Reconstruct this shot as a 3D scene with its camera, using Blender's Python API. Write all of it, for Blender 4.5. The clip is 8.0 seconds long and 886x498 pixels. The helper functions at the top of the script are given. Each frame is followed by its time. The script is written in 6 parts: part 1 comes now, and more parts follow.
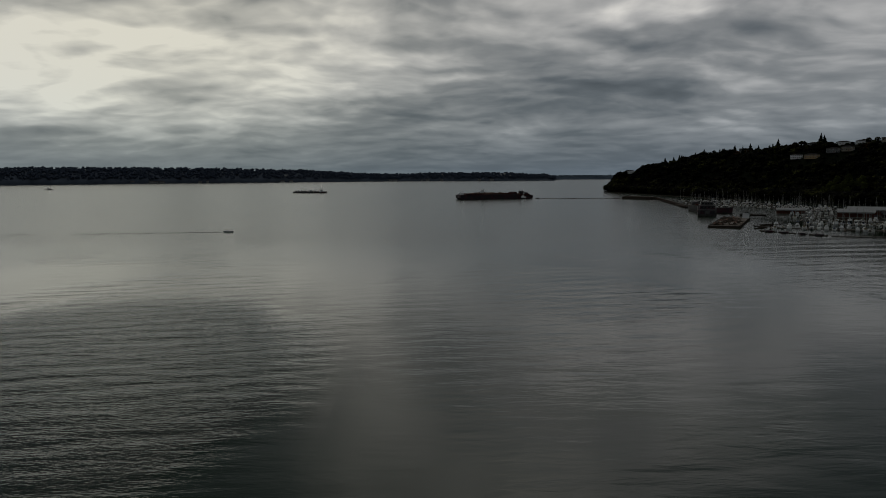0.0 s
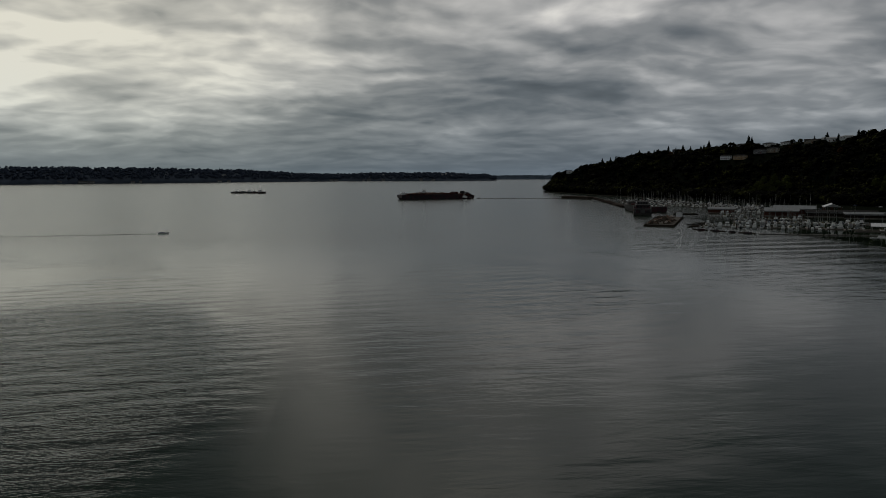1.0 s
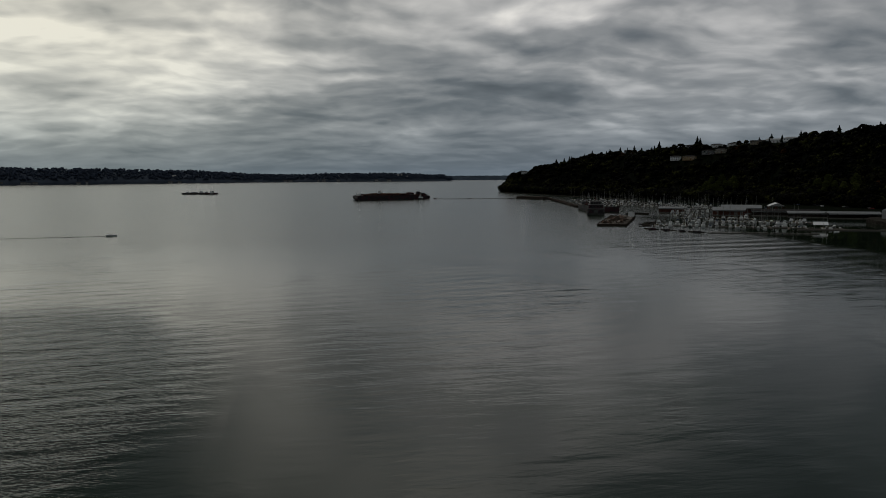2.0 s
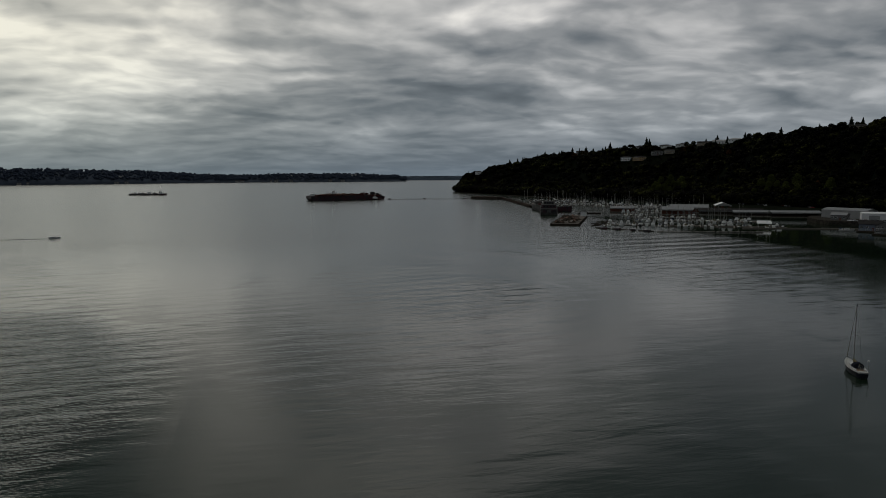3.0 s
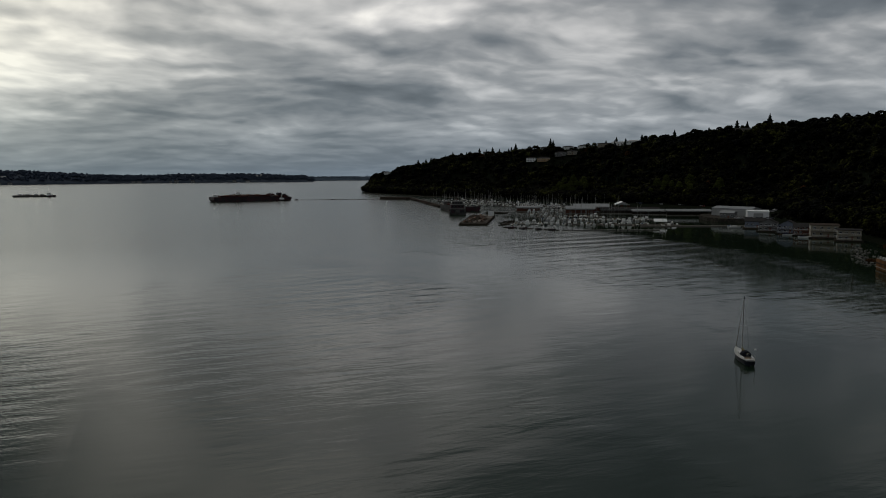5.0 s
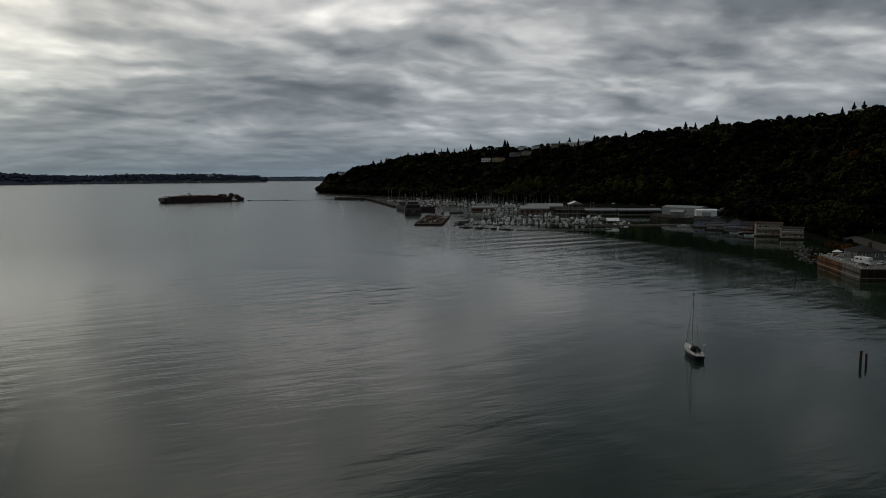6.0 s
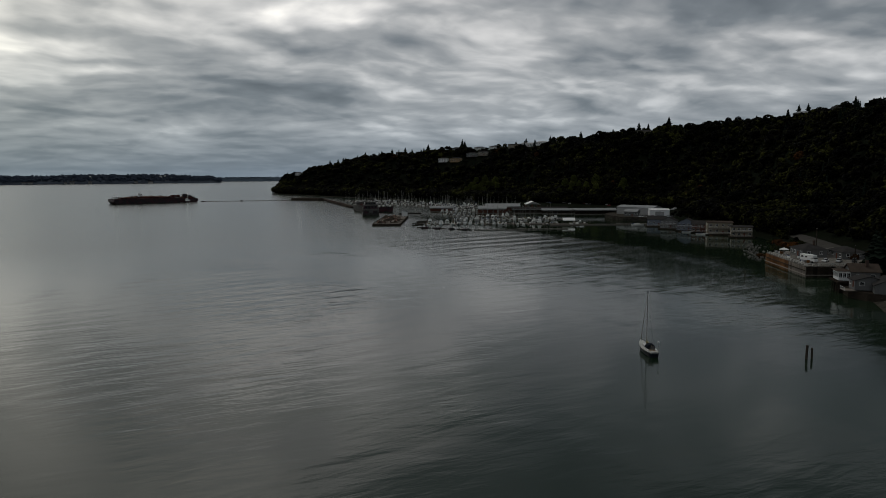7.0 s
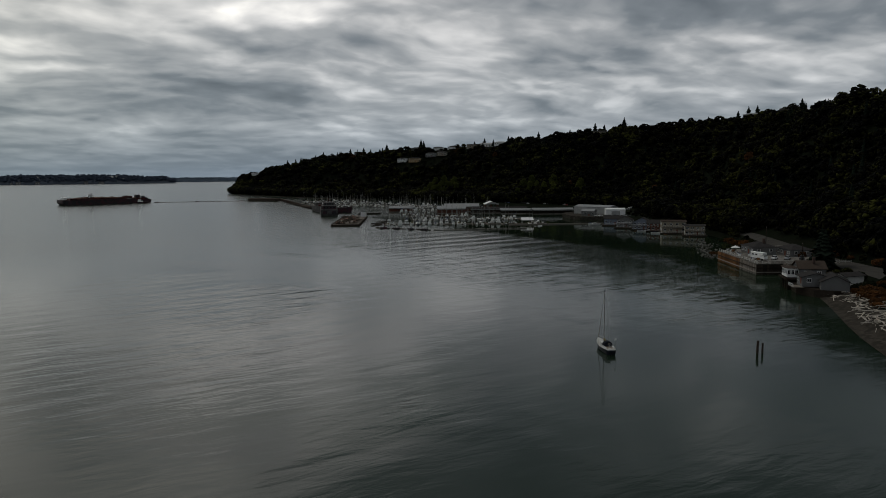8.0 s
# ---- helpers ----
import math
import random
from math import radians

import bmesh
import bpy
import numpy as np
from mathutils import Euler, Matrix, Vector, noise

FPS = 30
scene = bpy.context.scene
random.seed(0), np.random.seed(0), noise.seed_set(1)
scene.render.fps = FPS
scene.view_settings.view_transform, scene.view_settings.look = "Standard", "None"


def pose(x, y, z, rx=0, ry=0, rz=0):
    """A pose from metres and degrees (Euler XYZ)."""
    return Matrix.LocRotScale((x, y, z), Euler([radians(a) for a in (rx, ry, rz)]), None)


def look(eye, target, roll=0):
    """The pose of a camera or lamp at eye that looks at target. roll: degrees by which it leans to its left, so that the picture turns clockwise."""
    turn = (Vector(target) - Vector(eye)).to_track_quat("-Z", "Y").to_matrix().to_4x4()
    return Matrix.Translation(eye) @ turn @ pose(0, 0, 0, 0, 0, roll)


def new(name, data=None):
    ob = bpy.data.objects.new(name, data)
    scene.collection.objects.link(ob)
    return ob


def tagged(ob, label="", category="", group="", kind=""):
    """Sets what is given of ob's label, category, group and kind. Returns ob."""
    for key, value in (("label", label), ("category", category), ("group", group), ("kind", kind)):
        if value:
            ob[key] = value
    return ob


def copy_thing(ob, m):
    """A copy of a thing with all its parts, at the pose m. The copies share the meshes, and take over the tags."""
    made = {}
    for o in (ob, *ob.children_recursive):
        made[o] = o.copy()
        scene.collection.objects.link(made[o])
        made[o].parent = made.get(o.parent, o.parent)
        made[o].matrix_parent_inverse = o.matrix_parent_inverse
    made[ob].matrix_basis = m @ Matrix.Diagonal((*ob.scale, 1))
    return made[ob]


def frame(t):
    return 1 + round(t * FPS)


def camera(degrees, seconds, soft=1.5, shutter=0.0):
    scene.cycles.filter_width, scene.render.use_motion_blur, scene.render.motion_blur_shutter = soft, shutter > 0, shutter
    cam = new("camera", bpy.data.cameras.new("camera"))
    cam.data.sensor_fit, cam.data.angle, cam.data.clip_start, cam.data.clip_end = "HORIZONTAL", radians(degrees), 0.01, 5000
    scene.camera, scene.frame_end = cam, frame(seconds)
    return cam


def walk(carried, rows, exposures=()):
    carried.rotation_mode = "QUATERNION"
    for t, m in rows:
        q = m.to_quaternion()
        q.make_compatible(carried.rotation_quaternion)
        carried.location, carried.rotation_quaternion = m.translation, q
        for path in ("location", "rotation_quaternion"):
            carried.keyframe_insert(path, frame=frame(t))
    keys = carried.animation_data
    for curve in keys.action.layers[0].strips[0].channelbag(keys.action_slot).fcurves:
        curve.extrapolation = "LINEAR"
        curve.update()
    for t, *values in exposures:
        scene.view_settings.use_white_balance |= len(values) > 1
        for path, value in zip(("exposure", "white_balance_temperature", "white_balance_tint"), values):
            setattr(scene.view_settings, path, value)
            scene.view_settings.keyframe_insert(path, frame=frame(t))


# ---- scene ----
from mathutils.bvhtree import BVHTree

cam = camera(64.3, 8.0, soft=0.8)
EYE = Vector((0, 0, 40.0))
# seconds, degrees to the right of north (+y), degrees of tilt, degrees of lean: the craft hovers and turns
TURN = [(0.0, 0.0, -6.10, -0.29), (0.5, 2.74, -6.13, -0.24), (1.0, 4.73, -6.12, -0.25), (1.5, 6.49, -6.10, -0.28),
        (3.0, 11.99, -6.09, -0.30), (3.5, 13.76, -6.09, -0.28), (4.0, 15.53, -6.10, -0.28), (4.5, 17.47, -6.10, -0.28),
        (6.0, 22.97, -6.10, -0.34), (6.5, 24.73, -6.10, -0.34), (7.0, 26.39, -6.10, -0.35), (7.5, 28.03, -6.11, -0.36), (8.0, 29.70, -6.11, -0.38)]


def aim(deg, tilt, lean):
    a, p = radians(deg), radians(tilt)
    way = Vector((math.sin(a) * math.cos(p), math.cos(a) * math.cos(p), math.sin(p)))
    return look(EYE, EYE + 100 * way, lean)


walk(cam, [(t, aim(*row)) for t, *row in TURN], exposures=[(0.0, -0.2), (1.5, -0.05), (3.5, 0.17), (6.5, 0.45), (8.0, 0.58)])

# ---------------------------------------------------------------- sky and light
SUN_AZ, SUN_EL = -22.0, 64.0


class Graph:
    """Short hand for node trees."""

    def __init__(self, tree):
        self.tree = tree
        self.nodes = tree.nodes
        tree.nodes.clear()

    def node(self, kind, **sets):
        n = self.nodes.new(kind)
        for k, v in sets.items():
            n.inputs[k.replace("_", " ")].default_value = v
        return n

    def link(self, a, b):
        self.tree.links.new(a, b)

    def math(self, op, a, b=0.0, c=0.0, clamp=False):
        n = self.nodes.new("ShaderNodeMath")
        n.operation, n.use_clamp = op, clamp
        for i, v in enumerate((a, b, c)):
            if isinstance(v, (int, float)):
                n.inputs[i].default_value = v
            else:
                self.link(v, n.inputs[i])
        return n.outputs[0]

    def ramp(self, fac, stops, smooth=True):
        n = self.nodes.new("ShaderNodeValToRGB")
        n.color_ramp.interpolation = "EASE" if smooth else "LINEAR"
        els = n.color_ramp.elements
        while len(els) < len(stops):
            els.new(0.5)
        for e, (p, col) in zip(els, stops):
            e.position = p
            e.color = (*col, 1) if len(col) == 3 else col
        self.link(fac, n.inputs[0])
        return n.outputs[0]

    def mix(self, fac, a, b, blend="MIX"):
        n = self.nodes.new("ShaderNodeMix")
        n.data_type, n.blend_type = "RGBA", blend
        for sock, v in ((n.inputs[0], fac), (n.inputs[6], a), (n.inputs[7], b)):
            if isinstance(v, (int, float)):
                sock.default_value = v
            elif isinstance(v, tuple):
                sock.default_value = (*v, 1)
            else:
                self.link(v, sock)
        return n.outputs[2]

    def noise(self, vec, scale, detail=4.0, rough=0.5, distort=0.0):
        n = self.node("ShaderNodeTexNoise", Scale=scale, Detail=detail, Roughness=rough, Distortion=distort)
        self.link(vec, n.inputs["Vector"])
        return n.outputs[0]

    def mapping(self, vec, scale=(1, 1, 1), turn=0.0, place=(0, 0, 0)):
        n = self.nodes.new("ShaderNodeMapping")
        n.inputs["Scale"].default_value = scale
        n.inputs["Rotation"].default_value = (0, 0, radians(turn))
        n.inputs["Location"].default_value = place
        self.link(vec, n.inputs["Vector"])
        return n.outputs[0]


def make_sky():
    world = bpy.data.worlds.new("overcast_sky")
    scene.world = world
    world.use_nodes = True
    g = Graph(world.node_tree)
    coord = g.node("ShaderNodeTexCoord").outputs["Generated"]
    sep = g.node("ShaderNodeSeparateXYZ")
    g.link(coord, sep.inputs[0])
    x, y, z = sep.outputs
    az = g.math("MULTIPLY", g.math("ARCTAN2", x, y), 57.296)
    el = g.math("MULTIPLY", g.math("ARCSINE", z), 57.296)
    up = g.math("ADD", g.math("MAXIMUM", z, 0.0), 0.2)
    flat = g.node("ShaderNodeCombineXYZ")
    g.link(g.math("DIVIDE", x, up), flat.inputs[0])
    g.link(g.math("DIVIDE", y, up), flat.inputs[1])
    deck = flat.outputs[0]
    # rolls of cloud: the layer is bent by a broad noise, then lit a little from above
    bend = g.nodes.new("ShaderNodeTexNoise")
    bend.inputs["Scale"].default_value, bend.inputs["Detail"].default_value = 1.4, 3.0
    g.link(deck, bend.inputs["Vector"])
    shift = g.nodes.new("ShaderNodeVectorMath")
    shift.operation = "MULTIPLY_ADD"
    g.link(bend.outputs["Color"], shift.inputs[0])
    shift.inputs[1].default_value = (0.35, 0.35, 0)
    g.link(deck, shift.inputs[2])
    layer = shift.outputs[0]
    big = g.noise(g.mapping(layer, (1.0, 1.0, 1), 0, (3.1, 0.4, 0)), 1.5, 2, 0.45)
    mid = g.noise(g.mapping(layer, (0.9, 1.0, 1), 0, (0.7, 2.2, 0)), 3.6, 3.5, 0.5)
    fine = g.noise(g.mapping(layer, (0.8, 1.0, 1), 0, (5, 1, 0)), 13.0, 3, 0.5)

    def rolls(scale, place):
        """Dark rounded cores with lighter gaps between them."""
        n = g.nodes.new("ShaderNodeTexVoronoi")
        n.feature = "SMOOTH_F1"
        n.inputs["Scale"].default_value, n.inputs["Smoothness"].default_value = scale, 0.6
        n.inputs["Detail"].default_value, n.inputs["Roughness"].default_value = 1.5, 0.45
        g.link(g.mapping(layer, (0.8, 1.0, 1), 0, place), n.inputs["Vector"])
        return n.outputs["Distance"]

    v = g.math("MULTIPLY_ADD", big, 0.55, g.math("MULTIPLY_ADD", mid, 0.55, g.math("MULTIPLY", fine, 0.15)))
    v = g.math("MULTIPLY_ADD", g.math("SUBTRACT", rolls(4.6, (1.3, 0.2, 0)), rolls(4.6, (1.3, 0.265, 0))), 0.22, v)
    v = g.math("MULTIPLY_ADD", rolls(3.1, (4.3, 2.2, 0)), 0.1, v)
    v = g.math("MULTIPLY_ADD", v, 1.45, -0.39)
    # the deck runs together into an even bank towards the horizon
    bank = g.math("POWER", 2.718, g.math("MULTIPLY", g.math("MAXIMUM", el, 0.0), -0.24))
    v = g.math("ADD", g.math("MULTIPLY", v, g.math("SUBTRACT", 1.0, g.math("MULTIPLY", bank, 0.85))), g.math("MULTIPLY", bank, 0.44))

    # broad lighter and darker parts of the cloud deck: bearing, height, their widths, amount
    def part_of_sky(value, a0, e0, sa, se, amount):
        da = g.math("DIVIDE", g.math("SUBTRACT", az, a0), sa)
        de = g.math("DIVIDE", g.math("SUBTRACT", el, e0), se)
        r2 = g.math("ADD", g.math("MULTIPLY", da, da), g.math("MULTIPLY", de, de))
        return g.math("MULTIPLY_ADD", g.math("POWER", 2.718, g.math("MULTIPLY", r2, -1.0)), amount, value)

    for row in SKY_PARTS:
        v = part_of_sky(v, *row)
    v = g.math("MINIMUM", g.math("MAXIMUM", v, 0.0), 1.0)
    cloud = g.ramp(v, [(0.0, (0.06, 0.072, 0.082)), (0.3, (0.125, 0.142, 0.155)), (0.55, (0.255, 0.268, 0.275)),
                       (0.8, (0.50, 0.505, 0.50)), (1.0, (0.78, 0.775, 0.74))], False)
    # warmer towards the hidden sun, bluer away from it
    da = g.math("DIVIDE", g.math("SUBTRACT", az, SUN_AZ), 24.0)
    warm = g.math("POWER", 2.718, g.math("MULTIPLY", g.math("MULTIPLY", da, da), -1.0))
    cloud = g.mix(warm, g.mix(1.0, cloud, (1.03, 1.0, 0.985), "MULTIPLY"), g.mix(1.0, cloud, (1.08, 1.035, 0.91), "MULTIPLY"))
    cloud = g.mix(g.math("MULTIPLY", bank, 0.9), cloud, g.mix(1.0, cloud, (0.82, 1.0, 1.2), "MULTIPLY"))
    air = g.nodes.new("ShaderNodeTexSky")
    air.sky_type, air.sun_disc = "NISHITA", False
    air.sun_elevation, air.sun_rotation = radians(SUN_EL), radians(SUN_AZ)
    clear = g.mix(1.0, air.outputs[0], (0.05, 0.05, 0.05), "MULTIPLY")
    sky = g.mix(0.94, clear, cloud)
    back = g.node("ShaderNodeBackground", Strength=1.0)
    g.link(sky, back.inputs["Color"])
    out = g.node("ShaderNodeOutputWorld")
    g.link(back.outputs[0], out.inputs[0])


# rows above 20 degrees or behind are unseen, added to tone water and bluff
SKY_PARTS = [
    (-30, 8.5, 18, 7, 0.52),
    (-8, 10, 9, 4, 0.24),
    (-2, 8.4, 3.5, 0.6, 0.15),
    (9, 6.3, 8, 2.2, -0.33),
    (13, 9.5, 9, 1.6, -0.14),
    (-3, 5.8, 5, 1.3, -0.27),
    (24, 10.5, 7, 1.1, -0.12),
    (18, 14, 12, 3.4, 0.3),
    (33, 7.0, 7, 3.0, 0.08),
    (40, 8.5, 8, 1.0, -0.14),
    (38, 5.2, 3, 0.8, -0.16),
    (45, 12, 14, 6, 0.06),
    (0, 1.0, 400, 2.4, -0.22),
    (-31, 13.5, 4, 1.5, -0.5),
    (-29, 3.2, 4, 0.5, -0.26),
    (-16, 14.3, 3, 0.9, -0.36),
    (0, 16, 3.5, 3.0, -0.25),
    (9, 26, 16, 9, 0.55),
    (56, 12, 14, 8, -0.16),
    (0, 65, 400, 36, -0.45),
    (46, 29, 28, 13, -0.48),
    (-32, 30, 18, 15, -0.95),
    (180, 20, 80, 40, -0.2),
    (-180, 20, 80, 40, -0.2),
]
make_sky()
sun = new("sun", bpy.data.lights.new("sun", "SUN"))
sun.data.energy, sun.data.angle, sun.data.color = 0.5, radians(25), (1.0, 0.96, 0.88)
sa, se = radians(SUN_AZ), radians(SUN_EL)
sun.matrix_world = look((0, 0, 300), Vector((0, 0, 300)) - Vector((math.sin(sa) * math.cos(se), math.cos(sa) * math.cos(se), math.sin(se))))

# ---------------------------------------------------------------- materials


def mat(name, color, rough=0.6, metal=0.0, vary=0.25, scale=2.0, bump=0.15, bump_scale=12.0, per_piece=0.0, second=None, cover=0.5):
    """A surface with broad stains, fine grain and relief, in metres. second: a colour that breaks through in patches."""
    m = bpy.data.materials.new(name)
    m.use_nodes = True
    g = Graph(m.node_tree)
    pos = g.node("ShaderNodeTexCoord").outputs["Object"]
    broad = g.noise(pos, scale, 4, 0.6)
    fine = g.noise(pos, bump_scale, 5, 0.65)
    f = g.math("MULTIPLY_ADD", broad, 0.65, g.math("MULTIPLY", fine, 0.35))
    if per_piece:
        rnd = g.node("ShaderNodeObjectInfo").outputs["Random"]
        f = g.math("MULTIPLY_ADD", g.math("SUBTRACT", rnd, 0.5), per_piece, f)
    lo = tuple(c * (1 - vary) for c in color)
    hi = tuple(min(1, c * (1 + vary)) for c in color)
    col = g.ramp(f, [(0.3, lo), (0.7, hi)], False)
    if second:
        patch = g.ramp(g.noise(pos, scale * 1.7, 5, 0.7), [(cover - 0.06, (0, 0, 0)), (cover + 0.06, (1, 1, 1))], False)
        col = g.mix(patch, col, second)
    b = g.node("ShaderNodeBsdfPrincipled", Roughness=rough, Metallic=metal)
    b.inputs["Specular IOR Level"].default_value = 0.02 if rough >= 0.8 else 0.4
    g.link(col, b.inputs["Base Color"])
    g.link(g.math("MULTIPLY_ADD", fine, 0.25, rough - 0.12, True), b.inputs["Roughness"])
    if bump:
        bn = g.node("ShaderNodeBump", Strength=bump, Distance=0.05)
        g.link(fine, bn.inputs["Height"])
        g.link(bn.outputs[0], b.inputs["Normal"])
    out = g.node("ShaderNodeOutputMaterial")
    g.link(b.outputs[0], out.inputs[0])
    return m


def lerp(a, b, t):
    return a + (b - a) * t


def leaf_mat(name, dark, light, autumn=None, cover=0.75, field=0.02):
    """Foliage: tone changes from clump to clump and over whole stands, which also paints in shade and lit crowns."""
    m = bpy.data.materials.new(name)
    m.use_nodes = True
    g = Graph(m.node_tree)
    geo = g.node("ShaderNodeNewGeometry")
    pos = geo.outputs["Position"]
    f = g.math("MULTIPLY_ADD", geo.outputs["Random Per Island"], 0.16, g.math("MULTIPLY_ADD", g.noise(pos, 0.1, 2, 0.6), 0.5, g.math("MULTIPLY", g.noise(pos, 0.03, 2, 0.5), 0.45)))
    col = g.ramp(f, [(0.54, dark), (0.63, tuple(lerp(a, b, 0.2) for a, b in zip(dark, light))), (0.77, light)], False)
    if autumn:
        stand = g.ramp(g.noise(pos, field, 3, 0.7), [(cover - 0.05, (0, 0, 0)), (cover + 0.05, (1, 1, 1))], False)
        col = g.mix(stand, col, autumn)
    b = g.node("ShaderNodeBsdfPrincipled", Roughness=0.75)
    b.inputs["Specular IOR Level"].default_value = 0.03
    g.link(col, b.inputs["Base Color"])
    out = g.node("ShaderNodeOutputMaterial")
    g.link(b.outputs[0], out.inputs[0])
    return m


def water_mat():
    m = bpy.data.materials.new("sea_water")
    m.use_nodes = True
    g = Graph(m.node_tree)
    pos = g.node("ShaderNodeNewGeometry").outputs["Position"]
    sep = g.node("ShaderNodeSeparateXYZ")
    g.link(pos, sep.inputs[0])
    px, py = sep.outputs[0], sep.outputs[1]
    wind = g.noise(g.mapping(pos, (0.014, 0.007, 1), 20), 1.0, 3, 0.55, 0.6)
    gust = g.ramp(wind, [(0.4, (0.1,) * 3), (0.68, (0.6,) * 3)])

    def patch(x, y, rx, ry, amount):
        """A gust on the open water, ragged at its rim."""
        dx, dy = g.math("DIVIDE", g.math("SUBTRACT", px, x), rx), g.math("DIVIDE", g.math("SUBTRACT", py, y), ry)
        far = g.math("SQRT", g.math("ADD", g.math("MULTIPLY", dx, dx), g.math("MULTIPLY", dy, dy)))
        rim = g.math("MULTIPLY_ADD", g.math("SUBTRACT", wind, 0.5), 1.6, g.math("SUBTRACT", 1.15, far))
        return g.math("MULTIPLY", g.math("MULTIPLY", rim, 2.0, 0, True), amount)

    west = patch(-85, 130, 70, 95, 1.0)
    gust = g.math("MAXIMUM", gust, g.math("MAXIMUM", west, g.math("MAXIMUM", patch(55, 225, 42, 48, 0.8), patch(8, 150, 30, 45, 0.55))))
    # ripples and roughness grow with distance from the camera's place, tuned to its view
    far_rough = g.math("DIVIDE", g.math("SUBTRACT", py, 240.0), 200.0, 0, True)
    gust = g.math("MAXIMUM", gust, g.math("MULTIPLY", far_rough, g.math("MULTIPLY_ADD", wind, 0.65, 0.2)))
    swell = g.noise(g.mapping(pos, (0.036, 0.125, 1), -35), 1.0, 2, 0.5, 0.5)
    train = g.node("ShaderNodeTexWave", Scale=0.038, Distortion=5.0, Detail=2.0)
    train.inputs["Detail Scale"].default_value = 0.8
    train.bands_direction = "Y"
    g.link(g.mapping(pos, (0.45, 1, 1), -34), train.inputs["Vector"])
    chop = g.noise(g.mapping(pos, (0.13, 0.42, 1), -33), 1.0, 3, 0.55, 0.4)
    ripple = g.noise(g.mapping(pos, (0.7, 2.2, 1), -27), 1.0, 2, 0.55)
    h = g.math("MULTIPLY_ADD", swell, 0.66, g.math("MULTIPLY_ADD", chop, 0.46, g.math("MULTIPLY", ripple, g.math("MULTIPLY_ADD", west, 0.15, 0.035))))
    h = g.math("MULTIPLY_ADD", train.outputs["Fac"], 0.15, h)
    # a passing boat's wash before the marina
    wash = g.node("ShaderNodeTexWave", Scale=0.0155, Distortion=4.0, Detail=2.0)
    wash.inputs["Detail Scale"].default_value = 0.9
    wash.bands_direction = "Y"
    g.link(g.mapping(pos, (0.5, 1, 1), -19), wash.inputs["Vector"])
    reach = g.nodes.new("ShaderNodeVectorMath")
    reach.operation = "DISTANCE"
    g.link(pos, reach.inputs[0])
    reach.inputs[1].default_value = (245, 350, 0)
    washed = g.math("SUBTRACT", 1.0, g.math("DIVIDE", reach.outputs["Value"], 120.0), 0, True)
    wash_h = g.math("MULTIPLY", g.math("MULTIPLY", wash.outputs["Fac"], 0.42), washed)
    # the water under the shore lies sheltered
    bay = g.math("MULTIPLY_ADD", g.math("MAXIMUM", g.math("SUBTRACT", 237.0, py), 0.0), 0.73, px)
    edge = g.math("ADD", bay, g.math("MULTIPLY_ADD", g.noise(g.mapping(pos, (0.02, 0.035, 1)), 1.0, 4, 0.65), 30.0, -15.0))
    lee = g.math("SMOOTH_MIN", 1.0, g.math("MAXIMUM", g.math("DIVIDE", g.math("SUBTRACT", edge, 259.0), 12.0), 0.0), 0.1)
    lee = g.math("MULTIPLY", lee, g.math("DIVIDE", g.math("SUBTRACT", 640.0, py), 90.0, 0, True))
    lee = g.math("MULTIPLY", lee, g.math("MULTIPLY_ADD", g.math("DIVIDE", g.math("SUBTRACT", py, 165.0), 60.0, 0, True), 0.65, 0.35))
    open_water = g.math("MULTIPLY_ADD", lee, -0.88, 1.0, True)
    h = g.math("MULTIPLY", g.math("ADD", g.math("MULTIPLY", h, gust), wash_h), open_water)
    bn = g.node("ShaderNodeBump", Strength=1.0, Distance=0.55)
    g.link(h, bn.inputs["Height"])
    b = g.node("ShaderNodeBsdfPrincipled", Roughness=0.1, IOR=1.333)
    murk = g.ramp(g.noise(pos, 0.01, 3, 0.6), [(0.35, (0.008, 0.016, 0.009)), (0.65, (0.012, 0.022, 0.012))])
    g.link(murk, b.inputs["Base Color"])
    g.link(g.math("MULTIPLY_ADD", open_water, g.math("MULTIPLY_ADD", far_rough, 0.07, 0.06), 0.05), b.inputs["Roughness"])
    g.link(bn.outputs[0], b.inputs["Normal"])
    out = g.node("ShaderNodeOutputMaterial")
    g.link(b.outputs[0], out.inputs[0])
    return m


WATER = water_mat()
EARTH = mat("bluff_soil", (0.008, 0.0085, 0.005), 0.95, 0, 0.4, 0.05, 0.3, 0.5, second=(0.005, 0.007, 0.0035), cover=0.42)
# haze over the far shore is painted into its ground and forest colours
FAR_EARTH_HAZED = mat("far_ground_hazed", (0.042, 0.052, 0.068), 0.95, 0, 0.35, 0.01, 0.0, 0.05)
# near-black with sparse light tones: shaded woods and lit crowns put into the colour
LEAF = leaf_mat("broad_leaves", (0.0008, 0.001, 0.0006), (0.055, 0.058, 0.012), (0.045, 0.02, 0.007), 0.72)
NEEDLE = leaf_mat("fir_needles", (0.008, 0.013, 0.009), (0.02, 0.03, 0.018))
FAR_LEAF_HAZED = leaf_mat("far_forest_hazed", (0.032, 0.042, 0.062), (0.055, 0.07, 0.095))
# stronger haze painted into the farthest shore's colours
HAZE_LEAF = leaf_mat("far_forest_painted_haze", (0.06, 0.08, 0.105), (0.075, 0.1, 0.125))
HAZE_EARTH = mat("far_ground_painted_haze", (0.065, 0.085, 0.11), 0.95, 0, 0.2, 0.01, 0.0, 0.05)
BARK = mat("bark", (0.06, 0.045, 0.035), 0.95, 0, 0.4, 0.8, 0.4, 8)
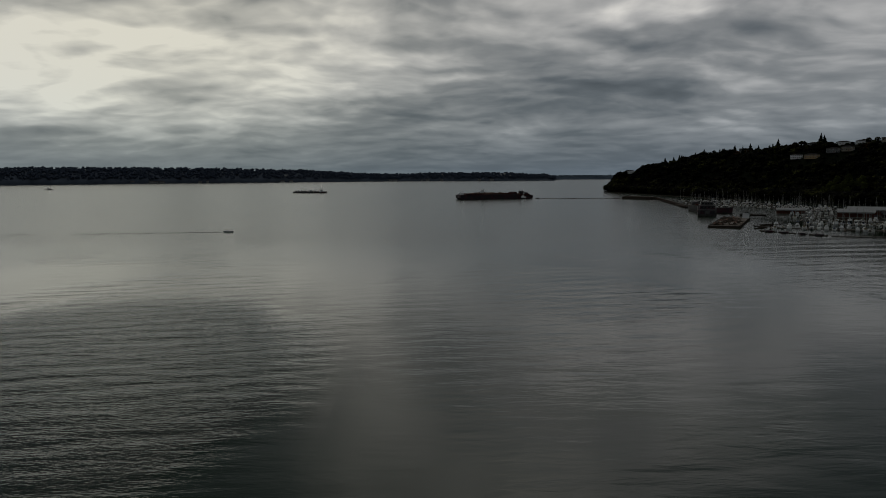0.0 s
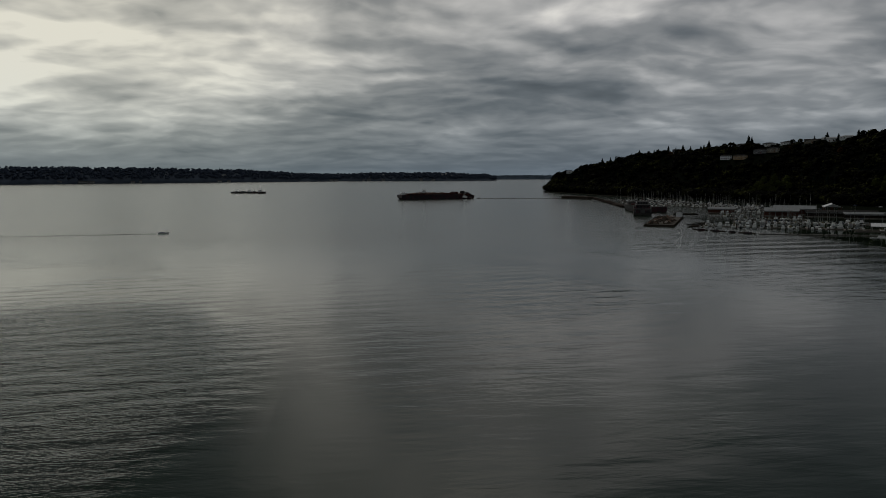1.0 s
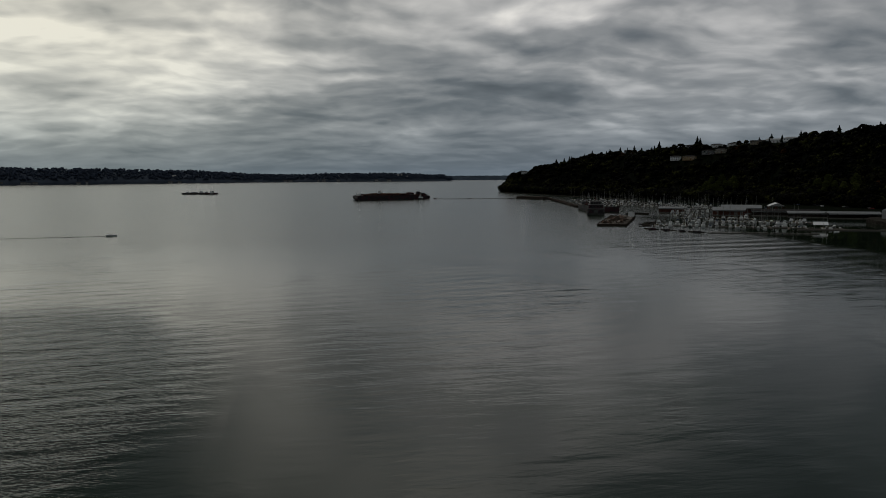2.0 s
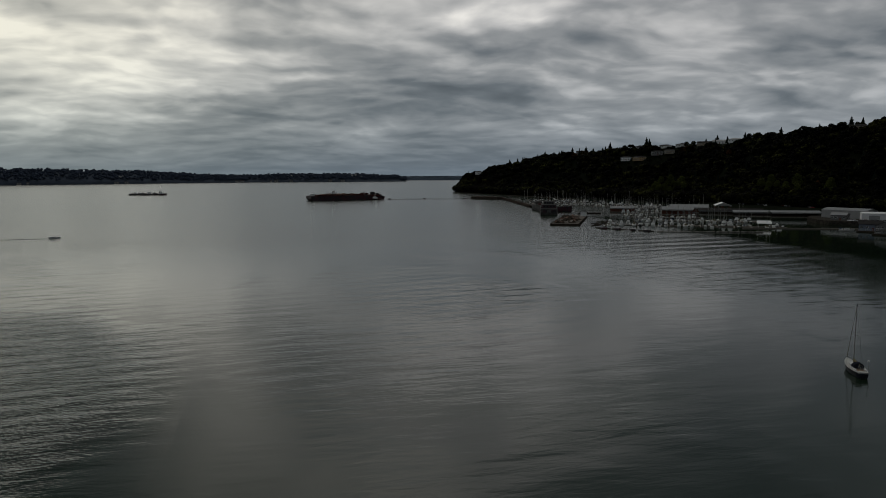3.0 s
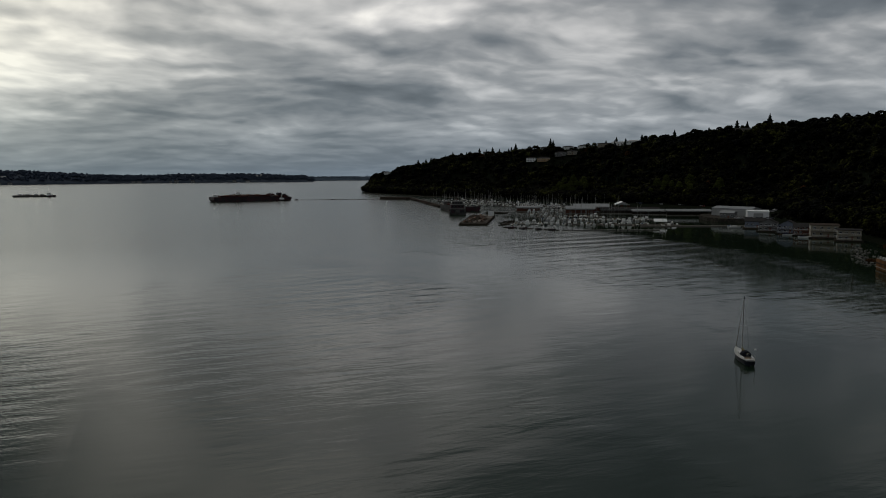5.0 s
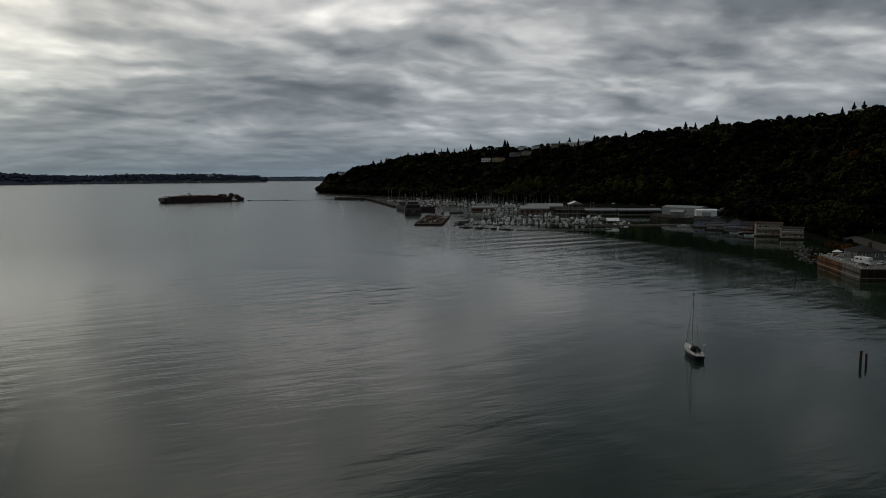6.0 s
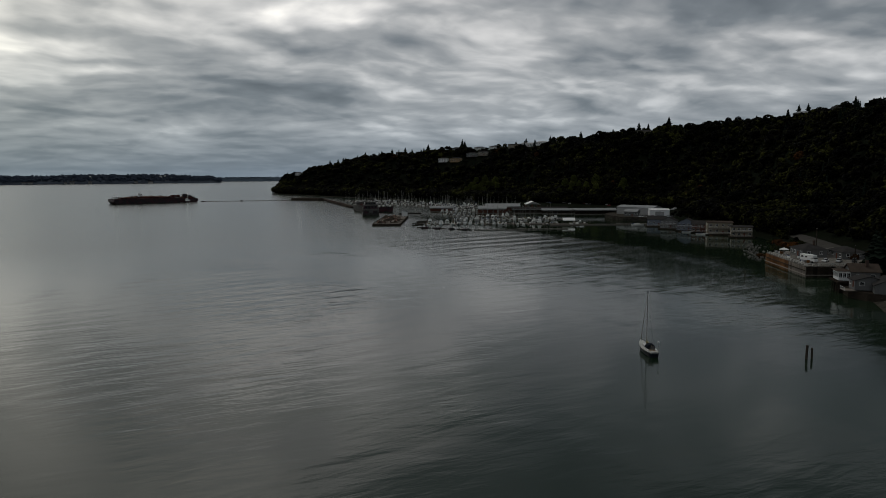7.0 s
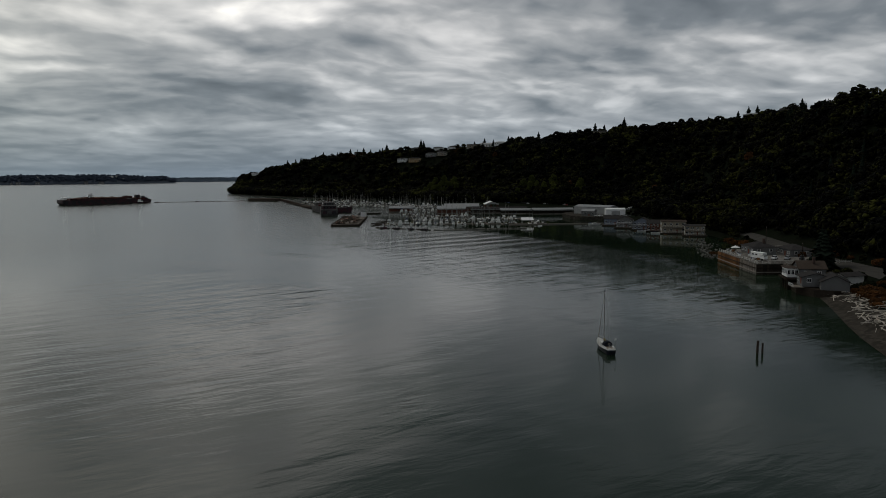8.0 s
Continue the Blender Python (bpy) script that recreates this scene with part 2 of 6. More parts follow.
SAND = mat("beach_gravel", (0.05, 0.044, 0.036), 0.95, 0, 0.4, 0.3, 0.5, 3.0, second=(0.028, 0.025, 0.021), cover=0.5)
ASPHALT = mat("asphalt", (0.052, 0.049, 0.044), 0.9, 0, 0.25, 0.2, 0.2, 4)

# ---------------------------------------------------------------- mesh helpers


def part(name, bm, material, parent=None, label="", smooth=False):
    me = bpy.data.meshes.new(name)
    bmesh.ops.recalc_face_normals(bm, faces=bm.faces)
    bm.to_mesh(me)
    bm.free()
    if smooth:
        me.shade_smooth()
    me.materials.append(material)
    ob = new(name, me)
    if parent:
        ob.parent = parent
    if label:
        ob["label"] = label
    return ob


def thing(name, m=None, label="", category="", group="", kind=""):
    ob = new(name)
    ob.empty_display_size = 0.2
    if m:
        ob.matrix_world = m
    return tagged(ob, label, category, group, kind)


def box(bm, cx, cy, cz, sx, sy, sz, turn=0.0, taper=1.0, bevel=0.0):
    """A box by its centre and its size; taper narrows the top."""
    m = Matrix.Translation((cx, cy, cz)) @ Matrix.Rotation(radians(turn), 4, "Z")
    vs = [bm.verts.new(m @ Vector((sx / 2 * i * (taper if k > 0 else 1), sy / 2 * j * (taper if k > 0 else 1), sz / 2 * k)))
          for k in (-1, 1) for i, j in ((-1, -1), (1, -1), (1, 1), (-1, 1))]
    fs = [bm.faces.new([vs[i] for i in f]) for f in ((3, 2, 1, 0), (4, 5, 6, 7), (0, 1, 5, 4), (1, 2, 6, 5), (2, 3, 7, 6), (3, 0, 4, 7))]
    if bevel:
        bmesh.ops.bevel(bm, geom=list({e for f in fs for e in f.edges}), offset=bevel, segments=1, affect="EDGES", profile=0.5)
    return bm


def rod(bm, a, b, r0, r1=None, n=6):
    """A tapered rod from a to b."""
    a, b = Vector(a), Vector(b)
    r1 = r0 if r1 is None else r1
    q = (b - a).to_track_quat("Z", "Y")
    rings = []
    for p, r in ((a, r0), (b, r1)):
        rings.append([bm.verts.new(p + q @ Vector((r * math.cos(2 * math.pi * i / n), r * math.sin(2 * math.pi * i / n), 0))) for i in range(n)])
    for i in range(n):
        j = (i + 1) % n
        bm.faces.new((rings[0][i], rings[0][j], rings[1][j], rings[1][i]))
    bm.faces.new(rings[0][::-1])
    bm.faces.new(rings[1])
    return bm


def prism(bm, outline, z0, z1):
    """An upright prism over an outline of (x, y)."""
    lo = [bm.verts.new((x, y, z0)) for x, y in outline]
    hi = [bm.verts.new((x, y, z1)) for x, y in outline]
    n = len(lo)
    bm.faces.new(lo[::-1])
    bm.faces.new(hi)
    for i in range(n):
        j = (i + 1) % n
        bm.faces.new((lo[i], lo[j], hi[j], hi[i]))
    return bm


def gable(bm, cx, cy, z, sx, sy, rise, over=0.4, thick=0.2, turn=0.0):
    """A gabled roof, ridge along x, with overhang and thickness."""
    m = Matrix.Translation((cx, cy, z)) @ Matrix.Rotation(radians(turn), 4, "Z")
    hx, hy = sx / 2 + over, sy / 2 + over
    drop = -rise * over / (sy / 2)
    sect = [(-hy, drop), (0, rise), (hy, drop), (hy, drop + thick), (0, rise + thick), (-hy, drop + thick)]
    ends = [[bm.verts.new(m @ Vector((s * hx, y, zz))) for y, zz in sect] for s in (-1, 1)]
    for i in range(6):
        j = (i + 1) % 6
        bm.faces.new((ends[0][i], ends[0][j], ends[1][j], ends[1][i]))
    for e in ends:
        bm.faces.new((e[0], e[1], e[4], e[5]))
        bm.faces.new((e[1], e[2], e[3], e[4]))
    return bm


def mesh_object(name, verts, faces, material, smooth=False):
    me = bpy.data.meshes.new(name)
    me.from_pydata(verts, [], faces)
    me.update()
    if smooth:
        me.shade_smooth()
    me.materials.append(material)
    return new(name, me)


def stuff(name, verts, tris, material, label, category):
    """One big triangle mesh from arrays."""
    me = bpy.data.meshes.new(name)
    verts, tris = np.asarray(verts, np.float32), np.asarray(tris, np.int32)
    me.vertices.add(len(verts))
    me.vertices.foreach_set("co", verts.ravel())
    me.loops.add(len(tris) * 3)
    me.loops.foreach_set("vertex_index", tris.ravel())
    me.polygons.add(len(tris))
    me.polygons.foreach_set("loop_start", np.arange(0, len(tris) * 3, 3, dtype=np.int32))
    me.update()
    me.validate()
    me.materials.append(material)
    return tagged(new(name, me), label, category, kind="stuff")


# ---------------------------------------------------------------- water and land
# shore, foot of the bluff and its brow, from the point southwards
SHORE = [(341, 1504), (376, 1290), (410, 1085), (440, 940), (455, 820), (462, 700), (468, 600), (425, 497), (400, 400), (367, 302),
         (306, 238), (258, 186), (218, 137), (161.5, 86), (118.5, 30), (110, -150), (110, -400)]
FOOT = [(352, 1508), (388, 1300), (430, 1090), (470, 940), (488, 820), (502, 700), (520, 600), (525, 520), (450, 400), (386, 298),
        (330, 225), (292, 180), (268, 140), (240, 85), (220, 0), (212, -150), (230, -400)]
BROW = [(380, 1528), (454, 1314), (527, 1113), (582, 964), (612, 837), (631, 719), (649, 616), (643, 479), (553, 329), (474, 227),
        (426, 152), (385, 106), (368, 84), (349, 47), (334, -13), (330, -146), (350, -390)]
BROW_Z = [31, 65, 75, 78, 83, 90, 93, 94, 90, 86, 79, 70, 68, 66, 64, 64, 66]
TOTAL = len(SHORE) - 1


def spline(rows, s):
    """A smooth value along a row of numbers or points, s from 0 to TOTAL."""
    i = min(max(int(s), 0), TOTAL - 1)
    t = s - i
    p = [np.array(rows[min(max(k, 0), TOTAL)], float) for k in (i - 1, i, i + 1, i + 2)]
    return 0.5 * (2 * p[1] + (p[2] - p[0]) * t + (2 * p[0] - 5 * p[1] + 4 * p[2] - p[3]) * t * t + (3 * p[1] - p[0] - 3 * p[2] + p[3]) * t ** 3)


def land(s, u):
    """A place on the land. u: -1 under water, 0 waterline, 1 foot of the bluff, 2 brow, 3 far inland."""
    a, f, b, bz = spline(SHORE, s), spline(FOOT, s), spline(BROW, s), float(spline(BROW_Z, s))
    if u < 0:
        p = a + (a - f) / np.linalg.norm(a - f) * (-u) * 25
        return Vector((p[0], p[1], 3.0 * u))
    if u <= 1:
        p = a + (f - a) * u
        w = np.linalg.norm(f - a)
        z = min(3.2, u * w * 0.16) + 1.3 * u
        return Vector((p[0], p[1], z))
    if u <= 2:
        t = u - 1
        p = f + (b - f) * t
        rise = t + 0.09 * math.sin(2 * math.pi * t) * -1 + 0.0
        q = Vector((p[0] * 0.012, p[1] * 0.012, 3.7))
        z = 4.5 + (bz - 4.5) * rise + noise.noise(q) * 9 * math.sin(math.pi * t) + noise.noise(q * 3) * 4 * math.sin(math.pi * t)
        return Vector((p[0], p[1], z))
    d = (b - f) / np.linalg.norm(b - f)
    p = b + d * (u - 2) * 500
    z = bz + 5 * (1 - math.exp(-(u - 2) * 8)) + noise.noise(Vector((p[0] * 0.008, p[1] * 0.008, 1.3))) * 3 * min(1, (u - 2) * 5)
    return Vector((p[0], p[1], z))


def ground_z(x, y):
    hit = GROUND.ray_cast(Vector((x, y, 400)), Vector((0, 0, -1)))[0]
    return hit.z if hit else 0.0


def build_land():
    us = [-1, -0.4, 0, 0.12, 0.25, 0.5, 0.75, 1] + [1 + k / 14 for k in range(1, 15)] + [2.06, 2.15, 2.4, 3]
    cols = 16 * 12
    verts = [land(TOTAL * i / cols, u) for i in range(cols + 1) for u in us]
    n = len(us)
    faces = [(i * n + k, i * n + k + 1, (i + 1) * n + k + 1, (i + 1) * n + k) for i in range(cols) for k in range(n - 1)]
    global GROUND
    GROUND = BVHTree.FromPolygons(verts, faces)
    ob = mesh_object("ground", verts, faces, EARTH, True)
    return tagged(ob, "steep wooded bluff of dark soil above a narrow shore", "ground", kind="structure")


def build_water():
    verts, faces = [], []
    xs = [-6000, -2500, -1000, -400, 0, 400, 1000, 2500, 6000]
    for yy in xs:
        for xx in xs:
            verts.append((xx, yy, 0))
    n = len(xs)
    for i in range(n - 1):
        for k in range(n - 1):
            faces.append((i * n + k, i * n + k + 1, (i + 1) * n + k + 1, (i + 1) * n + k))
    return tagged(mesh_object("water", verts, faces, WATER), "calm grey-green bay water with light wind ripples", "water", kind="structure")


def at_bearing(deg, u):
    """How far along the bluff the line at u crosses a bearing from the camera's place."""
    lo, hi = 0.0, 13.0
    for _ in range(40):
        mid_ = (lo + hi) / 2
        p = land(mid_, u)
        if math.degrees(math.atan2(p.x, p.y)) < deg:
            lo = mid_
        else:
            hi = mid_
    return lo


def on_slope(deg, rise):
    """The place on the bluff's face at a bearing and an elevation as the camera sees it."""
    lo, hi = 1.0, 2.0
    for _ in range(30):
        mid_ = (lo + hi) / 2
        p = land(at_bearing(deg, mid_), mid_)
        if math.degrees(math.atan2(p.z - 40, math.hypot(p.x, p.y))) < rise:
            lo = mid_
        else:
            hi = mid_
    return land(at_bearing(deg, lo), lo)


# where houses stand on the bluff: on its brow by bearing, and on its face
BROW_HOUSES = [(*land(at_bearing(d, u), u), d) for d, u in ((14.9, 1.95), (23.0, 2.03), (27.6, 2.02), (28.4, 2.03), (30.6, 2.03), (33.3, 2.02), (41.2, 2.01),
                                                            (42.2, 1.98), (53.2, 2.01), (55.6, 2.01), (29.4, 2.02), (32.2, 2.0), (34.4, 2.0))]
SLOPE_HOUSES = [(*on_slope(d, e), d) for d, e in ((26.5, 0.95), (27.5, 0.95), (28.8, 1.35), (29.7, 1.45))]


def clear_of_houses(p):
    """True outside the strips kept clear towards the camera so that the houses show."""
    for x, y, z, d in BROW_HOUSES + SLOPE_HOUSES:
        dx, dy = p.x - x, p.y - y
        ahead = -(dx * math.sin(radians(d)) + dy * math.cos(radians(d)))
        side = dx * math.cos(radians(d)) - dy * math.sin(radians(d))
        if abs(side) < 12 and -8 < ahead < 24:
            return False
    return True


def in_meadow(p, u):
    """True on the mown gardens under the brow, where only hedges and bushes grow."""
    deg = math.degrees(math.atan2(p.x, p.y))
    return 28.6 < deg < 35.0 and u > 1.8 + 0.05 * math.sin(deg * 3.1)


# ---------------------------------------------------------------- foliage
rng = np.random.default_rng(7)


def leaf_clumps(n, centre, radii, size, seed, hollow=0.55, flat=0.45):
    """Small uneven sprays of leaves (each a flat three-cornered double pyramid that lies along the crown's skin): vertices and triangles."""
    r = np.random.default_rng(seed)
    d = r.normal(size=(n, 3))
    d /= np.linalg.norm(d, axis=1)[:, None]
    d[:, 2] = np.where(d[:, 2] < -0.35, -d[:, 2], d[:, 2])
    lobes = r.normal(size=(6, 3))
    lobes /= np.linalg.norm(lobes, axis=1)[:, None]
    swell = np.max(d @ lobes.T, axis=1)
    rad = (hollow + (1 - hollow) * r.random(n) ** 0.5) * (0.6 + 0.48 * swell ** 3)
    c = np.array(centre) + d * rad[:, None] * np.array(radii)
    out = d / np.array(radii) + r.normal(0, 0.28, (n, 3)) / np.mean(radii)
    out /= np.linalg.norm(out, axis=1)[:, None]
    v, t = [], []
    ring = 3
    for i in range(n):
        s = size * (0.6 + 0.8 * r.random())
        a0 = r.random() * 6.28
        nn = out[i]
        e1 = np.cross(nn, (0.31, 0.87, 0.39))
        e1 /= np.linalg.norm(e1)
        e2 = np.cross(nn, e1)
        base = len(v)
        for k in range(ring):
            a = a0 + 6.283 * k / ring
            rr = s * (0.7 + 0.6 * r.random())
            v.append(tuple(c[i] + rr * (math.cos(a) * e1 + math.sin(a) * e2) - nn * s * 0.12))
        v.append(tuple(c[i] + nn * s * flat))
        v.append(tuple(c[i] - nn * s * flat * 0.6))
        for k in range(ring):
            j = (k + 1) % ring
            t.append((base + k, base + j, base + ring))
            t.append((base + j, base + k, base + ring + 1))
    return np.array(v), np.array(t)


def fir_clumps(height, radius, seed, whorls=11, per=7):
    """Drooping boughs in whorls up a spire."""
    r = np.random.default_rng(seed)
    v, t = [], []
    for w in range(whorls):
        f = (w + 0.6) / whorls
        z = height * (0.12 + 0.88 * f)
        reach = radius * (1 - f) ** 0.8 * (0.75 + 0.5 * r.random()) + 0.12
        for k in range(per):
            a = 6.283 * (k + r.random()) / per
            q = reach * (0.7 + 0.5 * r.random())
            wd = 0.36 * q + 0.3
            ca, sa_ = math.cos(a), math.sin(a)
            base = len(v)
            v += [(0, 0, z + 0.05 * height), (ca * q * 0.6 - sa_ * wd, sa_ * q * 0.6 + ca * wd, z - 0.1 * q),
                  (ca * q, sa_ * q, z - 0.32 * q), (ca * q * 0.6 + sa_ * wd, sa_ * q * 0.6 - ca * wd, z - 0.1 * q), (ca * q * 0.3, sa_ * q * 0.3, z - 0.09 * height)]
            t += [(base, base + 1, base + 2), (base, base + 2, base + 3), (base + 4, base + 2, base + 1), (base + 4, base + 3, base + 2)]
    base = len(v)
    v += [(0.15, 0, height * 0.93), (-0.1, 0.12, height * 0.93), (-0.1, -0.12, height * 0.93), (0, 0, height * 1.04)]
    t += [(base, base + 1, base + 3), (base + 1, base + 2, base + 3), (base + 2, base, base + 3)]
    return np.array(v), np.array(t)


def scatter(templates, places):
    """Joins copies of templates at (x, y, z, scale, turn, which)."""
    vs, ts, off = [], [], 0
    for x, y, z, s, a, k in places:
        v, t = templates[k]
        ca, sa_ = math.cos(a) * s, math.sin(a) * s
        w = np.empty_like(v)
        w[:, 0] = v[:, 0] * ca - v[:, 1] * sa_ + x
        w[:, 1] = v[:, 0] * sa_ + v[:, 1] * ca + y
        w[:, 2] = v[:, 2] * s + z
        vs.append(w)
        ts.append(t + off)
        off += len(v)
    return np.concatenate(vs), np.concatenate(ts)


CROWN = (5.0, 5.0, 4.4)
BROADS = ([leaf_clumps(56, (0, 0, 6.2), CROWN, 1.5, k, 0.75) for k in range(5)] + [leaf_clumps(32, (0, 0, 6.2), CROWN, 2.0, 20 + k, 0.75) for k in range(4)]
          + [leaf_clumps(84, (0, 0, 6.2), CROWN, 1.15, 30 + k, 0.75) for k in range(4)])
FIRS = [fir_clumps(16, 3.0, 40 + k) for k in range(4)]


def hillside_woods():
    places, firs = [], []
    for i in range(7600):
        far = i % 2 == 0
        s = 5.0 * rng.random() if far else 4.8 + (TOTAL - 6.4) * rng.random()
        first = 0.4 if s < 4.4 else 0.8 if s < 7.6 else 0.45 if s < 9.3 else 1.07
        u = lerp(first, 2.03, rng.random())
        p = land(s, u)
        if not clear_of_houses(p):
            places.append((p.x, p.y, p.z - 0.9, 0.18 + 0.14 * rng.random(), rng.random() * 6.28, int(rng.integers(5, 9))))
            continue
        if in_meadow(p, u) and rng.random() < 0.88:
            continue
        sc = (0.6 + 0.9 * rng.random() ** 1.5) * (0.4 if in_meadow(p, u) else 0.7 if u > 1.88 else 1.0)
        if rng.random() < 0.05 and 1.2 < u < 1.85:
            firs.append((p.x, p.y, p.z - 0.5, 0.7 + 0.4 * rng.random(), rng.random() * 6.28, int(rng.integers(4))))
        else:
            places.append((p.x, p.y, p.z - 2.2 - (1.5 if u > 1.9 else 0), sc, rng.random() * 6.28, int(rng.integers(5, 9) if far or s > 12.9 else rng.integers(9, 13) if s > 8.3 else rng.integers(5))))
    for i in range(800):
        p = land(13 * rng.random(), 2.04 + 0.6 * rng.random() ** 1.5)
        if clear_of_houses(p):
            places.append((p.x, p.y, p.z - 3.5, 0.55 + 0.4 * rng.random(), rng.random() * 6.28, int(rng.integers(5, 9))))
    # low growth that leaves no bare patch between the crowns
    for i in range(84):
        for k in range(24):
            s, u = 2.2 + 11.0 * (i + rng.random()) / 84, 1.04 + 0.86 * (k + rng.random()) / 24
            p = land(s, u)
            if clear_of_houses(p):
                places.append((p.x, p.y, p.z - 2.0, 0.6 + 0.3 * rng.random(), rng.random() * 6.28, int(rng.integers(5, 9))))
    v, t = scatter(BROADS, places)
    stuff("hillside_woods", v, t, LEAF, "dense dark broadleaf woods covering the bluff", "woods")
    low = []
    for i in range(800):
        s = 7.4 + 6.4 * rng.random()
        u = 0.3 + 0.7 * rng.random()
        p = land(s, u)
        if s > 9.1 and 0.42 < u < 0.99 or (abs(p.x - 276) < 38 and abs(p.y - 190) < 34):
            continue
        if min(math.hypot(p.x - a, p.y - b) for a, b in ((219, 132), (227, 146), (218, 138), (229, 133), (445, 475), (432, 457), (413, 468))) < 11:
            continue
        low.append((p.x, p.y, p.z - 0.9, 0.2 + 0.22 * rng.random(), rng.random() * 6.28, int(rng.integers(5))))
    v, t = scatter(BROADS, low)
    stuff("undergrowth", v, t, LEAF, "tangled dark brush on the flat shore below the bluff", "brush")
    v, t = scatter(FIRS, firs)
    stuff("hillside_firs", v, t, NEEDLE, "dark firs scattered through the wooded bluff", "woods")


build_water()
build_land()
hillside_woods()


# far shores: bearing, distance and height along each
def far_shore(name, rows, label, depth, trees, earth=FAR_EARTH_HAZED, leaf=FAR_LEAF_HAZED, size=1.0):
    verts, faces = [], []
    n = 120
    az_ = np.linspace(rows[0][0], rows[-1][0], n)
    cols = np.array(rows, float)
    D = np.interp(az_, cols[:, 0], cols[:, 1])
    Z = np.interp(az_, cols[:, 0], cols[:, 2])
    steps = [(0, -2), (0.004, 3), (0.02, 0.25), (0.25, 0.7), (0.6, 1.0), (1.0, 0.9)]
    for a, d, z in zip(az_, D, Z):
        for f, h in steps:
            dd = d + depth * f
            hh = h if f < 0.01 else max(3, h * z)
            w = noise.noise(Vector((a * 0.8, f * 3, 2.0))) * 0.12 * hh if f > 0.01 else 0
            verts.append((dd * math.sin(radians(a)), dd * math.cos(radians(a)), hh + w))
    m = len(steps)
    faces = [(i * m + k, i * m + k + 1, (i + 1) * m + k + 1, (i + 1) * m + k) for i in range(n - 1) for k in range(m - 1)]
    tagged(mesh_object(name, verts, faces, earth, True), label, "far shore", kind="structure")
    places = []
    for _ in range(trees):
        a = rows[0][0] + (rows[-1][0] - rows[0][0]) * rng.random()
        f = 0.02 + 0.6 * rng.random()
        d0, z0 = np.interp(a, cols[:, 0], cols[:, 1]), np.interp(a, cols[:, 0], cols[:, 2])
        dd = d0 + depth * f
        zz = z0 * np.interp(f, [0.02, 0.25, 0.6], [0.25, 0.7, 1.0])
        places.append((dd * math.sin(radians(a)), dd * math.cos(radians(a)), zz - 3 * size, size * (0.8 + 0.9 * rng.random()), rng.random() * 6.28, int(rng.integers(3))))
    crowns = [leaf_clumps(9, (0, 0, 6), (5.5, 5.5, 5), 3.1, 90 + k, 0.3, 1.0) for k in range(3)]
    v, t = scatter(crowns, places)
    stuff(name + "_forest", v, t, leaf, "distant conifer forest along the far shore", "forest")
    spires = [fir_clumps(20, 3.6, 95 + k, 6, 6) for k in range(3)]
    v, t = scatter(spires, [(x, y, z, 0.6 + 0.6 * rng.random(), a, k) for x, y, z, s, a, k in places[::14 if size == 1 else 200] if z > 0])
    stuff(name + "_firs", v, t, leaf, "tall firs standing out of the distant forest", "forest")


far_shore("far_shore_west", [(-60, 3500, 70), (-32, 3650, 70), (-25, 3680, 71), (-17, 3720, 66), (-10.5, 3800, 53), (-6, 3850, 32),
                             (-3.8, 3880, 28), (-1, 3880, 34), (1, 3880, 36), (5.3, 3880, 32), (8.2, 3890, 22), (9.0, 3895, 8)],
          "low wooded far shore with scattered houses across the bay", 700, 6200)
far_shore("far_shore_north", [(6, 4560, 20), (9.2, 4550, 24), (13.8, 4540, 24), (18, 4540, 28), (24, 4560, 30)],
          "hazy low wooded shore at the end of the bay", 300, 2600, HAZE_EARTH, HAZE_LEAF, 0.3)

# ---------------------------------------------------------------- more materials
GELCOAT = mat("white_gelcoat", (0.6, 0.6, 0.58), 0.3, 0, 0.3, 0.6, 0.02, 6, per_piece=0.5)
NAVY = mat("dark_hull_paint", (0.012, 0.014, 0.02), 0.35, 0, 0.3, 0.7, 0.02, 6)
DECKPAINT = mat("deck_paint", (0.45, 0.45, 0.42), 0.6, 0, 0.18, 1.2, 0.1, 20, per_piece=0.4)
TEAK = mat("weathered_teak", (0.20, 0.14, 0.09), 0.75, 0, 0.3, 2.0, 0.2, 18)
CANVAS = mat("dark_canvas", (0.015, 0.017, 0.022), 0.9, 0, 0.3, 1.5, 0.2, 14)
BLUECANVAS = mat("blue_canvas", (0.03, 0.05, 0.11), 0.9, 0, 0.3, 1.5, 0.2, 14, per_piece=0.5)
TAN = mat("tan_sail_cover", (0.16, 0.14, 0.08), 0.9, 0, 0.25, 2, 0.3, 10)
ALLOY = mat("spar_alloy", (0.38, 0.37, 0.34), 0.45, 0.2, 0.15, 1.0, 0.05, 8)
WIRE = mat("rigging_wire", (0.10, 0.10, 0.10), 0.5, 0.8, 0.1, 2, 0, 8)
GLASSDARK = mat("dark_window", (0.012, 0.014, 0.016), 0.12, 0, 0.2, 1, 0, 4)
RUST = mat("rusty_plate", (0.09, 0.03, 0.025), 0.8, 0.2, 0.4, 0.15, 0.3, 2.0, second=(0.03, 0.014, 0.014), cover=0.5)
BLACKHULL = mat("black_barge_plate", (0.016, 0.014, 0.016), 0.6, 0.2, 0.4, 0.12, 0.2, 1.5, second=(0.05, 0.013, 0.02), cover=0.52)
OLDSTEEL = mat("faded_grey_plate", (0.065, 0.062, 0.06), 0.7, 0.1, 0.35, 0.15, 0.25, 1.5, second=(0.035, 0.028, 0.025), cover=0.55)
